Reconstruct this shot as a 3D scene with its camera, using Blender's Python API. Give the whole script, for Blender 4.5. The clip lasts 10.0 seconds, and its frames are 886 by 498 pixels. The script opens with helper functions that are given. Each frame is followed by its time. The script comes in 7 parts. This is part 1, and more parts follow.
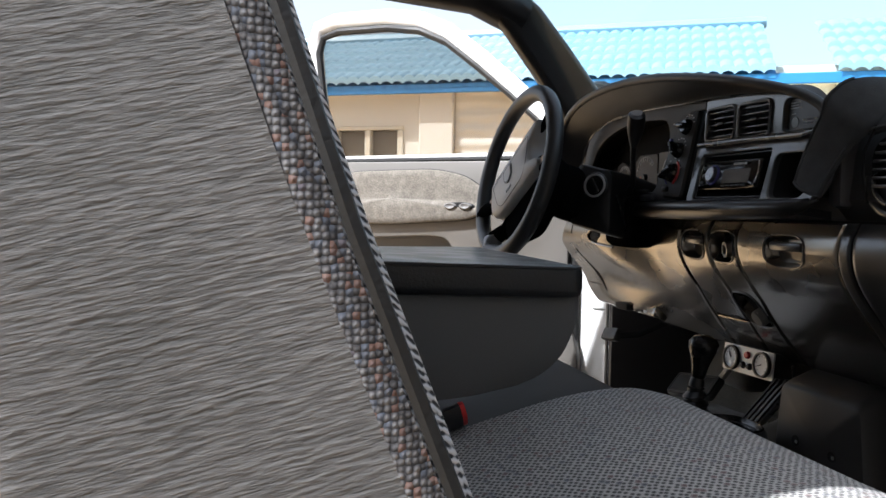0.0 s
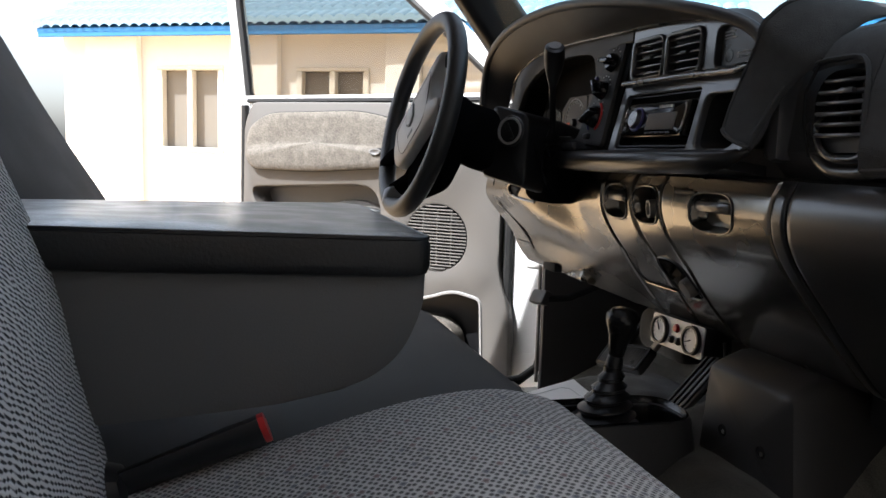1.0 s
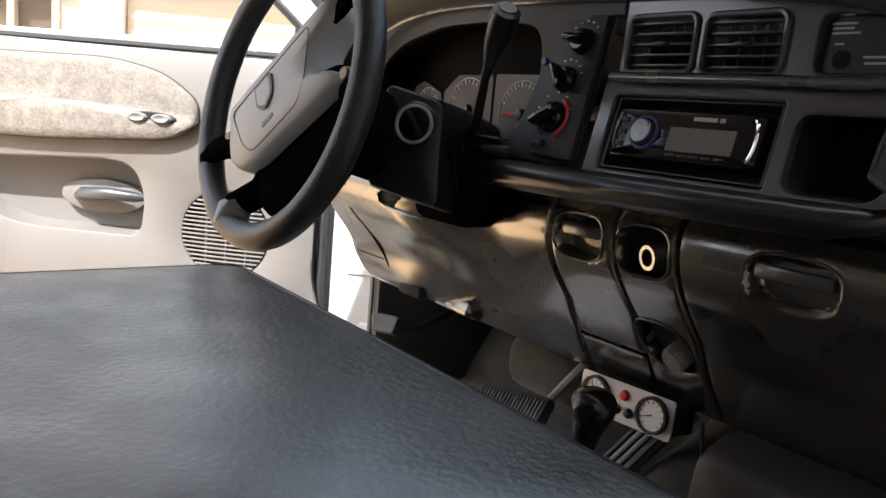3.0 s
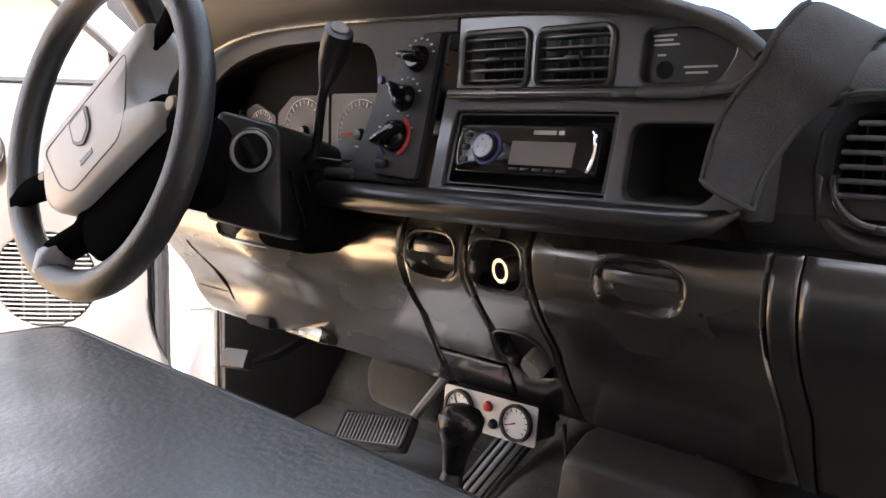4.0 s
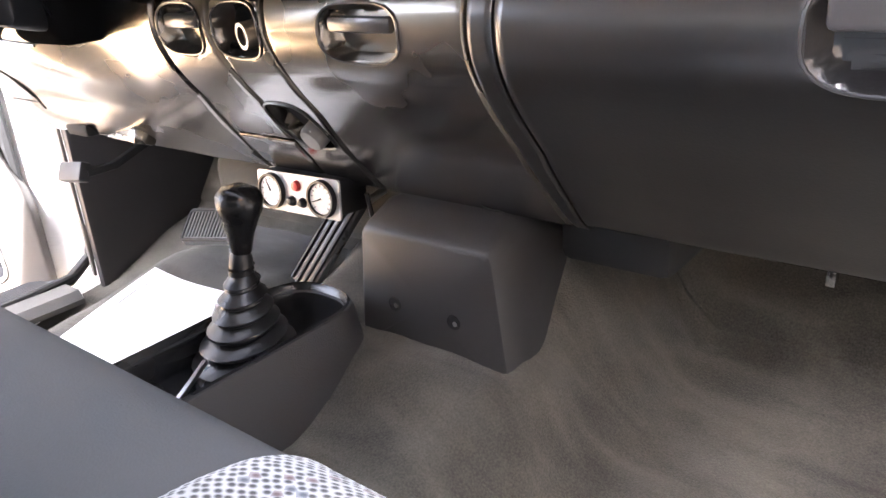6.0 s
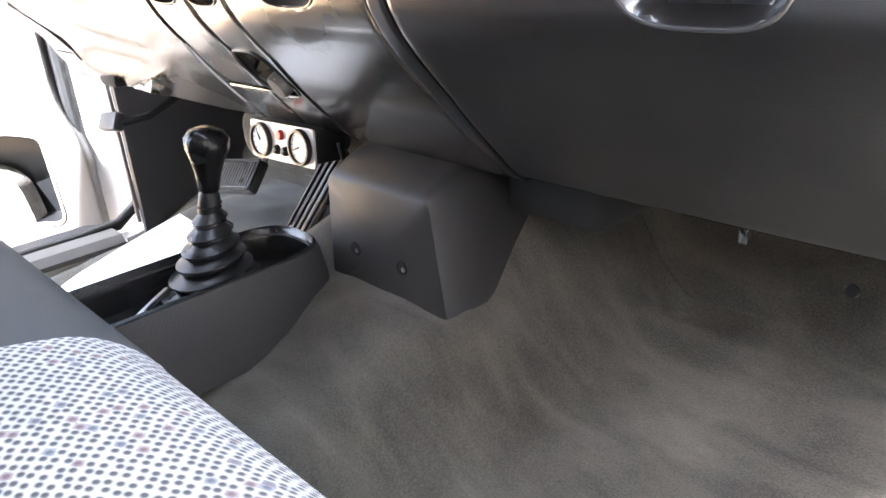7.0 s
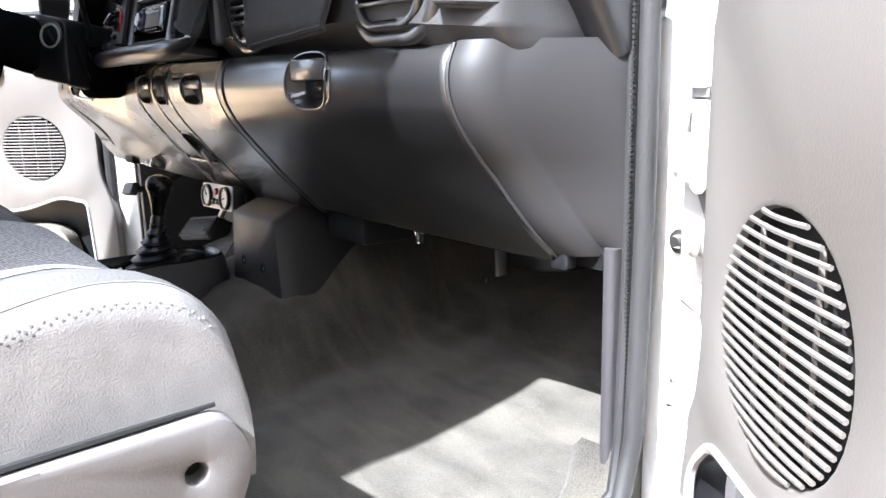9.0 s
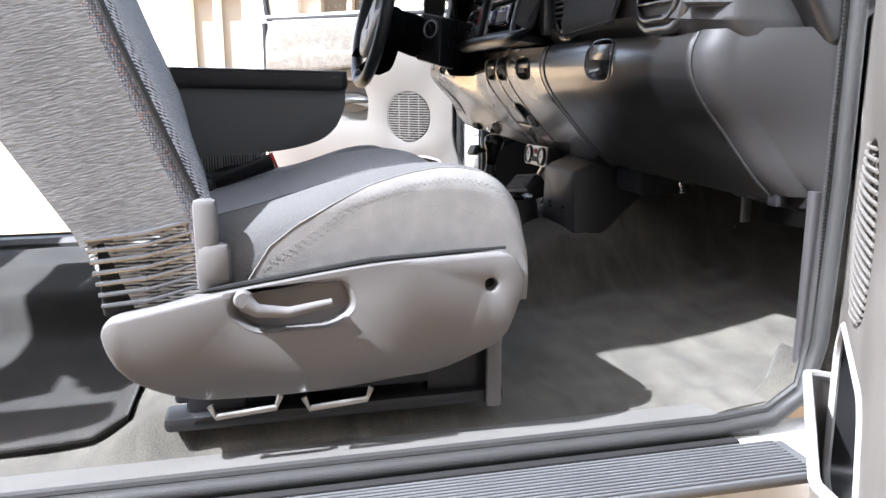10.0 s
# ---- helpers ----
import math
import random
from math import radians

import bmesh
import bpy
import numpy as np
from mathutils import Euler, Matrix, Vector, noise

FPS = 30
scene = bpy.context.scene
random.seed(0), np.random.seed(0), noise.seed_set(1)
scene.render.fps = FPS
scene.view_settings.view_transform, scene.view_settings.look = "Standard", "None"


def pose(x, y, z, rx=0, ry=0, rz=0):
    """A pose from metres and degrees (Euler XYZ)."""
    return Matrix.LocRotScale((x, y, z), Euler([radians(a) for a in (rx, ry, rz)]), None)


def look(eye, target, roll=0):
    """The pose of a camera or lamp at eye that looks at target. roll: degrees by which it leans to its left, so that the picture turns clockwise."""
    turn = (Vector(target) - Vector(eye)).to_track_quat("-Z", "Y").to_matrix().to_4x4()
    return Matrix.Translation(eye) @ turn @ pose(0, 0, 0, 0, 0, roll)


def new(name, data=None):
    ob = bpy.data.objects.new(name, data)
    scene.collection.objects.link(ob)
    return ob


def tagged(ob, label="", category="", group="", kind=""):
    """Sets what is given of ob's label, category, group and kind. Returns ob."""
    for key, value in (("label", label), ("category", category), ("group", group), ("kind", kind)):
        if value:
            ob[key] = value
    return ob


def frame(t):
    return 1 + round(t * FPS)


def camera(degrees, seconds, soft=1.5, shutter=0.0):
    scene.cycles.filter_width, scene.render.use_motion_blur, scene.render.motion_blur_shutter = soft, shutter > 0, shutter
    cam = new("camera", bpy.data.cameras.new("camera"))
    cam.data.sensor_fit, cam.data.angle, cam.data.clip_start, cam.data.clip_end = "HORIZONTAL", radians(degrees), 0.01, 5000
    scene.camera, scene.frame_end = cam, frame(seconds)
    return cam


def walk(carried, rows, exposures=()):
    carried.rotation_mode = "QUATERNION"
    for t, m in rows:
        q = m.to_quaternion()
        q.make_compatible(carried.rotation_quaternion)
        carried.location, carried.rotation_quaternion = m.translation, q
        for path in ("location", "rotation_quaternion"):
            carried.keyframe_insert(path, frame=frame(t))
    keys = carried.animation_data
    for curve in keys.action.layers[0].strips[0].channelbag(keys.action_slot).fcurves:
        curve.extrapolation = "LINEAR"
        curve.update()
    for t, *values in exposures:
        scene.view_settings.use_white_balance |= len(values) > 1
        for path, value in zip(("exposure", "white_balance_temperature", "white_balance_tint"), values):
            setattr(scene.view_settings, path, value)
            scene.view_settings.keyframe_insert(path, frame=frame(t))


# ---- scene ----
cam = camera(58.61, 10.0)
PATH = [
    (0.00, (1.1898, -0.7847, 0.5152), (0.2180, -0.5545, 0.4629), 0.91),
    (0.50, (1.0783, -0.6526, 0.5289), (0.1213, -0.3731, 0.4508), 1.10),
    (1.00, (1.0158, -0.5872, 0.5228), (0.0573, -0.3285, 0.4025), 1.60),
    (1.50, (0.8675, -0.5793, 0.5293), (-0.0726, -0.2610, 0.4076), 3.37),
    (2.00, (0.7156, -0.5991, 0.5541), (-0.1943, -0.2074, 0.4181), 3.41),
    (2.20, (0.6602, -0.6088, 0.5562), (-0.2346, -0.1835, 0.4204), 3.89),
    (3.30, (0.4723, -0.6592, 0.5843), (-0.2776, -0.0196, 0.4154), 4.62),
    (3.50, (0.4705, -0.6542, 0.5852), (-0.2569, 0.0127, 0.4236), 4.00),
    (4.00, (0.4702, -0.6471, 0.5893), (-0.1897, 0.0907, 0.4478), 1.78),
    (4.50, (0.4796, -0.6212, 0.5883), (-0.1236, 0.1596, 0.4257), -0.03),
    (5.00, (0.5127, -0.5902, 0.5719), (-0.0658, 0.1974, 0.3597), -1.41),
    (5.50, (0.5675, -0.5451, 0.5559), (-0.0150, 0.2118, 0.2596), -2.69),
    (6.00, (0.6216, -0.4868, 0.5398), (0.0253, 0.2191, 0.1574), -4.41),
    (6.20, (0.6488, -0.4752, 0.5282), (0.0463, 0.2171, 0.1311), -4.62),
    (7.30, (0.8608, -0.3846, 0.4951), (0.1505, 0.2062, 0.1123), -4.60),
    (7.50, (0.9296, -0.3990, 0.4904), (0.2163, 0.1985, 0.1241), -4.10),
    (8.00, (1.0940, -0.4498, 0.4802), (0.3897, 0.1829, 0.1581), -1.98),
    (8.50, (1.3008, -0.4498, 0.4630), (0.5644, 0.1751, 0.2037), -0.92),
    (9.00, (1.4745, -0.4738, 0.4684), (0.6917, 0.1105, 0.2544), -1.33),
    (9.50, (1.6984, -0.5483, 0.4512), (0.8362, -0.0886, 0.2383), -1.15),
    (10.00, (1.8830, -0.5814, 0.4426), (0.9309, -0.3648, 0.2271), -0.33),
]
walk(cam, [(t, look(e, g, r)) for t, e, g, r in PATH],
     [(0, 1.05, 6100, 10), (1.0, 1.25, 6150, 10), (2.0, 1.6, 6250, 11), (3.5, 2.33, 6500, 14), (4.0, 2.95, 6500, 16), (4.5, 3.5, 6500, 17), (5.0, 4.0, 6700, 27), (5.5, 4.2, 6600, 26), (6.0, 4.25, 6250, 18), (7.5, 3.92, 5800, 12), (8.5, 3.1, 5850, 12), (9.0, 2.66, 5800, 12), (10.0, 2.15, 5800, 12)])

# ---- world, sun, exposure ----
SUN = Vector((-0.21, 0.78, -1.0)).normalized()      # the way the sunlight travels
world = bpy.data.worlds.new("world")
scene.world = world
world.use_nodes = True
wn = world.node_tree
sky = wn.nodes.new("ShaderNodeTexSky")
sky.sky_type, sky.sun_disc = "NISHITA", False
sky.sun_elevation = math.asin(-SUN.z)
sky.sun_rotation = math.atan2(-SUN.x, -SUN.y)
sky.air_density, sky.dust_density = 1.0, 3.0
pale = wn.nodes.new("ShaderNodeHueSaturation")     # a hazy, whitish sky
pale.inputs["Saturation"].default_value = 0.45
wn.links.new(sky.outputs[0], pale.inputs["Color"])
wn.links.new(pale.outputs[0], wn.nodes["Background"].inputs[0])
wn.nodes["Background"].inputs[1].default_value = 0.15
sun = new("sun", bpy.data.lights.new("sun", "SUN"))
sun.data.energy, sun.data.angle, sun.data.color = 4.6, radians(0.6), (1.0, 0.985, 0.965)
sun.matrix_world = look((0, 0, 8), Vector((0, 0, 8)) + SUN)


# ---- small tools ----
def part(name, bm, material, parent=None, label="", angle=40):
    """One mesh object from a bmesh, in world places, under its thing or part."""
    me = bpy.data.meshes.new(name)
    bmesh.ops.recalc_face_normals(bm, faces=bm.faces[:])
    bm.to_mesh(me)
    bm.free()
    me.polygons.foreach_set("use_smooth", [True] * len(me.polygons))
    me.set_sharp_from_angle(angle=radians(angle))
    me.materials.append(material)
    ob = new(name, me)
    if parent:
        ob.parent = parent
        top = parent
        while top.parent:
            top = top.parent
        if parent is top:
            ob.matrix_parent_inverse = Matrix.Translation(-top.location) if top.data is None else Matrix()
    if label:
        ob["label"] = label
    return ob


def thing(name, base, label, category, group="", kind=""):
    return tagged(new_at(name, base), label, category, group, kind)


def new_at(name, base):
    ob = new(name)
    ob.location = base
    ob.empty_display_size = 0.05
    return ob


def join(bm, other, m=None):
    me = bpy.data.meshes.new("tmp")
    if m is not None:
        other.transform(m)
    other.to_mesh(me)
    other.free()
    bm.from_mesh(me)
    bpy.data.meshes.remove(me)
    return bm


def rbox(size, at=(0, 0, 0), r=0.006, seg=2, m=None, bm=None):
    """A box with rounded edges."""
    b = bmesh.new()
    bmesh.ops.create_cube(b, size=1)
    b.transform(Matrix.Diagonal((*size, 1)))
    r = min(r, 0.49 * min(size))
    if r > 0:
        bmesh.ops.bevel(b, geom=b.edges[:], offset=r, segments=seg, profile=0.5, affect="EDGES")
    b.transform(Matrix.Translation(at) if m is None else m @ Matrix.Translation(at))
    return join(bm, b) if bm else b


def cyl(r1, r2, h, m=None, n=20, bm=None, bev=0.0):
    b = bmesh.new()
    bmesh.ops.create_cone(b, cap_ends=True, segments=n, radius1=r1, radius2=r2, depth=h)
    if bev:
        es = [e for e in b.edges if abs(e.verts[0].co.z - e.verts[1].co.z) < 1e-5]
        bmesh.ops.bevel(b, geom=es, offset=bev, segments=2, profile=0.5, affect="EDGES")
    if m is not None:
        b.transform(m)
    return join(bm, b) if bm else b


def lathe(profile, m=None, n=24, bm=None):
    """A turned body from (radius, height) pairs."""
    b = bmesh.new()
    rings = []
    for r, z in profile:
        if r < 1e-5:
            rings.append([b.verts.new((0, 0, z))])
        else:
            rings.append([b.verts.new((r * math.cos(2 * math.pi * k / n), r * math.sin(2 * math.pi * k / n), z)) for k in range(n)])
    for a, c in zip(rings, rings[1:]):
        for k in range(n):
            q = [a[k % len(a)], a[(k + 1) % len(a)], c[(k + 1) % len(c)], c[k % len(c)]]
            q = list(dict.fromkeys(q))
            if len(q) > 2:
                b.faces.new(q)
    if m is not None:
        b.transform(m)
    return join(bm, b) if bm else b


def tube(points, r, n=8, closed=False, bm=None, squash=1.0):
    """A round bar along points; r is one radius or one per point."""
    b = bmesh.new()
    pts = [Vector(p) for p in points]
    rad = r if isinstance(r, (list, tuple)) else [r] * len(pts)
    count = len(pts)
    up, rings = None, []
    for i, p in enumerate(pts):
        a = pts[(i - 1) % count] if closed or i else p
        c = pts[(i + 1) % count] if closed or i < count - 1 else p
        d = (c - a).normalized()
        if up is None:
            up = d.orthogonal().normalized()
        up = (up - d * up.dot(d)).normalized()
        side = d.cross(up)
        rings.append([b.verts.new(p + (up * math.cos(2 * math.pi * k / n) + side * math.sin(2 * math.pi * k / n) * squash) * rad[i]) for k in range(n)])
    for i in range(count if closed else count - 1):
        a, c = rings[i], rings[(i + 1) % count]
        shift = 0
        if closed and i == count - 1:
            shift = min(range(n), key=lambda s: (a[0].co - c[s].co).length)
        for k in range(n):
            b.faces.new((a[k], a[(k + 1) % n], c[(k + 1 + shift) % n], c[(k + shift) % n]))
    if not closed:
        b.faces.new(rings[0][::-1])
        b.faces.new(rings[-1])
    return join(bm, b) if bm else b


def rrect(w, h, r, n=5, cx=0.0, cy=0.0):
    """The outline of a rectangle with round corners, as (u, v)."""
    r = min(r, w / 2 - 1e-4, h / 2 - 1e-4)
    out = []
    for sx, sy, a0 in ((1, 1, 0), (-1, 1, 90), (-1, -1, 180), (1, -1, 270)):
        for k in range(n + 1):
            a = radians(a0 + 90 * k / n)
            out.append((cx + sx * (w / 2 - r) + r * math.cos(a), cy + sy * (h / 2 - r) + r * math.sin(a)))
    return out


def oval(a, b, n=28, power=2.0, cx=0.0, cy=0.0):
    out = []
    for k in range(n):
        c, s = math.cos(2 * math.pi * k / n), math.sin(2 * math.pi * k / n)
        out.append((cx + a * math.copysign(abs(c) ** (2 / power), c), cy + b * math.copysign(abs(s) ** (2 / power), s)))
    return out


def rounded(poly, r, n=4):
    """A polygon of (u, v) with its corners rounded; r is one radius or one per corner."""
    out, count = [], len(poly)
    for i, p in enumerate(poly):
        rr = r[i] if isinstance(r, (list, tuple)) else r
        p, a, c = Vector(p), Vector(poly[i - 1]), Vector(poly[(i + 1) % count])
        da, dc = a - p, c - p
        t = min(rr, 0.48 * da.length, 0.48 * dc.length)
        if t < 1e-5:
            out.append(tuple(p))
            continue
        s, e = p + da.normalized() * t, p + dc.normalized() * t
        for k in range(n + 1):
            f = k / n
            out.append(tuple(s * (1 - f) ** 2 + p * 2 * f * (1 - f) + e * f * f))
    return out


def plate(outer, holes=(), depth=0.01, place=None, bm=None, bev=0.0):
    """A flat plate with holes; place(u, v, w) gives the world place, w from 0 (front) to depth (back)."""
    b = bmesh.new()
    edges = []
    for loop in (outer, *holes):
        vs = [b.verts.new((u, v, 0)) for u, v in loop]
        edges += [b.edges.new((vs[i], vs[(i + 1) % len(vs)])) for i in range(len(vs))]
    bmesh.ops.triangle_fill(b, edges=edges, use_beauty=True, use_dissolve=False)
    front = b.faces[:]
    made = bmesh.ops.extrude_face_region(b, geom=front)
    for v in made["geom"]:
        if isinstance(v, bmesh.types.BMVert):
            v.co.z = depth
    if bev:
        es = [e for e in b.edges if e.verts[0].co.z < 1e-6 and e.verts[1].co.z < 1e-6 and len(e.link_faces) == 2
              and any(f.normal.z ** 2 < 0.1 or max(q.co.z for q in f.verts) > 1e-6 for f in e.link_faces)]
        bmesh.ops.bevel(b, geom=es, offset=bev, segments=2, profile=0.5, affect="EDGES")
    if place:
        for v in b.verts:
            v.co = place(*v.co)
    return join(bm, b) if bm else b


def loft(loops, caps=True, bm=None, close=True):
    """A skin over loops of equally many places."""
    b = bmesh.new()
    rings = [[b.verts.new(p) for p in loop] for loop in loops]
    for a, c in zip(rings, rings[1:]):
        n = len(a)
        for k in range(n if close else n - 1):
            b.faces.new((a[k], a[(k + 1) % n], c[(k + 1) % n], c[k]))
    if caps:
        for ring in ((rings[-1],) if caps == "end" else (rings[0], rings[-1])):
            mid = b.verts.new(sum((v.co for v in ring), Vector()) / len(ring))
            for k in range(len(ring)):
                b.faces.new((ring[k], ring[(k + 1) % len(ring)], mid))
    return join(bm, b) if bm else b


def sheet(fn, nu, nv, thick=None, bm=None):
    """A surface fn(u, v), u and v from 0 to 1; thick is an offset that closes it into a body."""
    b = bmesh.new()
    g = [[b.verts.new(fn(i / nu, j / nv)) for j in range(nv + 1)] for i in range(nu + 1)]
    for i in range(nu):
        for j in range(nv):
            b.faces.new((g[i][j], g[i + 1][j], g[i + 1][j + 1], g[i][j + 1]))
    if thick:
        t = Vector(thick)
        h = [[b.verts.new(v.co + t) for v in row] for row in g]
        for i in range(nu):
            for j in range(nv):
                b.faces.new((h[i][j], h[i][j + 1], h[i + 1][j + 1], h[i + 1][j]))
        for i in range(nu):
            b.faces.new((g[i][0], h[i][0], h[i + 1][0], g[i + 1][0]))
            b.faces.new((g[i][nv], g[i + 1][nv], h[i + 1][nv], h[i][nv]))
        for j in range(nv):
            b.faces.new((g[0][j], g[0][j + 1], h[0][j + 1], h[0][j]))
            b.faces.new((g[nu][j], h[nu][j], h[nu][j + 1], g[nu][j + 1]))
    return join(bm, b) if bm else b


def smooth(a, b, x):
    t = min(1.0, max(0.0, (x - a) / (b - a)))
    return t * t * (3 - 2 * t)


def lerp_table(table, x):
    if x <= table[0][0]:
        return table[0][1]
    for (a, p), (b, q) in zip(table, table[1:]):
        if x <= b:
            return p + (q - p) * (x - a) / (b - a)
    return table[-1][1]


def axes(origin, z, x=None):
    """A pose at origin whose z axis lies along z."""
    z = Vector(z).normalized()
    x = Vector(x) if x else z.orthogonal()
    x = (x - z * x.dot(z)).normalized()
    y = z.cross(x)
    m = Matrix((x, y, z)).transposed().to_4x4()
    m.translation = Vector(origin)
    return m


# ---- materials ----
def surface(name, colour, rough=0.5, metal=0.0, var=0.2, scale=8.0, grain=250.0, bump=0.15, spec=0.5, coat=0.0, second=None, rvar=0.08, dist=0.002):
    """A painted, moulded or cloth-like surface: two scales of variation and a fine relief."""
    m = bpy.data.materials.new(name)
    m.use_nodes = True
    t = m.node_tree
    p = t.nodes["Principled BSDF"]
    co = t.nodes.new("ShaderNodeTexCoord")
    big, fine = t.nodes.new("ShaderNodeTexNoise"), t.nodes.new("ShaderNodeTexNoise")
    big.inputs["Scale"].default_value, fine.inputs["Scale"].default_value = scale, grain
    big.inputs["Detail"].default_value, fine.inputs["Detail"].default_value = 4, 2
    for nd in (big, fine):
        t.links.new(co.outputs["Object"], nd.inputs["Vector"])
    ramp = t.nodes.new("ShaderNodeMix")
    ramp.data_type = "RGBA"
    c = Vector(colour)
    lo, hi = c * (1 - var), (Vector(second) if second else c * (1 + var))
    ramp.inputs["A"].default_value, ramp.inputs["B"].default_value = (*lo, 1), (*hi, 1)
    add = t.nodes.new("ShaderNodeMath")
    add.operation = "MULTIPLY_ADD"
    t.links.new(big.outputs["Fac"], add.inputs[0])
    add.inputs[1].default_value = 0.6
    sc = t.nodes.new("ShaderNodeMath")
    sc.operation = "MULTIPLY"
    t.links.new(fine.outputs["Fac"], sc.inputs[0])
    sc.inputs[1].default_value = 0.4
    t.links.new(sc.outputs[0], add.inputs[2])
    t.links.new(add.outputs[0], ramp.inputs["Factor"])
    t.links.new(ramp.outputs["Result"], p.inputs["Base Color"])
    p.inputs["Metallic"].default_value = metal
    p.inputs["Specular IOR Level"].default_value = spec
    p.inputs["Coat Weight"].default_value = coat
    p.inputs["Coat Roughness"].default_value = 0.12
    rr = t.nodes.new("ShaderNodeMapRange")
    t.links.new(big.outputs["Fac"], rr.inputs["Value"])
    rr.inputs["From Min"].default_value, rr.inputs["From Max"].default_value = 0.3, 0.7
    rr.inputs["To Min"].default_value, rr.inputs["To Max"].default_value = max(0.02, rough - rvar), min(1, rough + rvar)
    t.links.new(rr.outputs[0], p.inputs["Roughness"])
    if bump:
        b = t.nodes.new("ShaderNodeBump")
        b.inputs["Strength"].default_value, b.inputs["Distance"].default_value = bump, dist
        t.links.new(fine.outputs["Fac"], b.inputs["Height"])
        t.links.new(b.outputs[0], p.inputs["Normal"])
    return m


def ribbed(name, dark, light, rib=0.0042):
    """Knitted backrest cloth: slanting broken ribs."""
    m = bpy.data.materials.new(name)
    m.use_nodes = True
    t = m.node_tree
    p = t.nodes["Principled BSDF"]
    co = t.nodes.new("ShaderNodeTexCoord")
    vals = []
    for lean, size, wob in (((-0.5, 0, 1), rib, 1.2), ((1, 0, 0.35), rib * 2.1, 2.0)):
        turn = t.nodes.new("ShaderNodeVectorMath")
        turn.operation = "DOT_PRODUCT"
        t.links.new(co.outputs["Object"], turn.inputs[0])
        turn.inputs[1].default_value = lean
        line = t.nodes.new("ShaderNodeCombineXYZ")
        t.links.new(turn.outputs["Value"], line.inputs[0])
        shake = t.nodes.new("ShaderNodeTexNoise")
        shake.inputs["Scale"].default_value = 60
        t.links.new(co.outputs["Object"], shake.inputs["Vector"])
        push = t.nodes.new("ShaderNodeMath")
        push.operation = "MULTIPLY"
        push.inputs[1].default_value = 6.283 * wob
        t.links.new(shake.outputs["Fac"], push.inputs[0])
        wave = t.nodes.new("ShaderNodeTexWave")
        wave.inputs["Scale"].default_value = 0.314 / size
        t.links.new(line.outputs[0], wave.inputs["Vector"])
        t.links.new(push.outputs[0], wave.inputs["Phase Offset"])
        vals.append(wave.outputs["Fac"])
    mixv = t.nodes.new("ShaderNodeMath")
    mixv.operation = "MULTIPLY_ADD"
    t.links.new(vals[1], mixv.inputs[0])
    mixv.inputs[1].default_value = 0.6
    t.links.new(vals[0], mixv.inputs[2])
    ramp = t.nodes.new("ShaderNodeValToRGB")
    ramp.color_ramp.elements[0].position, ramp.color_ramp.elements[1].position = 0.35, 1.15 / 1.35 + 0.1
    ramp.color_ramp.elements[0].color, ramp.color_ramp.elements[1].color = (*dark, 1), (*light, 1)
    t.links.new(mixv.outputs[0], ramp.inputs[0])
    t.links.new(ramp.outputs[0], p.inputs["Base Color"])
    p.inputs["Roughness"].default_value, p.inputs["Specular IOR Level"].default_value = 0.95, 0.1
    b = t.nodes.new("ShaderNodeBump")
    b.inputs["Strength"].default_value, b.inputs["Distance"].default_value = 0.7, 0.0015
    t.links.new(mixv.outputs[0], b.inputs["Height"])
    t.links.new(b.outputs[0], p.inputs["Normal"])
    return m


def plush(name, dark, light):
    """Brushed cloth with level streaks in its pile."""
    m = bpy.data.materials.new(name)
    m.use_nodes = True
    t = m.node_tree
    p = t.nodes["Principled BSDF"]
    co = t.nodes.new("ShaderNodeTexCoord")
    mp = t.nodes.new("ShaderNodeMapping")
    mp.vector_type = "TEXTURE"
    mp.inputs["Scale"].default_value = (0.016, 0.012, 0.0018)
    mp.inputs["Rotation"].default_value = (0.22, 0, 0)
    t.links.new(co.outputs["Object"], mp.inputs["Vector"])
    fibre, soft = t.nodes.new("ShaderNodeTexNoise"), t.nodes.new("ShaderNodeTexNoise")
    fibre.inputs["Scale"].default_value, fibre.inputs["Detail"].default_value = 1.0, 5
    soft.inputs["Scale"].default_value = 11
    t.links.new(mp.outputs[0], fibre.inputs["Vector"])
    t.links.new(co.outputs["Object"], soft.inputs["Vector"])
    add = t.nodes.new("ShaderNodeMath")
    add.operation = "MULTIPLY_ADD"
    t.links.new(soft.outputs["Fac"], add.inputs[0])
    add.inputs[1].default_value = 0.35
    t.links.new(fibre.outputs["Fac"], add.inputs[2])
    ramp = t.nodes.new("ShaderNodeValToRGB")
    ramp.color_ramp.elements[0].position, ramp.color_ramp.elements[1].position = 0.50, 0.88
    ramp.color_ramp.elements[0].color, ramp.color_ramp.elements[1].color = (*dark, 1), (*light, 1)
    t.links.new(add.outputs[0], ramp.inputs[0])
    t.links.new(ramp.outputs[0], p.inputs["Base Color"])
    p.inputs["Roughness"].default_value, p.inputs["Specular IOR Level"].default_value = 0.95, 0.1
    p.inputs["Sheen Weight"].default_value = 0.15
    b = t.nodes.new("ShaderNodeBump")
    b.inputs["Strength"].default_value, b.inputs["Distance"].default_value = 0.6, 0.002
    t.links.new(fibre.outputs["Fac"], b.inputs["Height"])
    t.links.new(b.outputs[0], p.inputs["Normal"])
    return m


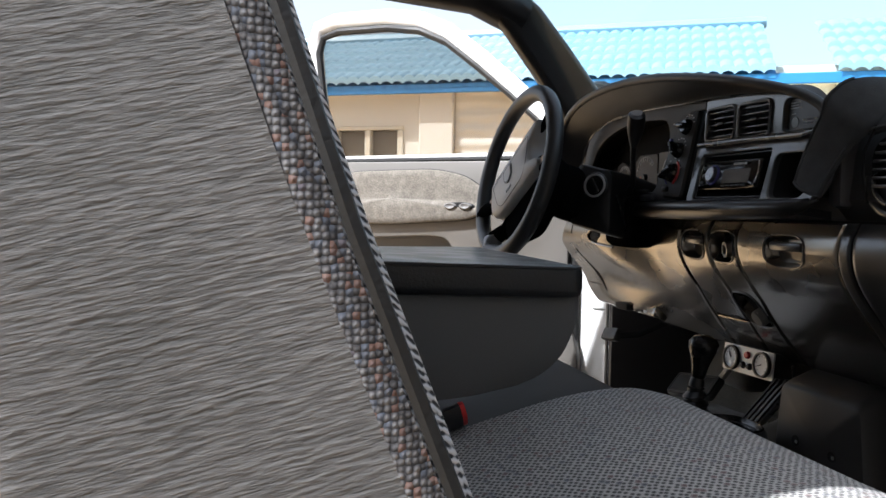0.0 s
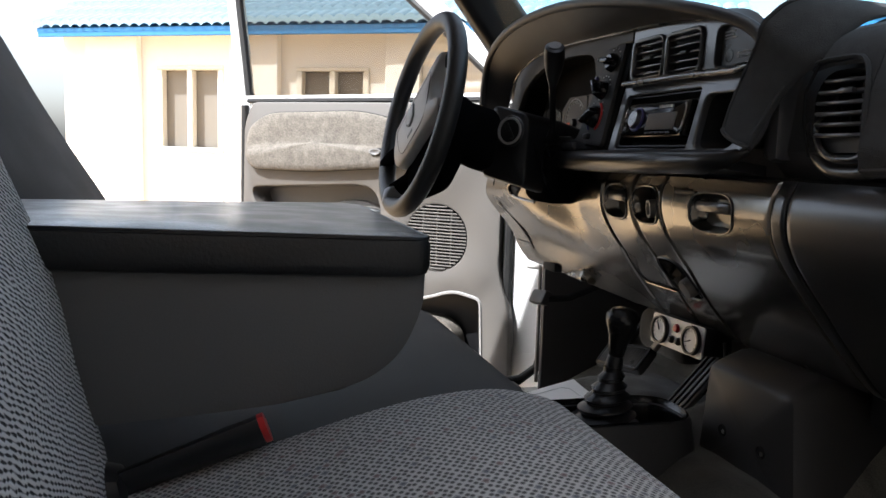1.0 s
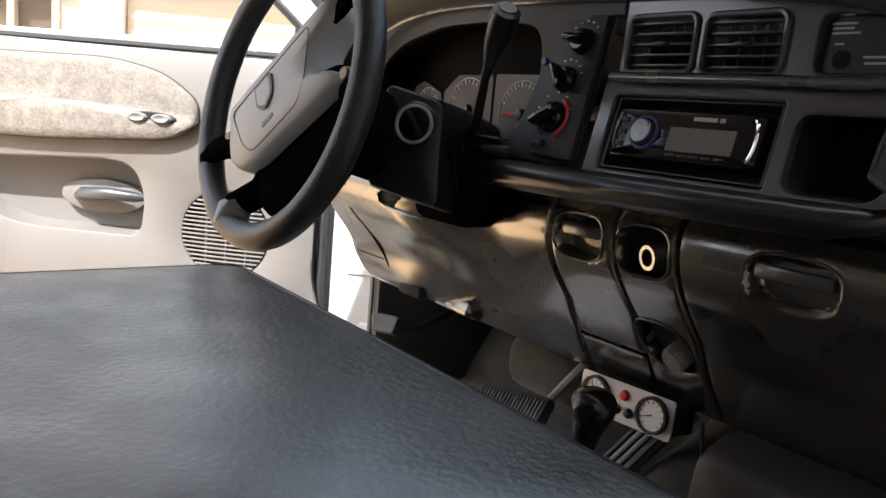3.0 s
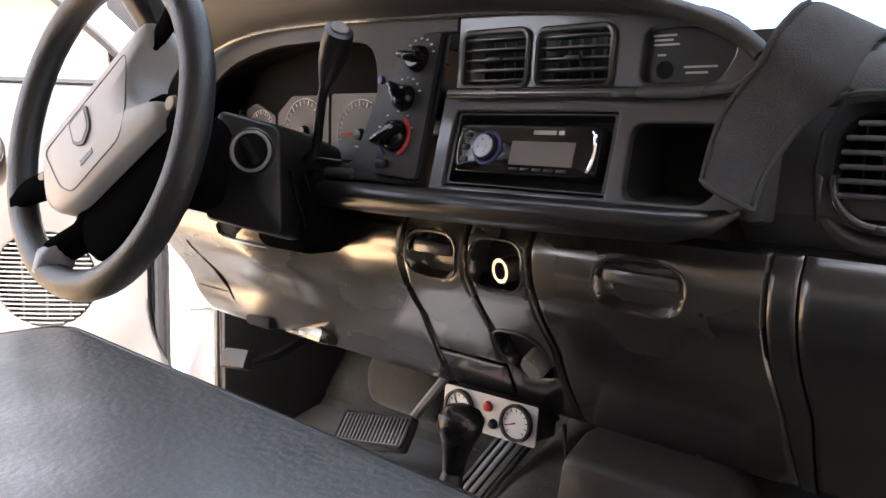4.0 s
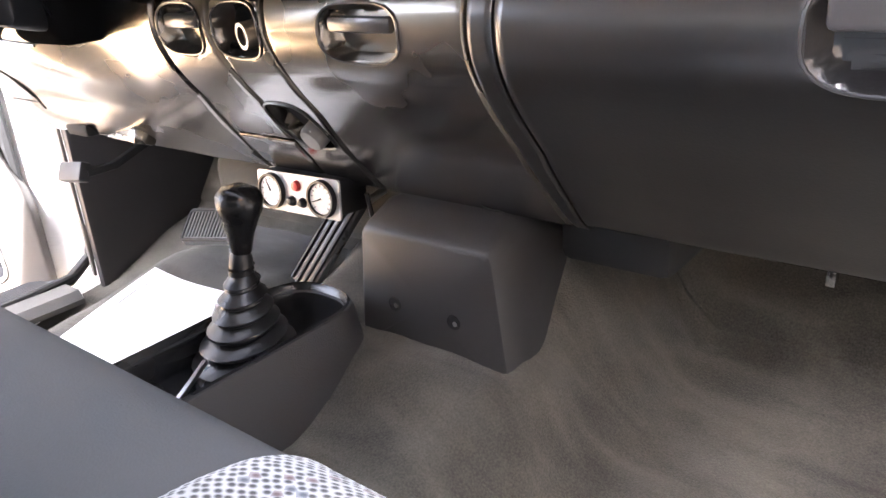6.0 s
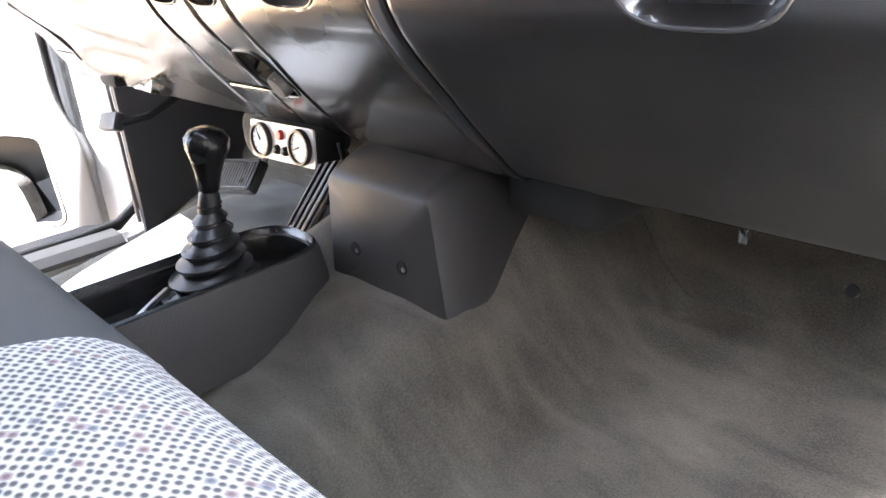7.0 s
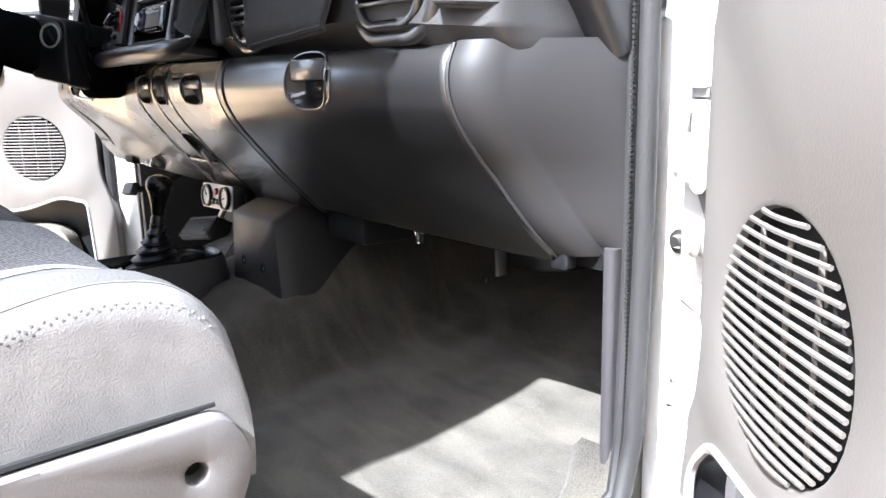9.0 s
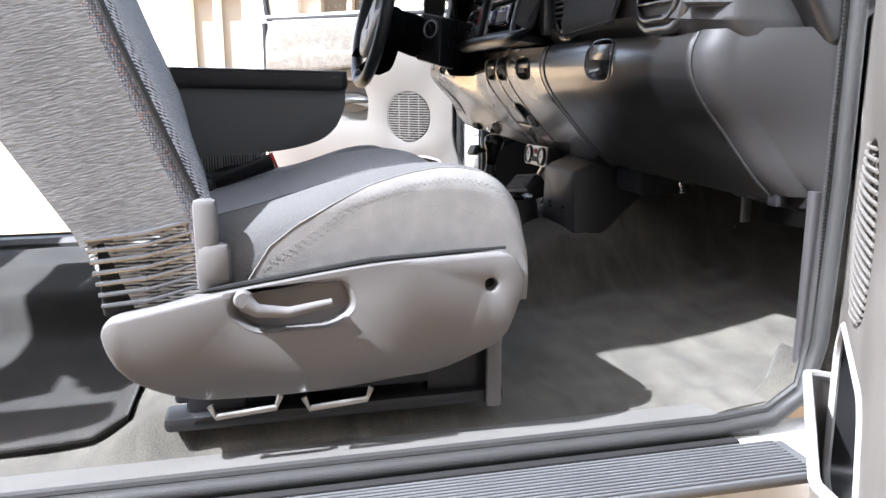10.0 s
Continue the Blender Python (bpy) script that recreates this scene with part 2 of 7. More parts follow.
def woven(name, dark, light, cell=0.006, specks=0.25, rough=0.9, tones=((0.20, 0.12, 0.12), (0.13, 0.14, 0.17)), flat=False):
    """Upholstery cloth: rows of small knots with a few coloured threads."""
    m = bpy.data.materials.new(name)
    m.use_nodes = True
    t = m.node_tree
    p = t.nodes["Principled BSDF"]
    co = t.nodes.new("ShaderNodeTexCoord")
    vor = t.nodes.new("ShaderNodeTexVoronoi")
    vor.inputs["Scale"].default_value = 1 / cell
    vor.inputs["Randomness"].default_value = 0.35
    if flat:
        vor.voronoi_dimensions = "2D"
        vor.inputs["Randomness"].default_value = 0.30
        slant = t.nodes.new("ShaderNodeMapping")
        slant.inputs["Scale"].default_value = (0.85, 1.05, 1)
        slant.inputs["Rotation"].default_value = (0, 0, radians(45))
        t.links.new(co.outputs["Object"], slant.inputs["Vector"])
        t.links.new(slant.outputs[0], vor.inputs["Vector"])
    else:
        t.links.new(co.outputs["Object"], vor.inputs["Vector"])
    ramp = t.nodes.new("ShaderNodeValToRGB")
    ramp.color_ramp.elements[0].position, ramp.color_ramp.elements[1].position = (0.20, 0.50) if flat else (0.25, 0.62)
    ramp.color_ramp.elements[0].color, ramp.color_ramp.elements[1].color = ((*dark, 1), (*light, 1)) if flat else ((*light, 1), (*dark, 1))
    t.links.new(vor.outputs["Distance"], ramp.inputs[0])
    tint = t.nodes.new("ShaderNodeSeparateColor")
    t.links.new(vor.outputs["Color"], tint.inputs[0])
    last = ramp.outputs[0]
    for k, tone in enumerate(tones):
        gate = t.nodes.new("ShaderNodeMath")
        gate.operation = "GREATER_THAN"
        t.links.new(tint.outputs[k], gate.inputs[0])
        gate.inputs[1].default_value = 1 - specks / 2
        mix = t.nodes.new("ShaderNodeMix")
        mix.data_type = "RGBA"
        amount = t.nodes.new("ShaderNodeMath")
        amount.operation = "MULTIPLY"
        t.links.new(gate.outputs[0], amount.inputs[0])
        amount.inputs[1].default_value = 0.6
        t.links.new(amount.outputs[0], mix.inputs["Factor"])
        t.links.new(last, mix.inputs["A"])
        mix.inputs["B"].default_value = (*tone, 1)
        last = mix.outputs["Result"]
    big = t.nodes.new("ShaderNodeTexNoise")
    big.inputs["Scale"].default_value = 6
    t.links.new(co.outputs["Object"], big.inputs["Vector"])
    shade = t.nodes.new("ShaderNodeMapRange")
    t.links.new(big.outputs["Fac"], shade.inputs["Value"])
    shade.inputs["To Min"].default_value, shade.inputs["To Max"].default_value = 0.8, 1.2
    mul = t.nodes.new("ShaderNodeMix")
    mul.data_type, mul.blend_type = "RGBA", "MULTIPLY"
    mul.inputs["Factor"].default_value = 1
    t.links.new(last, mul.inputs["A"])
    t.links.new(shade.outputs[0], mul.inputs["B"])
    t.links.new(mul.outputs["Result"], p.inputs["Base Color"])
    p.inputs["Roughness"].default_value = rough
    p.inputs["Sheen Weight"].default_value = 0.15
    b = t.nodes.new("ShaderNodeBump")
    b.inputs["Strength"].default_value, b.inputs["Distance"].default_value, b.invert = 0.6, 0.0015, not flat
    t.links.new(vor.outputs["Distance"], b.inputs["Height"])
    t.links.new(b.outputs[0], p.inputs["Normal"])
    return m


def nap(name, dark, light):
    """Worn cut-pile carpet: brushed streaks, lighter trodden patches and a fine pile."""
    m = bpy.data.materials.new(name)
    m.use_nodes = True
    t = m.node_tree
    p = t.nodes["Principled BSDF"]
    co = t.nodes.new("ShaderNodeTexCoord")
    mp = t.nodes.new("ShaderNodeMapping")
    mp.inputs["Rotation"].default_value = (0, 0, 0.75)
    mp.inputs["Scale"].default_value = (7, 20, 7)
    t.links.new(co.outputs["Object"], mp.inputs["Vector"])
    streak, patch, pile = (t.nodes.new("ShaderNodeTexNoise") for _ in range(3))
    for nd, sc, det in ((streak, 1.0, 5), (patch, 5.5, 4), (pile, 420.0, 2)):
        nd.inputs["Scale"].default_value, nd.inputs["Detail"].default_value = sc, det
    streak.inputs["Distortion"].default_value = 0.6
    t.links.new(mp.outputs[0], streak.inputs["Vector"])
    t.links.new(co.outputs["Object"], patch.inputs["Vector"])
    t.links.new(co.outputs["Object"], pile.inputs["Vector"])
    total = None
    for nd, k in ((streak, 0.45), (patch, 0.35), (pile, 0.30)):
        mu = t.nodes.new("ShaderNodeMath")
        mu.operation = "MULTIPLY_ADD"
        t.links.new(nd.outputs["Fac"], mu.inputs[0])
        mu.inputs[1].default_value = k
        if total:
            t.links.new(total, mu.inputs[2])
        else:
            mu.inputs[2].default_value = 0.0
        total = mu.outputs[0]
    ramp = t.nodes.new("ShaderNodeValToRGB")
    ramp.color_ramp.elements[0].position, ramp.color_ramp.elements[1].position = 0.40, 0.72
    ramp.color_ramp.elements[0].color, ramp.color_ramp.elements[1].color = (*dark, 1), (*light, 1)
    t.links.new(total, ramp.inputs[0])
    t.links.new(ramp.outputs[0], p.inputs["Base Color"])
    p.inputs["Roughness"].default_value, p.inputs["Specular IOR Level"].default_value = 1.0, 0.05
    p.inputs["Sheen Weight"].default_value = 0.25
    b = t.nodes.new("ShaderNodeBump")
    b.inputs["Strength"].default_value, b.inputs["Distance"].default_value = 0.5, 0.002
    t.links.new(pile.outputs["Fac"], b.inputs["Height"])
    t.links.new(b.outputs[0], p.inputs["Normal"])
    return m


def glass(name, tint=(1, 1, 1), rough=0.0, ior=1.45):
    """A thin pane: mostly clear, with a mirror-like sheen."""
    m = bpy.data.materials.new(name)
    m.use_nodes = True
    t = m.node_tree
    t.nodes.remove(t.nodes["Principled BSDF"])
    clear, gloss, mix = t.nodes.new("ShaderNodeBsdfTransparent"), t.nodes.new("ShaderNodeBsdfGlossy"), t.nodes.new("ShaderNodeMixShader")
    clear.inputs[0].default_value = (*tint, 1)
    gloss.inputs["Roughness"].default_value = rough
    fres = t.nodes.new("ShaderNodeFresnel")
    fres.inputs["IOR"].default_value = ior
    t.links.new(fres.outputs[0], mix.inputs[0])
    t.links.new(clear.outputs[0], mix.inputs[1])
    t.links.new(gloss.outputs[0], mix.inputs[2])
    t.links.new(mix.outputs[0], t.nodes["Material Output"].inputs[0])
    return m


DASH = surface("dash_vinyl", (0.015, 0.014, 0.0145), 0.27, var=0.15, scale=5, grain=420, bump=0.04, spec=0.85, rvar=0.04, coat=1.0)
dressed = DASH.node_tree.nodes["Principled BSDF"].inputs      # vinyl wiped with a dressing: strong shine, warm tint paints in reflected tan ground
dressed["IOR"].default_value, dressed["Specular Tint"].default_value = 1.75, (1.0, 0.87, 0.66, 1)
dressed["Coat IOR"].default_value, dressed["Coat Roughness"].default_value = 1.8, 0.15
GLOVE = surface("grained_dash_vinyl", (0.0085, 0.0082, 0.0084), 0.38, var=0.2, scale=6, grain=380, bump=0.06, spec=0.5, rvar=0.06, coat=1.0)
GLOVE.node_tree.nodes["Principled BSDF"].inputs["Coat IOR"].default_value = 1.65
GLOVE.node_tree.nodes["Principled BSDF"].inputs["Coat Roughness"].default_value = 0.22
CLUSTER = surface("cluster_matt_black", (0.005, 0.005, 0.0052), 0.7, var=0.2, scale=8, grain=480, bump=0.1, spec=0.05)
ROLL = surface("dash_roll_vinyl", (0.008, 0.0075, 0.0075), 0.40, var=0.15, scale=6, grain=420, bump=0.05, spec=0.3, coat=0.45)
ROLL.node_tree.nodes["Principled BSDF"].inputs["Coat Roughness"].default_value = 0.18
ROLL.node_tree.nodes["Principled BSDF"].inputs["Coat IOR"].default_value = 1.65
PADVINYL = surface("pad_vinyl", (0.029, 0.0285, 0.029), 0.48, var=0.2, scale=6, grain=420, bump=0.12, spec=0.5)
LIP = surface("lip_vinyl", (0.026, 0.025, 0.0255), 0.32, var=0.15, scale=6, grain=460, bump=0.05, spec=0.8, coat=0.6)
BEZEL = surface("bezel_plastic", (0.058, 0.058, 0.061), 0.34, var=0.15, scale=6, grain=500, bump=0.06, coat=0.8)
BLACK = surface("black_plastic", (0.011, 0.011, 0.012), 0.36, var=0.2, scale=10, grain=400, bump=0.08)
GLOSS = surface("gloss_black", (0.008, 0.008, 0.009), 0.12, var=0.1, bump=0.0)
# near-black for dark parts; in holes, wells and gaps it paints their shade
DEEP = surface("black_parts_recess_shade", (0.006, 0.006, 0.006), 0.85, var=0.2, bump=0.0)
RUBBER = surface("black_rubber", (0.011, 0.011, 0.011), 0.6, var=0.25, scale=14, grain=300, bump=0.2)
LEATHER = surface("black_leather", (0.020, 0.0205, 0.021), 0.45, var=0.3, scale=12, grain=420, bump=0.45, dist=0.0014, spec=0.7)
LID = surface("lid_leather", (0.070, 0.067, 0.062), 0.44, var=0.35, scale=18, grain=240, bump=0.5, dist=0.0016, spec=0.6, coat=0.6, rvar=0.16)
LID.node_tree.nodes["Principled BSDF"].inputs["Coat Roughness"].default_value = 0.26
LID.node_tree.nodes["Principled BSDF"].inputs["Coat IOR"].default_value = 1.65
BENCH = surface("bench_vinyl", (0.092, 0.091, 0.0905), 0.65, var=0.15, scale=7, grain=520, bump=0.18, spec=0.15)
ENDCAP = surface("dash_end_vinyl", (0.026, 0.0255, 0.0258), 0.5, var=0.12, scale=6, grain=460, bump=0.06, spec=0.3)
GREYVINYL = surface("grey_vinyl", (0.026, 0.0255, 0.0265), 0.6, var=0.15, scale=6, grain=500, bump=0.2)
BANDVINYL = surface("lid_band_vinyl", (0.008, 0.008, 0.0085), 0.42, var=0.25, scale=14, grain=300, bump=0.25)
ARMBODY = surface("armrest_vinyl", (0.076, 0.076, 0.0765), 0.6, var=0.15, scale=6, grain=500, bump=0.2)
FELT = surface("dash_felt", (0.054, 0.0545, 0.056), 0.9, var=0.5, scale=70, grain=800, bump=0.7, spec=0.15, dist=0.0015)
CARPET = nap("carpet", (0.030, 0.0278, 0.0245), (0.118, 0.110, 0.091))
TRIM = surface("light_grey_trim", (0.33, 0.32, 0.31), 0.55, var=0.1, scale=5, grain=450, bump=0.15)
SEATPLASTIC = surface("seat_grey_plastic", (0.126, 0.121, 0.118), 0.5, var=0.1, scale=5, grain=450, bump=0.15)
DOORTRIM = surface("door_trim_beige_grey", (0.130, 0.121, 0.111), 0.5, var=0.08, scale=5, grain=450, bump=0.12)
DOORFLEECE = surface("door_fleece", (0.125, 0.108, 0.090), 0.95, var=0.6, scale=40, grain=160, bump=0.9, spec=0.1, second=(0.30, 0.275, 0.24))
SEATSIDE = plush("seat_side_cloth", (0.105, 0.105, 0.104), (0.185, 0.183, 0.181))
WHITE = surface("white_paint", (0.80, 0.80, 0.79), 0.25, var=0.03, scale=4, grain=60, bump=0.0, coat=0.5)
# cloth of the driver's backrest, darkened to carry the shade it stands in
SHADECLOTH = surface("shaded_seat_cloth", (0.050, 0.050, 0.051), 0.8, var=0.3, scale=12, grain=420, bump=0.3, spec=0.3)
SEAL = surface("door_seal", (0.021, 0.0207, 0.0205), 0.65, var=0.2, scale=20, grain=400, bump=0.3)
CHROME = surface("chrome", (0.75, 0.75, 0.75), 0.12, metal=1.0, var=0.05, bump=0.0)
STEEL = surface("steel", (0.45, 0.44, 0.42), 0.35, metal=1.0, var=0.2, scale=20, bump=0.05)
PAPER = surface("paper", (0.88, 0.88, 0.87), 0.8, var=0.03, scale=10, grain=200, bump=0.05)
GLAREWHITE = surface("dial_glare_white", (0.9, 0.9, 0.9), 0.5, var=0.03, bump=0.0)
KICK = surface("kick_panel_vinyl", (0.045, 0.043, 0.045), 0.45, var=0.2, scale=6, grain=420, bump=0.12)
DIALGREY = surface("dial_grey", (0.16, 0.15, 0.142), 0.6, var=0.1, bump=0.0)
PRINT = surface("white_print", (0.55, 0.55, 0.55), 0.6, var=0.05, bump=0.0)
RED = surface("red_plastic", (0.55, 0.03, 0.03), 0.3, var=0.1, bump=0.0)
NEEDLE = surface("orange_needle", (0.75, 0.10, 0.04), 0.5, var=0.05, bump=0.0)
BLUE = surface("blue_plastic", (0.060, 0.055, 0.22), 0.4, var=0.1, bump=0.0)
RING = surface("ring_metal", (0.48, 0.47, 0.46), 0.35, metal=0.3, var=0.1, bump=0.0)
SILVER = surface("silver_plastic", (0.60, 0.60, 0.60), 0.4, metal=0.2, var=0.05, bump=0.0)
CLOTH = woven("seat_cloth", (0.055, 0.053, 0.052), (0.48, 0.472, 0.46), cell=0.0052, specks=0.08, flat=True)
SPECKLE = woven("bolster_cloth", (0.04, 0.04, 0.045), (0.20, 0.20, 0.205), cell=0.0032, specks=0.24, tones=((0.20, 0.10, 0.07), (0.08, 0.10, 0.14)))
KNIT = ribbed("knit_cloth", (0.050, 0.050, 0.051), (0.62, 0.617, 0.613), rib=0.0048)
BOLSTER = surface("bolster_velour", (0.195, 0.190, 0.182), 0.9, var=0.45, scale=34, grain=600, bump=0.5, spec=0.1, dist=0.001)
STITCH = surface("stitch_thread", (0.145, 0.142, 0.138), 0.9, var=0.2, bump=0.0)
VELOUR = surface("seat_velour", (0.098, 0.097, 0.096), 0.9, var=0.2, scale=9, grain=280, bump=0.5, spec=0.1)
HEADLINER = surface("headliner", (0.26, 0.262, 0.268), 0.95, var=0.08, scale=6, grain=300, bump=0.3)
STUCCO = surface("stucco", (0.80, 0.787, 0.745), 0.9, var=0.06, scale=1.5, grain=40, bump=0.3)
STUCCO2 = surface("stucco_light", (0.84, 0.825, 0.775), 0.9, var=0.05, scale=1.5, grain=40, bump=0.3)
SHUTTER = surface("window_screen", (0.20, 0.18, 0.15), 0.6, var=0.1, scale=4, grain=90, bump=0.1)
WINFRAME = surface("window_frame_paint", (0.72, 0.69, 0.60), 0.6, var=0.06, scale=8, bump=0.1)
TILE = surface("roof_tile_blue", (0.24, 0.38, 0.48), 0.45, var=0.2, scale=1.2, grain=30, bump=0.1)
FASCIA = surface("fascia_blue", (0.03, 0.20, 0.50), 0.5, var=0.1, scale=3, bump=0.1)
CONCRETE = surface("concrete", (0.54, 0.37, 0.20), 0.9, var=0.10, scale=0.8, grain=25, bump=0.3)
CLEAR = glass("clear_glass", (0.80, 0.96, 0.97), ior=1.12)
TINTED = glass("door_glass", (0.62, 0.60, 0.57), ior=1.2)


# unseen cab rear, darkened to keep bright reflections off the dash
REARDARK = surface("rear_dimming_cloth", (0.10, 0.098, 0.096), 0.9, var=0.2, scale=9, grain=280, bump=0.4, spec=0.1)
REARDIM = glass("rear_dimming_glass", (0.22, 0.22, 0.21), ior=1.3)


# ---- the setting: ground, building, cab shell ----
GROUND = -0.78
MIDX = 0.02                     # the cab's middle line


def ground_sheet():
    bm = bmesh.new()
    s = 900
    vs = [bm.verts.new((x, y, GROUND)) for x, y in ((-s, -s), (s, -s), (s, s), (-s, s))]
    bm.faces.new(vs)
    tagged(part("ground", bm, CONCRETE), "tan dusty concrete yard round the truck", "ground", kind="structure")


ground_sheet()


def sky_block_wall():
    # unseen wall, added to keep skylight out of the passenger side of the cab
    root = thing("sky_block", (2.6, -0.5, GROUND), "unseen plain wall added to hold skylight off the passenger side", "wall", kind="structure")
    part("face", rbox((0.20, 13.0, 3.2), (2.6, -0.5, GROUND + 1.60), 0.01), SKYBLOCK, root)
    part("coping", rbox((0.28, 13.1, 0.08), (2.6, -0.5, GROUND + 3.244), 0.015), CONCRETE, root)


SKYBLOCK = surface("sky_block_plaster", (0.25, 0.23, 0.205), 0.9, var=0.2, scale=1.3, grain=40, bump=0.3)
sky_block_wall()

# the long low building across the yard
U = Vector((0.49, 0.872, 0)).normalized()
N = Vector((U.y, -U.x, 0))
B0 = Vector((-11.43, -0.61, 0))


def facade(u, z, out=0.0):
    p = B0 + U * u + N * out
    return Vector((p.x, p.y, z))


def facade_box(u0, u1, z0, z1, o0, o1, bm=None, r=0.01):
    m = Matrix((U, N, (0, 0, 1))).transposed().to_4x4()
    m.translation = facade((u0 + u1) / 2, (z0 + z1) / 2, (o0 + o1) / 2)
    return rbox((u1 - u0, abs(o1 - o0), z1 - z0), r=r, seg=1, m=m, bm=bm)


EAVE = 2.17


def building():
    root = thing("building", facade(0, GROUND), "long low cream building with a blue tiled roof across the yard", "building")
    wins = [(-0.65, 0.51, 1.67), (1.66, 0.51, 1.65), (10.6, 0.6, 1.65)]
    # wall with real openings
    holes = [[(u - 0.5, z0), (u + 0.5, z0), (u + 0.5, z1), (u - 0.5, z1)] for u, z0, z1 in wins]
    part("wall", plate([(-2.9, GROUND), (30, GROUND), (30, EAVE + 0.1), (-2.9, EAVE + 0.1)], holes, 0.22,
                       lambda u, v, w: facade(u, v, -w)), STUCCO, root)
    for u0, u1 in ((0.07, 0.85), (2.5, 3.0), (-2.4, -1.48), (8.0, 8.8), (14, 14.8)):
        part("pilaster", facade_box(u0, u1, GROUND, EAVE, 0.003, 0.14), STUCCO2, root)
    part("panel", facade_box(-1.22, -0.12, GROUND, 0.27, 0.003, 0.05), STUCCO2, root)
    part("roller_door", sheet(lambda a, b: facade(3.02 + 4.9 * a, GROUND + (EAVE - GROUND) * b, 0.03 + 0.012 * math.sin(b * 30 * math.pi)), 1, 150, -N * 0.025), STUCCO2, root)
    for u, z0, z1 in wins:
        w = part("window", facade_box(u - 0.5, u + 0.5, z0, z1, -0.16, -0.10), SHUTTER, root, "window with brown screens in two leaves")
        fr = bmesh.new()
        for a, b, c, d in ((-0.56, 0.56, z1, z1 + 0.06), (-0.56, 0.56, z0 - 0.07, z0), (-0.56, -0.47, z0, z1), (0.47, 0.56, z0, z1), (-0.045, 0.045, z0, z1)):
            facade_box(u + a, u + b, c, d, -0.1, 0.035, fr)
        part("window_frame", fr, WINFRAME, w)
    # roof: fascia, a sloping deck, and rows of rounded tiles
    ev = facade_box(-3.05, 30, EAVE - 0.045, EAVE + 0.09, 0.32, 0.37)
    part("fascia", ev, FASCIA, root)
    part("soffit", facade_box(-3.0, 30, EAVE + 0.05, EAVE + 0.09, -0.22, 0.33), STUCCO2, root)
    slope_n, slope_h = 1.9, 0.98

    def tiles(a0, a1, h0, h1, cut):
        b = bmesh.new()
        pitch, rows = 0.17, 5
        count = int((a1 - a0) / pitch)
        for rw in range(rows):
            f0, f1 = rw / rows, (rw + 1) / rows + 0.02
            lift = 0.07
            prof = [(0, 0), (0.2, 0.7), (0.5, 1), (0.8, 0.7)]
            lo, hi = [], []
            for k in range(count):
                for p, hgt in prof:
                    u = a0 + (k + p) * pitch
                    lo.append(facade(u, EAVE + 0.1 + slope_h * f0 + 0.045 * hgt + lift, 0.42 - slope_n * f0))
                    hi.append(facade(u, EAVE + 0.1 + slope_h * f1 + 0.045 * hgt, 0.42 - slope_n * f1))
            vl, vh = [b.verts.new(p) for p in lo], [b.verts.new(p) for p in hi]
            vb = [b.verts.new(p - Vector((0, 0, 0.085))) for p in lo]
            for k in range(len(vl) - 1):
                if cut and cut(lo[k], f0):
                    continue
                b.faces.new((vl[k], vl[k + 1], vh[k + 1], vh[k]))
                b.faces.new((vb[k], vb[k + 1], vl[k + 1], vl[k]))
        return b

    roof = part("roof", join(tiles(-3.1, 7.3, 0, 1, None), tiles(7.95, 30, 0, 1, None)), TILE, root, "wavy blue roof tiles in rows")
    tagged(roof, kind="stuff")
    part("roof_deck", plate([(-3.05, 0), (7.25, 0), (7.25, 1), (-3.05, 1)], (), 0.05, lambda u, v, w: facade(u, EAVE + 0.08 + slope_h * v - w, 0.38 - slope_n * v)), FASCIA, root)
    part("ridge", tube([facade(-3.1, EAVE + 0.16 + slope_h, 0.42 - slope_n), facade(7.3, EAVE + 0.16 + slope_h, 0.42 - slope_n)], 0.09), TILE, root)
    part("back_wall", facade_box(-2.9, 30, GROUND, EAVE + 0.5, -1.75, -1.55), STUCCO2, root)


building()


def floor_z(x, y):
    """Height of the cab's carpet."""
    z = -0.065 + 0.16 * max(0.0, y + 0.02) + 1.25 * max(0.0, y - 0.42)
    z += 0.06 * smooth(-0.2, -0.35, x) * smooth(-0.3, 0.0, y) * (1 - smooth(0.2, 0.45, y)) * (1 - smooth(-0.56, -0.72, x))
    z -= 0.05 * smooth(-0.60, -0.78, x) * (1 - smooth(0.15, 0.40, y))
    ax = abs(x - 0.01)
    hump = 1 - smooth(0.13, 0.30, ax)
    z += hump * (0.055 + 0.10 * smooth(-0.25, 0.3, y)) * smooth(-1.6, -1.2, y)
    if y > 0.2:
        z += hump * 0.25 * (y - 0.2)
    # low carpeted riser under the passenger seat
    z += 0.045 * smooth(0.34, 0.42, x) * (1 - smooth(0.79, 0.85, x)) * smooth(-0.84, -0.74, y) * (1 - smooth(-0.42, -0.22, y))
    # flat seat of the tunnel cover
    m = smooth(-0.12, -0.03, x) * (1 - smooth(0.19, 0.26, x)) * smooth(0.02, 0.09, y) * (1 - smooth(0.14, 0.22, y))
    return z + (0.083 - z) * m


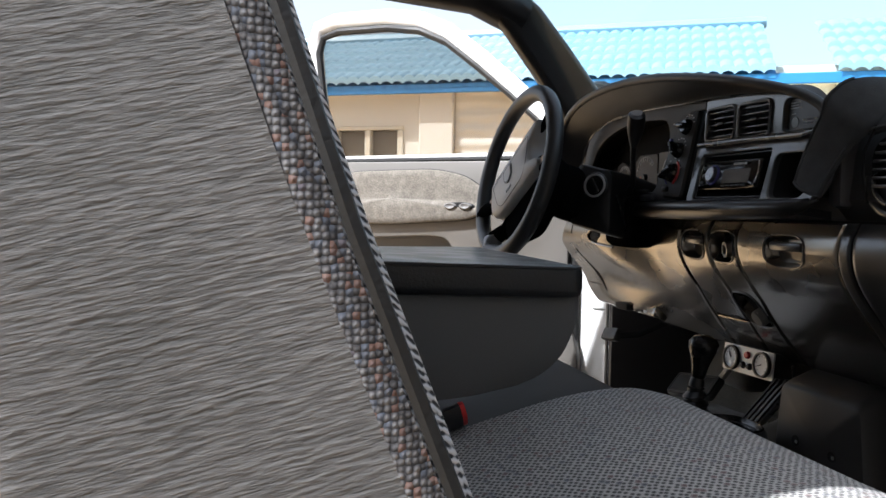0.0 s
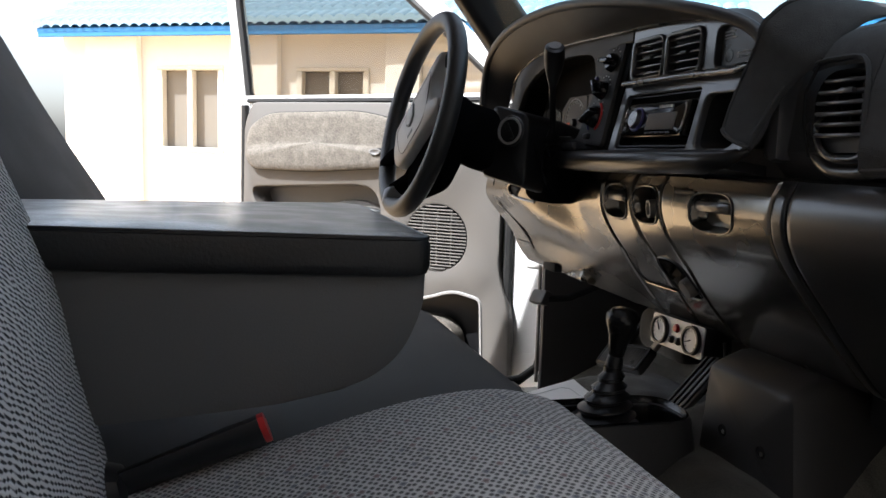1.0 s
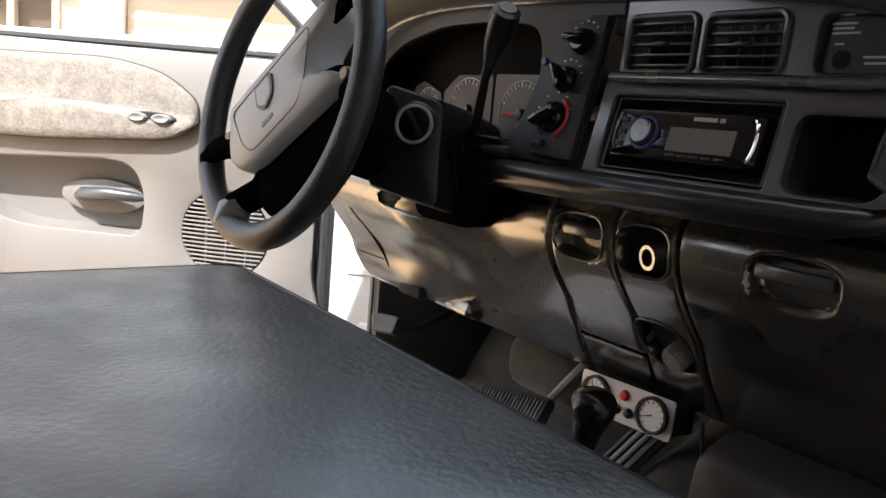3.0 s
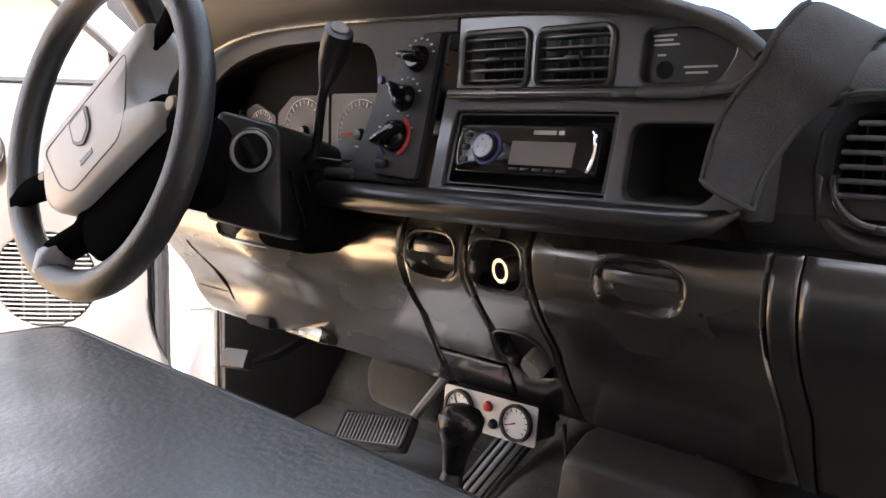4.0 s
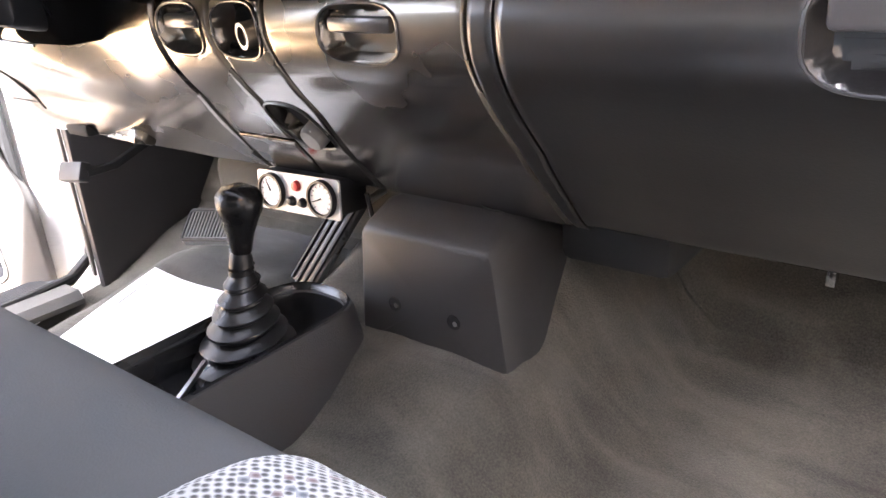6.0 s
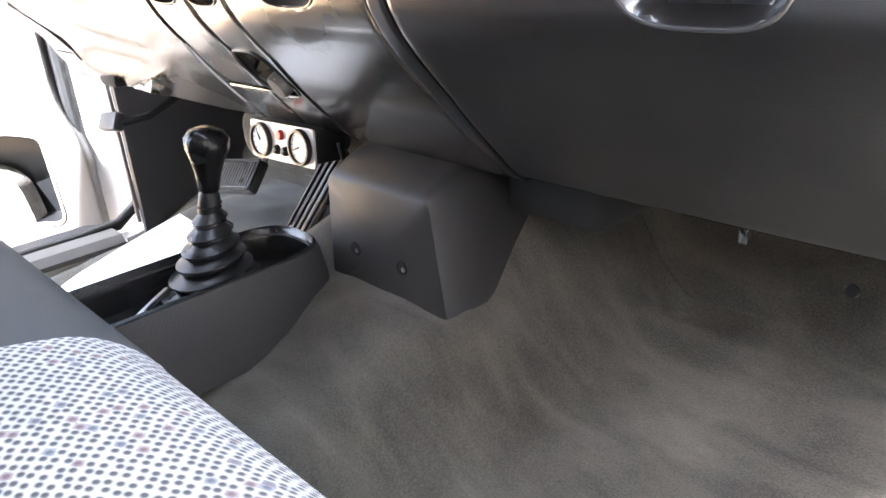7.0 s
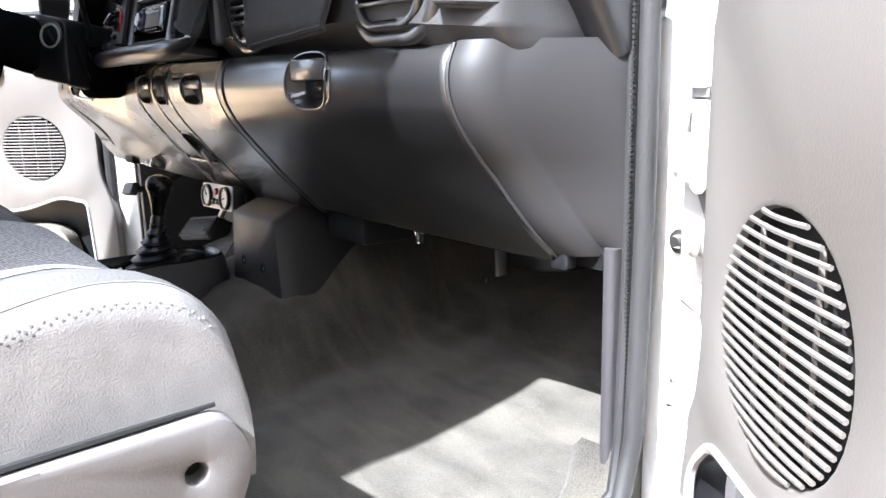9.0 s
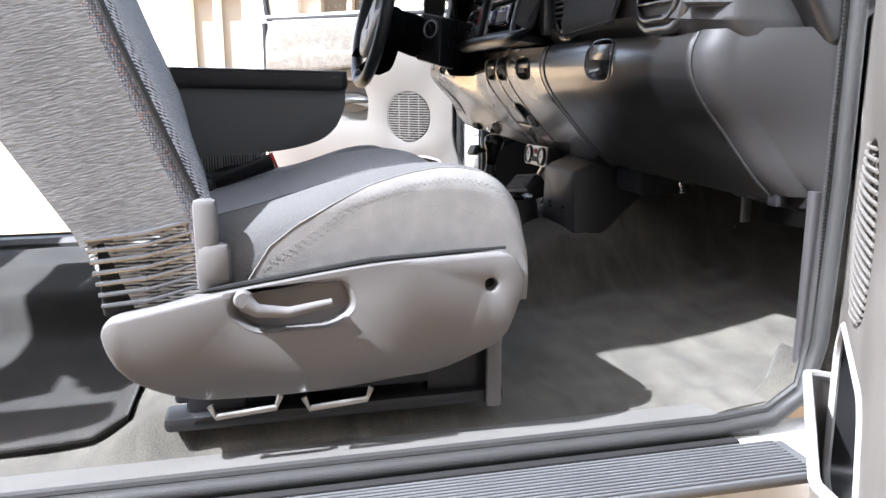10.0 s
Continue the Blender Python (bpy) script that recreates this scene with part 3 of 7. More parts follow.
def cab_floor():
    def fn(a, b):
        x, y = -0.85 + 1.74 * a, -1.75 + 2.50 * b
        z = floor_z(x, y)
        z += 0.006 * noise.noise((x * 7, y * 7, 0)) + 0.004 * noise.noise((x * 19, y * 15, 3))
        z += 0.012 * math.sin(9 * (y + 0.5 * x)) * smooth(0.25, 0.5, x) * smooth(-0.2, 0.0, y) * (1 - smooth(0.3, 0.5, y))
        return (x, y, z)
    tagged(part("floor", sheet(fn, 90, 120, (0, 0, -0.03)), CARPET), "dark grey cut-pile carpet on the cab floor", "floor", kind="structure")

    def toe(a, b):
        x, y = -0.83 + 1.68 * a, 0.43 + 0.30 * b
        return (x, y, floor_z(x, y) + 0.008 + 0.003 * noise.noise((x * 9, y * 9, 5)))
    tagged(part("toe_board", sheet(toe, 40, 16, (0, 0, -0.006)), CARPET), "grey carpet on the sloping toe board", "toe board", kind="structure")


cab_floor()


def cab_shell():
    # firewall behind the dash, white body under and beside it
    root = thing("cab_body", (MIDX, -0.7, -0.35), "white painted pickup cab with all doors open", "truck cab", kind="structure")
    part("firewall", rbox((1.72, 0.03, 0.85), (MIDX, 0.76, 0.32), 0.005), BLACK, root)
    for s in (-1, 1):
        x = MIDX + s * 0.885
        # kick panel in the footwell, trim and jamb
        part("kick_panel", rbox((0.02, 0.54 if s > 0 else 0.60, 0.40), (MIDX + s * (0.862 if s > 0 else 0.855), 0.52 if s > 0 else 0.478, 0.09), 0.006), CARPET if s > 0 else KICK, root)
        part("side_closing", rbox((0.03, 0.50, 0.40), (MIDX + s * 0.862, 0.54, 0.45), 0.006), BLACK, root)
        part("rocker", loft([[(x + s * u, y, z) for u, z in ((-0.03, -0.09), (0.02, -0.085), (0.055, -0.10), (0.085, -0.16), (0.09, -0.30), (0.03, -0.36), (-0.03, -0.36))] for y in (-1.75, -1.0, 0.0, 0.30)]), WHITE, root)
        part("fender", rbox((0.05, 1.1, 0.95), (x + s * 0.075, 0.87, 0.12), 0.02), WHITE, root)
        part("door_jamb", rbox((0.09, 0.05, 1.02), (x + s * 0.03, 0.285, 0.14), 0.012), WHITE, root)
        part("jamb_bolt", lathe([(0, 0.012), (0.006, 0.012), (0.008, 0.008), (0.008, 0.004), (0.014, 0.003), (0.015, 0.0)], axes((x + s * 0.034, 0.260, 0.281), (0, -1, 0.05)), 14), STEEL, root, "zinc-plated jamb bolt")
        part("rear_side", rbox((0.09, 0.5, 1.6), (x + s * 0.02, -1.95, 0.3), 0.03), WHITE, root)
        # windshield pillar and roof rail
        px, top = MIDX + s * 0.86, MIDX + s * 0.705
        arc = [(px, 0.155, 0.66), (px - s * 0.03, 0.07, 0.785), (px - s * 0.09, -0.05, 0.90), (top + s * 0.02, -0.145, 0.985), (top, -0.27, 1.03), (top, -0.5, 1.05), (top, -1.2, 1.055), (top, -1.75, 1.04)]
        part("roof_rail", tube(arc[3:], 0.05, 10, squash=0.7), BLACK, root, "dark roof rail trim")
        rings = []
        for (cx, cy, cz), w in zip([(px, 0.25, 0.52)] + arc[:4] + [(top, -0.23, 1.045)], (0.07, 0.068, 0.064, 0.060, 0.056, 0.05)):
            # the pillar leans back; its broad side follows the windshield
            across = Vector((0, 0.83, 0.55))
            rings.append([Vector((cx + s * u, cy, cz)) + across * v for u, v in rrect(0.055, 2 * w, 0.022, 4)])
        part("pillar_trim", loft(rings), BLACK, root, "dark moulded windshield pillar trim")
        # passenger gutter is set outward, out of view, to shape the sun patches
        outer = [(p[0] + (0.085 if s > 0 else -0.045), p[1] + 0.02, p[2] + 0.03) for p in arc]
        part("roof_gutter", tube(outer, 0.035, 8), WHITE, root)
        if s > 0:
            # unseen tube added to stop sun leaking past the offset gutter
            part("roof_sun_stop", tube([(p[0] + 0.045, p[1] + 0.01, p[2] + 0.015) for p in arc[2:]], 0.04, 8), WHITE, root)
    part("rear_wall", plate([(MIDX - 0.87, -0.35), (MIDX + 0.87, -0.35), (MIDX + 0.80, 1.06), (MIDX - 0.80, 1.06)], [rrect(1.35, 0.36, 0.08, 5, MIDX, 0.80)], 0.04, lambda u, v, w: (u, -1.80 - w, v)), REARDARK, root)
    part("rear_window", plate(rrect(1.37, 0.38, 0.08, 5, MIDX, 0.80), (), 0.004, lambda u, v, w: (u, -1.815 - w, v)), REARDIM, root).visible_shadow = False
    part("cowl", rbox((1.7, 0.52, 0.03), (MIDX, 0.69, 0.605), 0.008), BLACK, root)
    part("cowl_closing", rbox((1.72, 0.03, 0.40), (MIDX, 0.60, 0.43), 0.005), BLACK, root)
    part("hood", sheet(lambda a, b: (MIDX - 0.85 + 1.7 * a, 0.85 + 1.1 * b, 0.56 - 0.05 * b + 0.06 * math.sin(math.pi * a)), 12, 6, (0, 0, -0.03)), WHITE, root)
    part("windshield", sheet(lambda a, b: (MIDX + (a - 0.5) * (1.66 - 0.24 * b), 0.20 - 0.38 * b + 0.36 * math.sin(math.pi * a) * (1 - 0.4 * b), 0.62 + 0.41 * b), 12, 6), CLEAR, root).visible_shadow = False
    tagged(part("ceiling", sheet(lambda a, b: (MIDX + (a - 0.5) * 1.43, -0.2 - 1.60 * b, 1.035 + 0.035 * math.sin(math.pi * a)), 10, 10, (0, 0, 0.03)), HEADLINER), "pale grey cloth headliner", "ceiling", kind="structure")


cab_shell()


# ---- dashboard ----
PROFILE = [(0.12, 0.30), (0.20, 0.235), (0.225, 0.203), (0.245, 0.172), (0.306, 0.110), (0.335, 0.082), (0.37, 0.052), (0.40, 0.028), (0.425, 0.013), (0.445, 0.006), (0.465, 0.005), (0.485, 0.009), (0.498, 0.016), (0.508, 0.027)]


def dash_y(z):
    h = 0.012
    return sum(lerp_table(PROFILE, z + k * h) for k in (-1, 0, 1)) / 3


def knee(x, z):
    """The bulge of the driver's side under the column, and the step where it meets the flat centre panels."""
    low = -0.045 * smooth(-0.28, -0.66, x) * (1 - smooth(0.27, 0.43, z))
    return low - 0.050 * smooth(-0.27, -0.47, x) * smooth(0.33, 0.45, z)


DASH_LEFT = lambda z: lerp_table([(0.24, -0.762), (0.28, -0.752), (0.326, -0.747), (0.394, -0.711), (0.454, -0.672), (0.51, -0.65)], z)


def knee_y(x, z):
    """The driver's panel, with its outboard edge rolled back."""
    d = max(0.0, 0.030 - (x - DASH_LEFT(z)))
    return dash_y(z) + knee(x, z) + 0.034 - math.sqrt(max(0.0, 0.034 ** 2 - d ** 2))


def panel(x0, x1, z0, z1, dents=(), step=0.0028, extra=None, r=0.006):
    """A moulded panel of the lower dash between two seams; x0 and x1 are functions of height."""
    wide = max(x1(0.45) - x0(0.45), 0.02)
    nu, nv = max(6, int(wide / step)), int((z1 - z0) / step)

    def fn(a, b):
        # rows crowd at the rims, so that they round off
        a2 = a + 0.0
        z = z0 + (z1 - z0) * b
        xa, xb = x0(z), x1(z)
        x = xa + (xb - xa) * a2
        y = dash_y(z) + (extra(x, z) if extra else 0)
        d = min(x - xa, xb - x, (z - z0) * 1.3, (z1 - z) * 1.3)
        if d < r:
            y += r * (1 - math.sqrt(max(0.0, 1 - (1 - d / r) ** 2)))
        for cx, cz, ra, rb, depth in dents:
            q = (abs((x - cx) / ra) ** 3 + abs((z - cz) / rb) ** 3) ** (1 / 3)
            y += depth * (1 - smooth(0.82, 1.05, q))
        return (x, y, z)
    return sheet(fn, nu, nv, (0, 0.02, 0))


def line(*table):
    return lambda z: lerp_table(table, z)


SEAM1 = line((0.24, -0.234), (0.316, -0.203), (0.372, -0.182), (0.48, -0.182))
SEAM2 = line((0.24, -0.124), (0.305, -0.095), (0.369, -0.074), (0.42, -0.078), (0.48, -0.085))
SEAM3 = line((0.24, -0.023), (0.302, -0.008), (0.363, 0.010), (0.42, 0.008), (0.48, 0.001))
SEAM_L = line((0.24, 0.236), (0.35, 0.246), (0.50, 0.242))
SEAM_R = line((0.24, 0.252), (0.35, 0.271), (0.50, 0.267))
SEAM_E = line((0.25, 0.833), (0.30, 0.821), (0.335, 0.810), (0.37, 0.803), (0.42, 0.802), (0.50, 0.796))


def bend(x, z):
    """How far the passenger end of the dash curves back, in plan."""
    return 0.035 * max(0.0, (x - 0.52) / 0.28) ** 2 * (0.35 + 0.65 * smooth(0.27, 0.37, z))


GAP = 0.0022


def gap(f, d):
    return lambda z: f(z) + d


def rim_on_dash(cx, cz, ra, rb, r=0.0022, off=0.0, n=36):
    pts = []
    for u, v in oval(ra, rb, n, 3.0):
        z = cz + v
        pts.append((cx + u, dash_y(z) - 0.001 + off, z))
    return tube(pts, r, 6, closed=True)


CAPGREY = surface("cap_rubber_hinge_shade", (0.16, 0.155, 0.15), 0.5, var=0.2, scale=30, grain=300, bump=0.1)


def dashboard():
    root = thing("dashboard", (MIDX, 0.3, 0.0), "glossy black moulded pickup dashboard with seamed lower panels", "dashboard")
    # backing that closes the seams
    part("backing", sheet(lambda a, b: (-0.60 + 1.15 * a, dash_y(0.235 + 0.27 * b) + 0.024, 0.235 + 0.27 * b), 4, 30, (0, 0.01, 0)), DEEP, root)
    z1 = 0.502
    bottom = line((-0.87, 0.28), (-0.5, 0.268), (-0.3, 0.24))

    def driver():
        def fn(a, b):
            x = DASH_LEFT(0.4) + (SEAM1(0.4) - DASH_LEFT(0.4) - GAP) * a
            zb = bottom(x)
            z = zb + (z1 - zb) * b
            xs, xl = SEAM1(z) - GAP, DASH_LEFT(z)
            x = xl + (xs - xl) * a
            y = knee_y(x, z)
            d = min(xs - x, (z - zb) * 1.3)
            if d < 0.006:
                y += 0.006 - math.sqrt(max(0, 0.006 ** 2 - (0.006 - d) ** 2))
            return (x, y, z)
        return sheet(fn, 110, 60, (0, 0.02, 0))

    def outboard(a, b):
        z = 0.272 + 0.228 * b
        x = DASH_LEFT(z)
        return (x + 0.003 - 0.03 * a, knee_y(x, z) + 0.002 + 0.26 * a, z)
    part("dash_side", sheet(outboard, 10, 20, (0.015, 0, 0)), DASH, root, "outboard end of the dash")
    part("knee_panel", driver(), DASH, root)
    part("ashtray_panel", panel(gap(SEAM1, GAP), gap(SEAM2, -GAP), 0.315, z1, [(-0.134, 0.455, 0.036, 0.027, 0.022)]), DASH, root)
    part("small_drawer", panel(gap(SEAM1, GAP), gap(SEAM2, -GAP), 0.238, 0.312, r=0.0025), DASH, root)
    part("outlet_panel", panel(gap(SEAM2, GAP), gap(SEAM3, -GAP), 0.238, z1, [(-0.040, 0.455, 0.034, 0.026, 0.028), (-0.046, 0.342, 0.034, 0.030, 0.03)]), DASH, root)
    part("centre_panel", panel(gap(SEAM3, GAP), gap(SEAM_L, -0.001), 0.236, z1, [(0.127, 0.456, 0.045, 0.024, 0.02)], r=0.004), DASH, root)
    part("seam_strip", panel(gap(SEAM_L, 0.001), gap(SEAM_R, -0.001), 0.236, z1, r=0.002), GLOVE, root)
    glove = part("glove_box_door", panel(gap(SEAM_R, 0.001), gap(SEAM_E, -GAP), 0.245, z1, [(0.543, 0.466, 0.052, 0.033, 0.024)], 0.005, bend, 0.003), GLOVE, root)

    def cap(a, b):
        z = 0.262 + (z1 + 0.003 - 0.262) * b
        xs = SEAM_E(z) + GAP
        rad = 0.055
        y0 = dash_y(z) + bend(xs, z)
        if a < 0.5:
            t = a / 0.5 * radians(75)
            x, y = xs + rad * math.sin(t) * 0.85, y0 + rad * (1 - math.cos(t))
        else:
            t = radians(75)
            f = (a - 0.5) / 0.5
            x = xs + rad * math.sin(t) * 0.85 + (0.906 - xs - rad * math.sin(t) * 0.85) * f
            y = y0 + rad * (1 - math.cos(t)) + (0.215 - y0 - rad * (1 - math.cos(t))) * f
        return (x, max(y, y0), z)
    part("end_cap", sheet(cap, 40, 30, (-0.01, 0.01, 0)), ENDCAP, root, "satin grey-black dash end cap")
    part("end_piping", tube([(SEAM_E(z) + 0.002, dash_y(z) + bend(SEAM_E(z), z) - 0.001, z) for z in [0.25 + 0.252 * k / 24 for k in range(25)]], 0.0026, 6), ENDCAP, root)
    part("lower_return", sheet(lambda a, b: (-0.73 + 1.61 * a, 0.20 + 0.3 * b, 0.245 + 0.02 * b + 0.03 * smooth(-0.3, -0.6, -0.73 + 1.61 * a)), 40, 6, (0, 0, 0.02)), BLACK, root)

    # pulls and sockets
    for cx, cz, w, h in ((-0.134, 0.455, 0.062, 0.036), (0.127, 0.456, 0.080, 0.034)):
        part("pull_rim", rim_on_dash(cx, cz, w / 2 + 0.008, h / 2 + 0.009, r=0.0014), LIP, root)
        part("pull_flap", rbox((w - 0.004, 0.010, h * 0.42), (cx, dash_y(cz) + 0.006, cz + h * 0.22), 0.004), BEZEL, root)
    part("pull_rim", rim_on_dash(0.543, 0.466, 0.055, 0.036, r=0.0015), LIP, glove)
    part("pull_flap", rbox((0.088, 0.010, 0.028), (0.543, dash_y(0.466) + 0.006, 0.480), 0.005), BEZEL, glove, "black latch paddle")
    part("socket_rim", rim_on_dash(-0.040, 0.455, 0.036, 0.028, r=0.0014), LIP, root)
    part("power_socket", lathe([(0.0, 0.02), (0.0095, 0.02), (0.0095, -0.004), (0.0135, -0.004), (0.0135, 0.02)], axes((-0.034, 0.013, 0.450), (0.25, 1, 0.1))), STEEL, root, "bright metal lighter socket ring")
    part("socket_hole", cyl(0.0095, 0.0095, 0.002, axes((-0.033, 0.016, 0.450), (0.25, 1, 0.1))), DEEP, root)
    part("socket_rim", rim_on_dash(-0.046, 0.342, 0.036, 0.032, r=0.0014), LIP, root)
    part("socket_cap", lathe([(0.0, -0.012), (0.014, -0.011), (0.016, -0.006), (0.016, 0.02), (0.0, 0.02)], axes((-0.040, dash_y(0.335) + 0.010, 0.330), (0.1, 1, 0.6))), CAPGREY, root, "power outlet under a grey rubber cap")
    b = bmesh.new()
    for k in range(3):
        rbox((0.014, 0.001, 0.0018), (-0.040, dash_y(0.335) - 0.004 + k * 0.004, 0.337 - 0.005 * k), 0, m=None, bm=b)
    part("cap_print", b, PRINT, root)
    release = part("hood_release", rbox((0.108, 0.036, 0.022), (0, 0, 0), 0.006, m=axes((-0.487, knee_y(-0.487, 0.281) + 0.010, 0.277), (0, 0.35, 1), (1, -0.17, 0.0))), DASH, root, "glossy black hood release lever")
    part("release_mark", rbox((0.016, 0.0012, 0.006), (-0.487, knee_y(-0.487, 0.281) - 0.0095, 0.280), 0), PRINT, release)
    # solid black block over the panel, painting the shade of the release recess
    part("release_recess_shade", rbox((0.066, 0.036, 0.022), (-0.586, knee_y(-0.586, 0.284) + 0.010, 0.283), 0.008), DEEP, root)
    seam = [(-0.590, 0.478), (-0.594, 0.461), (-0.601, 0.420), (-0.608, 0.375), (-0.615, 0.336), (-0.618, 0.318)]
    part("fuse_seam", tube([(x, knee_y(x, z) - 0.0002, z) for x, z in seam], 0.0017, 5), DEEP, root)
    part("fuse_seam", tube([(x, knee_y(x, z) - 0.0002, z) for x, z in ((-0.615, 0.330), (-0.65, 0.330), (-0.70, 0.330), (-0.735, 0.330))], 0.0012, 5), DEEP, root)

    # upper dash: a rolled edge, the face behind the mat, and the top pad
    def upper(a, b):
        x = 0.205 + (0.906 - 0.205) * a
        s = [(0.50, 0.060), (0.520, 0.040), (0.535, 0.028), (0.60, 0.036), (0.648, 0.050), (0.674, 0.080), (0.685, 0.13), (0.684, 0.30), (0.665, 0.55)]
        k = b * (len(s) - 1)
        i = min(int(k), len(s) - 2)
        f = k - i
        z, y = s[i][0] + (s[i + 1][0] - s[i][0]) * f, s[i][1] + (s[i + 1][1] - s[i][1]) * f
        d = max(0.0, x - 0.806)
        y += 0.055 - math.sqrt(0.055 ** 2 - min(d, 0.046) ** 2) + max(0.0, d - 0.046) * 6.5 + 0.030 * smooth(0.755, 0.83, x)
        return (x, y, z - 0.02 * smooth(0.6, 0.9, x))
    pad = sheet(upper, 120, 96, (0, 0.02, -0.01))
    # openings for the two air vents
    gone = [f for f in pad.faces if any(abs((f.calc_center_median().x - cx) / a) ** 4 + abs((f.calc_center_median().z - 0.574) / 0.044) ** 4 < 1 and f.calc_center_median().y < 0.12 for cx, a in ((0.325, 0.043), (0.705, 0.061)))]
    bmesh.ops.delete(pad, geom=gone, context="FACES")
    part("upper_pad", pad, PADVINYL, root)
    part("pad_end", rbox((0.03, 0.30, 0.15), (0.890, 0.48, 0.570), 0.012), ENDCAP, root)
    part("top_pad", sheet(lambda a, b: (-0.84 + 1.06 * a, 0.06 + 0.56 * b, 0.690 + 0.05 * math.sin(math.pi * min(1, 0.15 + a)) * (1 - b) - 0.05 * b), 30, 12, (0, 0, -0.03)), DASH, root)
    return root


dash = dashboard()

# the cluster bezel: arched hood, two bands, openings
ARCH = [(-0.655, 0.61), (-0.650, 0.665), (-0.625, 0.715), (-0.57, 0.748), (-0.47, 0.768), (-0.33, 0.772), (-0.18, 0.762), (-0.02, 0.738), (0.10, 0.713), (0.190, 0.685), (0.232, 0.655), (0.245, 0.625)]

ARCH_IN = [(-0.640, 0.600), (-0.632, 0.648), (-0.600, 0.686), (-0.545, 0.708), (-0.46, 0.721), (-0.33, 0.724), (-0.19, 0.720), (-0.02, 0.714), (0.095, 0.704), (0.180, 0.692), (0.226, 0.660), (0.238, 0.625)]


def band_y(z):
    return lerp_table([(0.515, -0.027), (0.634, 0.003), (0.77, 0.009)], z)


EDGEGLOSS = surface("shiny_edge", (0.065, 0.066, 0.069), 0.25, var=0.1, scale=8, bump=0.0, spec=0.8, coat=1.0)
SURROUND = surface("cluster_surround", (0.030, 0.029, 0.030), 0.5, var=0.15, scale=6, grain=480, bump=0.08, spec=0.3)


def bezel():
    root = thing("control_fascia", (-0.2, 0.05, 0.5), "black arched instrument bezel with vents and knobs", "dash bezel")
    on = lambda u, v, w: (u, band_y(v) + w, v)
    # upper band, over the vents
    arch_r = [p for p in ARCH if p[0] > -0.11]
    upper = [(-0.10, 0.636)] + [(0.243, 0.636)] + arch_r[::-1] + [(-0.10, 0.749)]
    holes = [rrect(0.084, 0.054, 0.010, 4, -0.049, 0.669), rrect(0.086, 0.054, 0.010, 4, 0.046, 0.667)]
    sw = rounded([(0.117, 0.641), (0.190, 0.641), (0.205, 0.668), (0.190, 0.690), (0.119, 0.690)], 0.010)
    part("upper_band", plate(upper, [*holes, sw], 0.012, on, bev=0.002), BEZEL, root, angle=12)
    # lower band, with radio and tray
    lower = rounded([(-0.115, 0.632), (0.240, 0.632), (0.238, 0.55), (0.205, 0.522), (-0.115, 0.522)], [0.004, 0.012, 0.03, 0.02, 0.004])
    tray = rounded([(0.116, 0.606), (0.205, 0.606), (0.212, 0.565), (0.196, 0.538), (0.118, 0.538)], 0.014)
    radio = rrect(0.196, 0.078, 0.004, 3, 0.004, 0.577)
    part("lower_band", plate(lower, [radio, tray], 0.014, on, bev=0.0025), BEZEL, root, angle=12)
    part("ledge", tube([(-0.100, -0.006, 0.635), (0.06, -0.008, 0.634), (0.175, -0.006, 0.632), (0.208, -0.004, 0.636), (0.224, -0.003, 0.648), (0.230, -0.002, 0.664)], [0.006, 0.006, 0.006, 0.006, 0.005, 0.003], 10, squash=0.8), EDGEGLOSS, root, "shiny moulded edge under the vents")
    part("lower_lip", tube([(-0.36, -0.022, 0.514), (-0.28, -0.027, 0.516), (-0.2, -0.032, 0.517), (0.0, -0.038, 0.519), (0.17, -0.033, 0.521), (0.205, -0.026, 0.526), (0.222, -0.012, 0.536)], [0.014, 0.016, 0.017, 0.017, 0.015, 0.010, 0.004], 16), ROLL, root)
    part("lip_return", sheet(lambda a, b: (-0.60 + 0.80 * a, -0.030 + 0.06 * b + 0.02 * (1 - smooth(-0.6, -0.2, -0.60 + 0.83 * a)), 0.514 - 0.008 * b), 12, 4, (0, 0, 0.012)), BLACK, root)
    # cluster surround, left of the controls
    surround = [(-0.650, 0.535), (-0.150, 0.535), (-0.150, 0.700), (-0.102, 0.700), (-0.102, 0.749)] + [p for p in ARCH if p[0] < -0.11][::-1]
    eye = rounded([(-0.600, 0.560), (-0.244, 0.553), (-0.221, 0.640), (-0.232, 0.694), (-0.32, 0.704), (-0.45, 0.702), (-0.545, 0.682), (-0.600, 0.650), (-0.615, 0.60)], [0.03, 0.012, 0.05, 0.03, 0.05, 0.06, 0.06, 0.04, 0.03])
    tilt = lambda u, v, w: (u, band_y(v) + 0.012 * smooth(-0.2, -0.7, u) + w, v)
    part("cluster_surround", plate(surround, [eye], 0.012, tilt, bev=0.002), SURROUND, root, angle=12)
    part("cluster_tunnel", loft([[tilt(u, v, w) for u, v in eye] for w in (0.006, 0.03, 0.062)], caps=False), CLUSTER, root)
    part("lens_rim", tube([tilt(u, v, -0.002) for u, v in ((-0.40, 0.5610), (-0.33, 0.5575), (-0.26, 0.5555))], 0.0024, 6), BEZEL, root, "pale edge of the cluster lens")
    # arched hood: its dark underside runs from the lip down to the edge of the band
    lip_y = lambda a: -0.058 + 0.045 * smooth(0.72, 1.0, a)

    def underside(a, b):
        (xo, zo), (xi, zi) = arch_at(0.90 * a), arch_at(0.90 * a, ARCH_IN)
        yi = band_y(zi) - 0.004
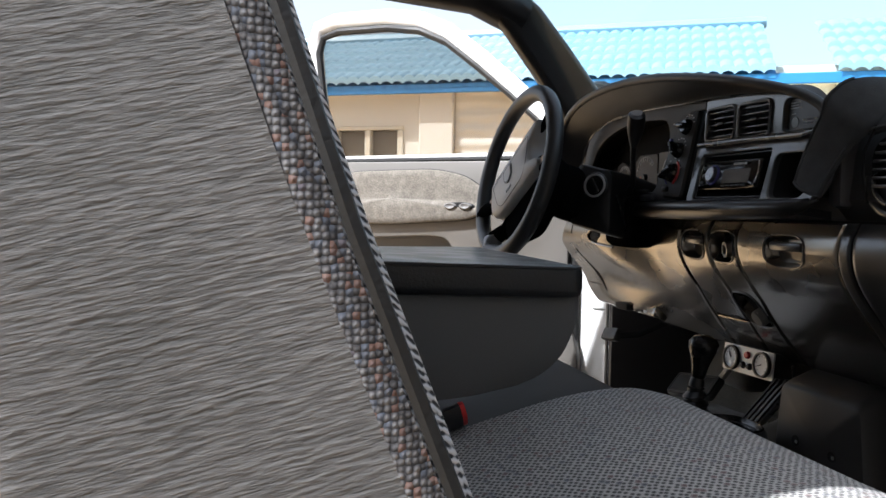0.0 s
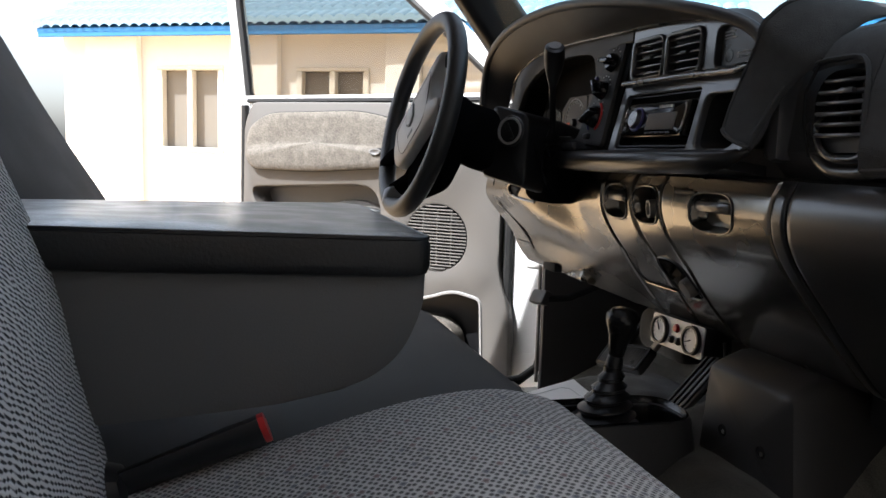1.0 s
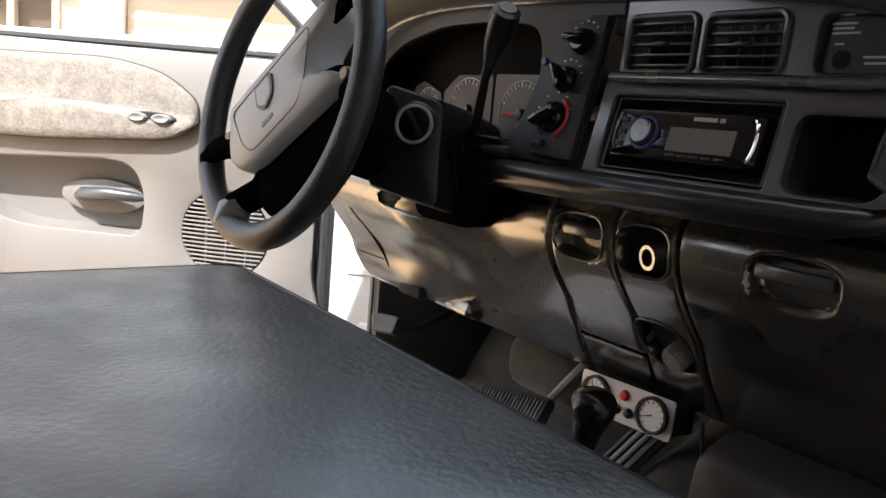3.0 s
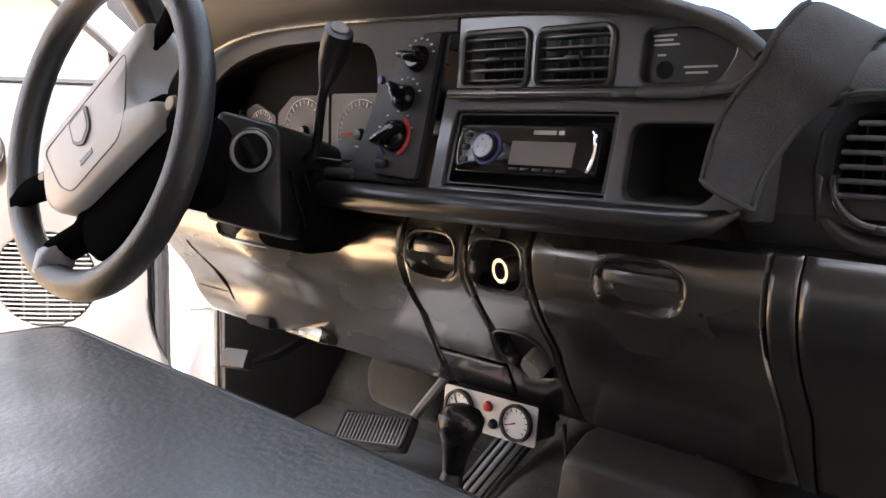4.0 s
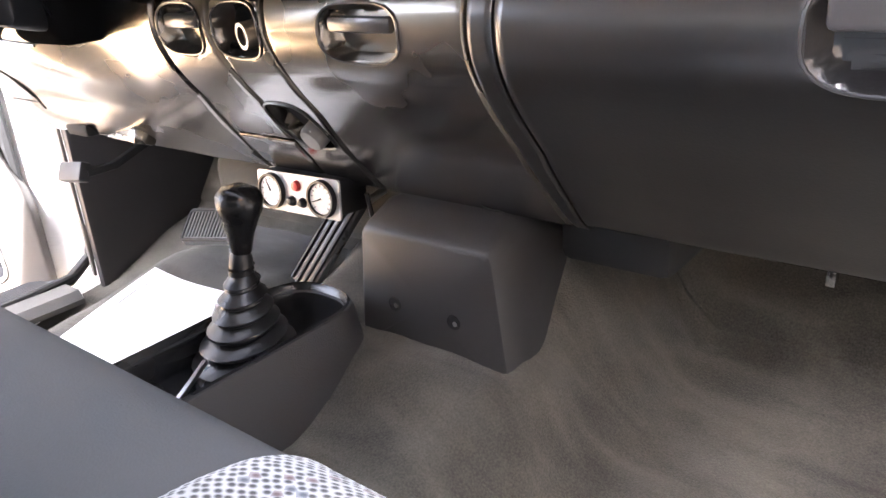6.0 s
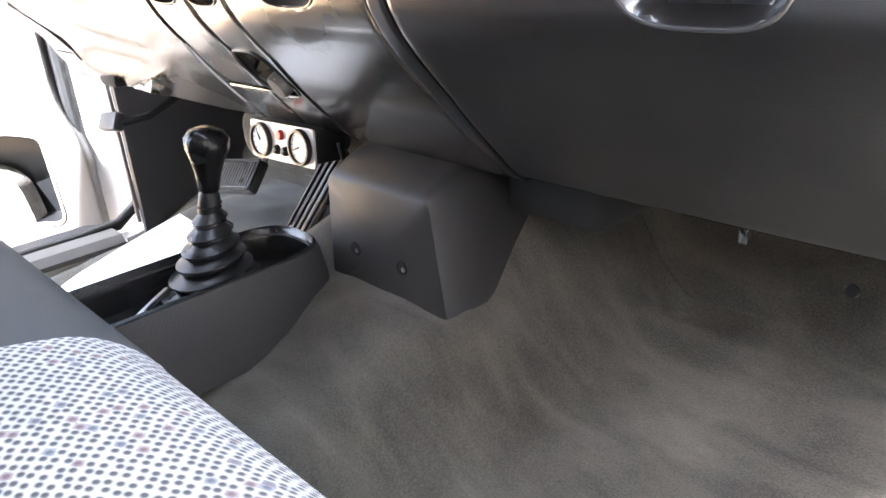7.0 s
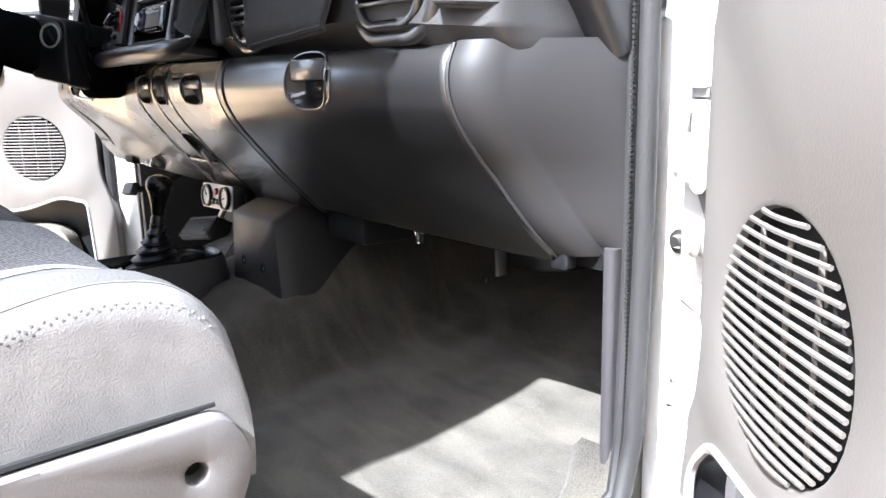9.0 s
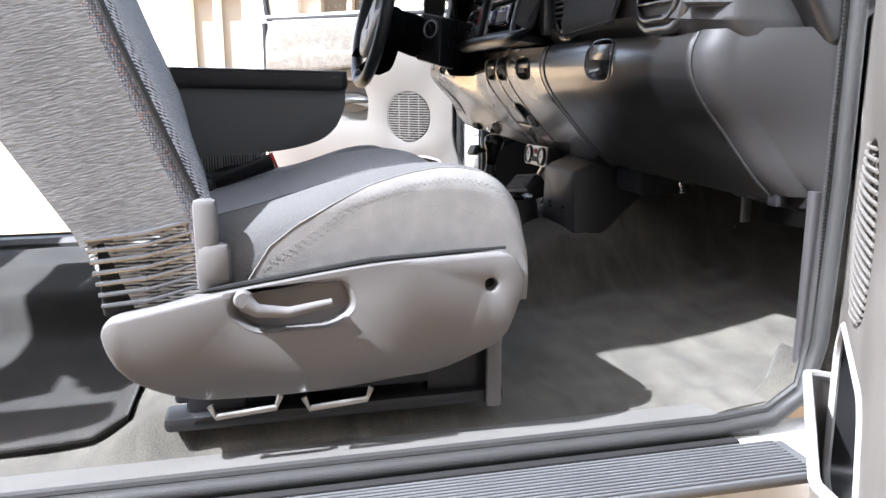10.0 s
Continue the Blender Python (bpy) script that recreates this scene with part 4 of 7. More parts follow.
        return (xo + (xi - xo) * b, lip_y(a) + (yi - lip_y(a)) * b, zo + (zi - zo) * b - 0.006 * math.sin(math.pi * b))
    part("hood", sheet(underside, 60, 10, (0, 0.004, 0.010)), PADVINYL, root)
    part("hood_lip", tube([(arch_at(0.90 * k / 60)[0], lip_y(k / 60) + 0.003, arch_at(0.90 * k / 60)[1] + 0.003) for k in range(61)], 0.008, 10), PADVINYL, root)
    part("band_edge", tube([Vector(underside(k / 60, 1.0)) + Vector((0, -0.001, 0)) for k in range(61)], 0.0026, 6), EDGEGLOSS, root)
    # heater controls
    hv = rounded([(-0.196, 0.545), (-0.128, 0.541), (-0.126, 0.704), (-0.187, 0.704)], 0.007)
    hvy = lambda u, v, w: (u, -0.0275 + 0.218 * (v - 0.545) + w, v)
    face_n = Vector((0.0, -1.0, 0.218))
    panel_ = part("heater_panel", plate(hv, (), 0.016, hvy, bev=0.0015), GREYVINYL, root)
    part("panel_gap", tube([hvy(u, v, 0.0075) for u, v in rounded([(-0.1985, 0.5425), (-0.1255, 0.5385), (-0.1235, 0.7065), (-0.1895, 0.7065)], 0.008)], 0.002, 6, closed=True), DEEP, panel_)
    for kx, kz, s, turn in ((-0.154, 0.673, 1.0, 6), (-0.165, 0.630, 1.0, 48), (-0.171, 0.588, 1.2, -28)):
        m = axes(hvy(kx, kz, 0), face_n, (1, 0, 0))
        part("knob", lathe([(0.0, 0.011), (0.011 * s, 0.0105), (0.0135 * s, 0.008), (0.0150 * s, 0.003), (0.0155 * s, 0.0)], m, 24), GLOSS, panel_)
        mk = m @ Matrix.Rotation(radians(-turn), 4, "Z")
        grip = loft([[mk @ Vector((u * k, v * k2, z)) for u, v in rounded([(-0.019 * s, -0.0035), (-0.006 * s, -0.0062), (0.014 * s, -0.0055), (0.0155 * s, 0), (0.014 * s, 0.0055), (-0.006 * s, 0.0062), (-0.019 * s, 0.0035)], 0.002, 2)] for k, k2, z in ((1.0, 1.0, 0.004), (0.97, 0.9, 0.016), (0.90, 0.6, 0.020), (0.5, 0.2, 0.021))])
        part("grip", grip, GLOSS, panel_, "black pointer grip")
        part("pointer", rbox((0.009 * s, 0.0016, 0.001), (-0.011 * s, 0, 0.0208), 0, m=mk), PRINT, panel_)
        b = bmesh.new()
        for q in range(5 if s > 1 else 7):
            a = radians(20 + 140 * q / (4 if s > 1 else 6))
            rbox((0.0034, 0.0018, 0.0008), (0, 0, 0), 0, m=m @ Matrix.Translation((0.0225 * s * math.cos(a), 0.0235 * s * math.sin(a), 0.0006)), bm=b)
        part("marks", b, PRINT, panel_)
    m = axes(hvy(-0.171, 0.588, -0.0012), face_n, (1, 0, 0))
    part("heat_arc", tube([m @ Vector((0.0235 * math.cos(radians(a)), 0.0235 * math.sin(radians(a)), 0)) for a in range(-60, 61, 10)], 0.0022, 5), RED, panel_, "red heat arc")
    part("cool_arc", tube([m @ Vector((0.0235 * math.cos(radians(a)), 0.0235 * math.sin(radians(a)), 0)) for a in range(200, 250, 10)], 0.0016, 5), BLUE, panel_)
    part("button", rbox((0.018, 0.008, 0.010), (-0.182, hvy(0, 0.557, 0)[1] - 0.002, 0.557), 0.003), BLACK, panel_)
    part("blue_button", lathe([(0, 0.005), (0.004, 0.004), (0.005, 0)], axes((-0.2155, 0.004, 0.652), (0, -1, 0)), 12), BLUE, root)
    # twin vents
    for cx, cz in ((-0.049, 0.669), (0.046, 0.667)):
        v = part("vent", tube([(cx + u, band_y(cz + w) - 0.002, cz + w) for u, w in rrect(0.086, 0.056, 0.010, 4)], 0.003, 6, closed=True), BEZEL, root)
        part("vent_box", rbox((0.084, 0.004, 0.054), (cx, 0.055, cz), 0.002), DEEP, v)
        for k in range(5):
            part("slat", rbox((0.082, 0.020, 0.0028), (cx, 0.016, cz - 0.021 + 0.0105 * k), 0.001, m=None), BEZEL, v)
        for k in range(6):
            part("fin", rbox((0.0016, 0.016, 0.050), (cx - 0.034 + 0.0136 * k, 0.038, cz), 0.0004, 1), BLACK, v)
        part("tab", rbox((0.018, 0.006, 0.005), (cx, 0.004, cz), 0.0015), BLACK, v)
    # airbag switch plate
    s = part("switch_plate", plate(rounded([(0.118, 0.642), (0.189, 0.642), (0.203, 0.668), (0.189, 0.689), (0.120, 0.689)], 0.010), (), 0.008, lambda u, v, w: (u, band_y(v) + 0.008 + w, v)), BLACK, root)
    part("key_switch", lathe([(0, 0.003), (0.008, 0.003), (0.008, 0.001), (0.0125, 0.001), (0.0135, -0.002)], axes((0.137, 0.014, 0.653), (0, -1, 0)), 18), GLOSS, s)
    part("warning_lamp", lathe([(0, 0.003), (0.008, 0.002), (0.009, -0.001)], axes((0.166, 0.016, 0.674), (0, -1, 0)), 16), GLOSS, s)
    b = bmesh.new()
    for x, z, w in ((0.170, 0.655, 0.030), (0.167, 0.650, 0.020), (0.135, 0.683, 0.022), (0.134, 0.679, 0.018), (0.137, 0.675, 0.024), (0.133, 0.666, 0.008)):
        rbox((w, 0.0008, 0.0018), (x, band_y(z) + 0.0076, z), 0, bm=b)
    part("print", b, PRINT, s)
    part("bezel_end", rbox((0.030, 0.075, 0.115), (0.222, 0.050, 0.580), 0.012), BEZEL, root)
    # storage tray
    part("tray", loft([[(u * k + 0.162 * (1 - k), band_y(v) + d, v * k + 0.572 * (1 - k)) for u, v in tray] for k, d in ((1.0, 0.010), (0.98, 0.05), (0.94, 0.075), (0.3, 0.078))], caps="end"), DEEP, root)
    return root


def arch_at(a, table=ARCH):
    k = a * (len(table) - 1)
    i = min(int(k), len(table) - 2)
    f = k - i
    p0, p1, p2, p3 = (Vector(table[max(0, min(len(table) - 1, i + d))]) for d in (-1, 0, 1, 2))
    p = 0.5 * (2 * p1 + (p2 - p0) * f + (2 * p0 - 5 * p1 + 4 * p2 - p3) * f * f + (3 * p1 - p0 - 3 * p2 + p3) * f ** 3)
    return (p.x, p.y)


bezel()


def dash_extras():
    # passenger vents and the felt mat over the dash top
    for cx, cz, y0, half in ((0.325, 0.575, 0.020, 0.042), (0.705, 0.572, 0.022, 0.060)):
        root = thing("round_vent", (cx, y0, cz), "black rounded air vent set in the dash pad", "air vent", group="dash air vents")
        h = 0.044
        ring = lambda g, r, d: [(cx + u, y0 + d + 0.02 * (w > 0), cz + w) for u, w in rrect(2 * half + g, 2 * h + g, r, 8)]
        part("surround", tube(ring(0.034, 0.048, 0.018), 0.009, 12, closed=True), LIP, root)
        part("ring", tube(ring(0.006, 0.036, 0.008), 0.0045, 12, closed=True), LIP, root)
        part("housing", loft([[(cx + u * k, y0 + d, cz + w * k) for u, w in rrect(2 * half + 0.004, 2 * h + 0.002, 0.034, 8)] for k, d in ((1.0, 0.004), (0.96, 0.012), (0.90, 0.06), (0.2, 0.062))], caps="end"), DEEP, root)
        part("bowl", plate(rounded([(-half * 0.94, -0.040), (half * 0.94, -0.040), (half * 0.94, -0.020), (-half * 0.94, -0.020)], [0.022, 0.022, 0.004, 0.004], 6), (), 0.01, lambda u, v, w: (cx + u, y0 + 0.012 + w, cz + v)), PADVINYL, root)
        for k in range(6):
            z = cz - 0.022 + 0.0112 * k
            w = half * (0.94, 0.95, 0.95, 0.94, 0.88, 0.70)[k]
            part("slat", rbox((2 * w, 0.020, 0.0046), (cx, y0 + 0.010, z), 0.0018), BEZEL, root)
        for k in range(5):
            part("fin", rbox((0.0022, 0.012, 0.058), (cx - half * 0.66 + half * 0.33 * k, y0 + 0.030, cz + 0.008), 0.0005, 1), BLACK, root)
        part("tab", rbox((0.020, 0.008, 0.006), (cx + 0.008, y0 - 0.002, cz + 0.0228), 0.002), BEZEL, root)

    mat = thing("dash_mat", (0.5, 0.3, 0.68), "dark felt dash mat draped over the pad and its face", "dash mat")

    def drape(x, d):
        """Place on the pad at d metres from the mat's front fold, downwards if positive."""
        if d > 0:
            z = 0.667 - d
            y = lerp_table([(0.50, 0.018), (0.535, 0.006), (0.60, 0.018), (0.640, 0.032), (0.655, 0.042), (0.667, 0.062)], z)
        else:
            y = 0.062 - d
            z = 0.667 + 0.026 * smooth(0, 0.09, -d) - 0.022 * smooth(0.25, 0.5, -d)
        y += 0.10 * smooth(0.81, 0.88, x) + 0.030 * smooth(0.755, 0.83, x)
        return Vector((x, y - 0.003, z - 0.02 * smooth(0.6, 0.9, x) + 0.0015 * noise.noise((x * 20, d * 20, 0))))

    # how far the mat hangs down the face: cut out round both vents
    hang = [(0.270, 0.044), (0.285, 0.041), (0.298, 0.039), (0.335, 0.039), (0.346, 0.041), (0.354, 0.047), (0.361, 0.057), (0.366, 0.071), (0.368, 0.087), (0.369, 0.155),
            (0.60, 0.140), (0.612, 0.112), (0.620, 0.072), (0.635, 0.047), (0.655, 0.037), (0.67, 0.034), (0.75, 0.034), (0.768, 0.042), (0.785, 0.062), (0.80, 0.112), (0.87, 0.112)]
    edge = lambda x: lerp_table(hang, x)

    def fn(a, b):
        x = 0.272 + 0.575 * a
        lo, hi = edge(x), -0.46
        return drape(x, lo + (hi - lo) * b ** 1.3)
    part("felt", sheet(fn, 260, 50, (0, 0.004, -0.003)), FELT, mat)
    part("hem", tube([fn(k / 300, 0) + Vector((0, -0.002, 0.004)) for k in range(301)], 0.0028, 6), FELT, mat, "stitched felt hem")
    # the loose corner that laps over the arched hood's end
    lefts = [(0.197, -0.028, 0.561), (0.204, -0.016, 0.612), (0.230, -0.016, 0.650), (0.245, -0.012, 0.682), (0.256, 0.04, 0.705), (0.26, 0.25, 0.699)]
    rights = [(0.238, -0.024, 0.540), (0.243, -0.012, 0.570), (0.262, 0.006, 0.610), (0.286, 0.028, 0.640), (0.29, 0.09, 0.684), (0.30, 0.25, 0.684)]

    def row(table, f):
        k = f * (len(table) - 1)
        i = min(int(k), len(table) - 2)
        p0, p1, p2, p3 = (Vector(table[max(0, min(len(table) - 1, i + q))]) for q in (-1, 0, 1, 2))
        f = k - i
        return 0.5 * (2 * p1 + (p2 - p0) * f + (2 * p0 - 5 * p1 + 4 * p2 - p3) * f * f + (3 * p1 - p0 - 3 * p2 + p3) * f ** 3)

    def flap(a, b):
        p = row(lefts, b).lerp(row(rights, b), a)
        return p + Vector((0, -0.010 * math.sin(math.pi * a) ** 0.6 + 0.002 * noise.noise(p * 25), 0))
    part("felt_corner", sheet(flap, 24, 60, (0, 0.005, -0.002)), FELT, mat)
    rim = [flap(0, 0.75 - 0.75 * k / 20) for k in range(21)] + [flap(k / 12, 0) for k in range(1, 13)] + [flap(1, 0.38 * k / 12) for k in range(1, 13)]
    part("hem", tube([p + Vector((0, -0.002, 0)) for p in rim], 0.0026, 6), FELT, mat)
    part("vent_seam", tube([(0.289, 0.022, 0.635), (0.272, 0.018, 0.600), (0.267, 0.022, 0.57), (0.270, 0.030, 0.53)], 0.0018, 6), DEEP, mat)
    # cover over the left part of the dash top
    part("felt_top", sheet(lambda a, b: (-0.70 + 0.93 * a, 0.075 + 0.46 * b, arch_at(0.05 + 0.86 * a)[1] + 0.010 - 0.06 * b), 40, 10, (0, 0, -0.004)), FELT, mat)


dash_extras()


SPUN = surface("spun_metal", (0.30, 0.30, 0.31), 0.32, metal=1.0, var=0.35, scale=90, bump=0.0)


def radio():
    root = thing("car_stereo", (0.004, 0.0, 0.56), "black single-slot car stereo with a silver knob and grey display", "car stereo")
    t = math.atan2(0.016, 0.055)
    m = Matrix.Translation((0.004, -0.006, 0.577)) @ Matrix.Rotation(-t * 0.9, 4, "X")
    # local: x right, y away, z up
    part("sleeve", loft([[m @ Vector((u * k, d, v * k)) for u, v in rrect(0.194, 0.076, 0.003, 2)] for k, d in ((1.0, 0.012), (1.0, -0.001), (0.96, -0.001), (0.95, 0.03))], caps=False), BLACK, root)
    part("back_plate", rbox((0.188, 0.004, 0.072), (0, 0.022, 0), 0.001, m=m), DEEP, root)
    part("face", loft([[m @ Vector((u, d, v)) for u, v in rrect(w, h, 0.006, 4)] for w, h, d in ((0.172, 0.050, 0.020), (0.174, 0.052, 0.000), (0.172, 0.050, -0.006), (0.166, 0.044, -0.008))]), GLOSS, root)
    part("display", rbox((0.074, 0.002, 0.024), (0.024, -0.0085, -0.004), 0.0006, m=m), DIALGREY, root, "unlit grey display")
    part("maker_mark", rbox((0.026, 0.001, 0.004), (0.024, -0.0088, 0.017), 0.0, m=m), PRINT, root)
    part("small_mark", rbox((0.006, 0.001, 0.004), (0.043, -0.0088, 0.017), 0.0, m=m), PRINT, root)
    k = part("knob", lathe([(0, 0.0085), (0.0112, 0.0085), (0.0122, 0.0075), (0.0128, 0.004), (0.0128, -0.004)], m @ axes((-0.044, -0.008, 0.0), (0, -1, 0)), 32), SPUN, root, "spun metal volume knob", angle=12)
    part("knob_ring", lathe([(0.0145, 0.001), (0.0150, 0.0025), (0.0172, 0.0025), (0.0180, 0.000)], m @ axes((-0.044, -0.008, 0.0), (0, -1, 0)), 32), BLUE, k, "violet-blue ring round the knob")
    for s in (-1, 1):
        part("trim_arc", tube([m @ Vector((s * (0.076 + 0.006 * math.cos(a)), -0.0085, 0.020 * math.sin(a))) for a in [radians(q) for q in range(-80, 81, 16)]], 0.0018, 6), CHROME, root)
    for q in range(3):
        part("button", rbox((0.010, 0.002, 0.006), (-0.073, -0.008, -0.013 + 0.013 * q), 0.001, m=m), BLACK, root)
    for q in range(5):
        part("button", rbox((0.012, 0.002, 0.003), (-0.006 + 0.014 * q, -0.008, -0.020), 0.0008, m=m), BLACK, root)


radio()


def cluster():
    root = thing("instrument_cluster", (-0.43, 0.08, 0.56), "dark instrument cluster with grey dials and orange needles", "instrument cluster")
    part("face", rbox((0.42, 0.006, 0.165), (-0.425, 0.076, 0.628), 0.003), CLUSTER, root)
    y = 0.068
    panes = (("speedometer", (-0.322, 0.588), 0.046, [(-0.383, 0.545), (-0.225, 0.545), (-0.225, 0.642), (-0.383, 0.642)], 168, 62),
             ("tachometer", (-0.441, 0.590), 0.046, [(-0.505, 0.548), (-0.389, 0.545), (-0.389, 0.640), (-0.470, 0.640), (-0.505, 0.615)], 172, 40),
             ("small_gauge", (-0.545, 0.590), 0.030, [(-0.585, 0.552), (-0.511, 0.552), (-0.511, 0.612), (-0.560, 0.630), (-0.585, 0.62)], 160, 30))
    for name, (cx, cz), r, outline, a0, a1 in panes:
        d = part(name, plate(rounded(outline, 0.006), (), 0.006, lambda u, v, w: (u, y + w, v)), DIALFACE, root, "grey dial face")
        part("scale_line", tube([(cx + r * math.cos(radians(a)), y - 0.0005, cz + r * math.sin(radians(a))) for a in range(a1, a0 + 30, 4)], 0.0007, 5), PRINT, d)
        b = bmesh.new()
        for q in range(13):
            a = radians(a1 + (a0 + 22 - a1) * q / 12)
            m = axes((cx + 0.88 * r * math.cos(a), y - 0.001, cz + 0.88 * r * math.sin(a)), (0, -1, 0), (math.cos(a), 0, math.sin(a)))
            rbox((0.007 if q % 2 else 0.0045, 0.0017 if q % 2 else 0.001, 0.0008), (0, 0, 0), 0, m=m, bm=b)
        part("ticks", b, PRINT, d)
        part("caption", rbox((0.016, 0.0006, 0.0022), (cx - 0.004, y - 0.0006, cz - 0.016), 0), PRINT, d)
        a = radians(a0 + 12)
        part("needle", tube([(cx, y - 0.005, cz), (cx + 0.75 * r * math.cos(a), y - 0.004, cz + 0.75 * r * math.sin(a))], [0.0026, 0.0016], 6), NEEDLE, d)
        part("hub", lathe([(0, 0.009), (0.007, 0.008), (0.0085, 0.0)], axes((cx, y, cz), (0, -1, 0)), 18), BLACK, d)
    b = bmesh.new()
    for q in range(5):
        rbox((0.005, 0.0006, 0.004), (-0.488 + 0.009 * q, 0.0725, 0.622 + 0.003 * q), 0, bm=b)
    part("warning_marks", b, DIMRED, root)
    part("trip_button", rbox((0.050, 0.020, 0.014), (-0.262, -0.016, 0.5415), 0.005), BEZEL, root)


DIALFACE = surface("dial_face", (0.075, 0.072, 0.070), 0.6, var=0.12, scale=12, bump=0.0)
DIMRED = surface("unlit_red_mark", (0.22, 0.05, 0.05), 0.5, var=0.1, bump=0.0)
cluster()

# ---- steering ----
WHEEL = axes((-0.359, -0.266, 0.588), (0.05, -math.cos(radians(13)), math.sin(radians(13))), (1, 0, 0))


def steering():
    root = thing("steering_wheel", (-0.372, -0.27, 0.578), "black leather steering wheel with a grey centre pad", "steering wheel")
    R = 0.168
    turned = WHEEL @ Matrix.Rotation(radians(40), 4, "Z")
    P = lambda x, y, z=0.0: turned @ Vector((x, y, z))
    part("rim", tube([P(R * math.cos(2 * math.pi * k / 72), R * math.sin(2 * math.pi * k / 72)) for k in range(72)], 0.0165, 14, closed=True), LEATHER, root)
    pad = rounded([(-0.104, 0.046), (0.126, 0.046), (0.120, 0.026), (0.080, 0.014), (0.072, -0.010), (0.080, -0.036), (0.112, -0.052), (0.108, -0.070), (0.060, -0.068), (-0.060, -0.062), (-0.098, -0.046), (-0.114, -0.018), (-0.106, 0.024)], [0.012, 0.010, 0.008, 0.02, 0.02, 0.02, 0.010, 0.010, 0.02, 0.02, 0.02, 0.02, 0.02], 4)
    part("centre_pad", loft([[P(u * k - 0.004, v * k, z) for u, v in pad] for k, z in ((0.93, -0.040), (1.0, -0.018), (0.99, -0.002), (0.965, 0.005), (0.90, 0.009), (0.5, 0.0105), (0.1, 0.0105))]), GREYPAD, root, "matt grey airbag cover", angle=75)
    groove = rounded([(-0.094, 0.034), (0.092, 0.034), (0.066, -0.030), (0.046, -0.052), (-0.056, -0.052), (-0.076, -0.030)], 0.012, 4)
    # darker grey groove line paints the shade of the embossing
    part("cover_groove_shade", tube([P(u * 0.93 - 0.004, v * 0.93, 0.0098) for u, v in groove], 0.0008, 5, closed=True), SEATPLASTIC, root)
    under = rounded([(-0.100, -0.020), (0.098, -0.020), (0.112, -0.066), (0.080, -0.112), (0.020, -0.116), (-0.034, -0.134), (-0.090, -0.112), (-0.096, -0.060)], [0.02, 0.02, 0.02, 0.03, 0.04, 0.03, 0.02, 0.02], 5)
    part("lower_cover", loft([[P(u * k, v * k - 0.012 * (1 - k), z) for u, v in under] for k, z in ((0.86, -0.070), (1.0, -0.045), (1.0, -0.022), (0.96, -0.014), (0.85, -0.010), (0.3, -0.009))]), HUBBLACK, root, "black hub cover below the pad")
    for q in (-1, 1):
        end = Vector((q * R * math.cos(radians(-35)), R * math.sin(radians(-35)), 0))
        sp = part("lower_spoke", tube([P(q * 0.060, -0.060, -0.026), P(q * 0.092, -0.074, -0.020), P(*(end * 0.86)), P(*(end * 0.99))], [0.020, 0.018, 0.017, 0.018], 12, squash=0.6), HUBBLACK, root)
        if q < 0:
            part("worn_end", tube([P(*(end * 0.80)) + turned.to_3x3() @ Vector((0, 0, 0.002)), P(*(end * 0.88)), P(*(end * 1.02))], [0.008, 0.021, 0.0195], 12, squash=0.72), WORN, sp, "spoke end worn to a silvery grey")
        top = Vector((q * R * math.cos(radians(8)), R * math.sin(radians(8)), 0))
        part("upper_spoke", tube([P(q * 0.086, 0.014, -0.022), P(q * 0.118, 0.018, -0.016), P(*(top * 0.90)), P(*(top * 0.99))], [0.030, 0.027, 0.022, 0.026], 12, squash=0.55) if q < 0 else tube([P(0.092, 0.034, -0.012), P(0.125, 0.036, -0.010), P(0.156, 0.036, -0.004), P(0.163, 0.036, 0)], [0.014, 0.014, 0.014, 0.018], 12, squash=0.6), HUBBLACK, root)
    for u, v in ((-0.122, 0.020), (0.112, -0.060)):
        part("spoke_button", lathe([(0, 0.005), (0.007, 0.004), (0.009, 0)], axes(P(u, v, -0.002), WHEEL.to_3x3() @ Vector((0, 0, 1))), 14), BUTTONTAN, root, "small tan spoke button")
    shield_ = rounded([(-0.018, 0.020), (0.018, 0.020), (0.017, -0.010), (0, -0.022), (-0.017, -0.010)], 0.006)
    # badge rim darker than the pad, standing for the embossed edge's shade
    part("badge", loft([[P(u - 0.016, v + 0.006, z) for u, v in shield_] for z in (0.009, 0.0130)]), SEATPLASTIC, root, "plain moulded shield badge")
    part("badge_inset", loft([[P(u * 0.8 - 0.016, v * 0.8 + 0.006, z) for u, v in shield_] for z in (0.010, 0.0136)]), GREYPAD, root)
    part("pad_print", rbox((0.024, 0.006, 0.0008), (-0.018, -0.030, 0.0108), 0.0, m=turned), BLACK, root)


WORN = surface("worn_metallic", (0.22, 0.22, 0.23), 0.4, metal=0.4, var=0.5, scale=60, grain=300, bump=0.1)
BUTTONTAN = surface("spoke_button_tan", (0.42, 0.30, 0.20), 0.5, var=0.1, bump=0.0)
HUBBLACK = surface("hub_black", (0.0055, 0.0055, 0.0058), 0.8, var=0.3, scale=14, grain=420, bump=0.2, spec=0.0)
GREYPAD = surface("grey_pad", (0.50, 0.495, 0.49), 0.5, var=0.12, scale=8, grain=480, bump=0.15)
steering()


GLOSSPLASTIC = surface("column_gloss", (0.012, 0.012, 0.013), 0.18, var=0.1, bump=0.0)


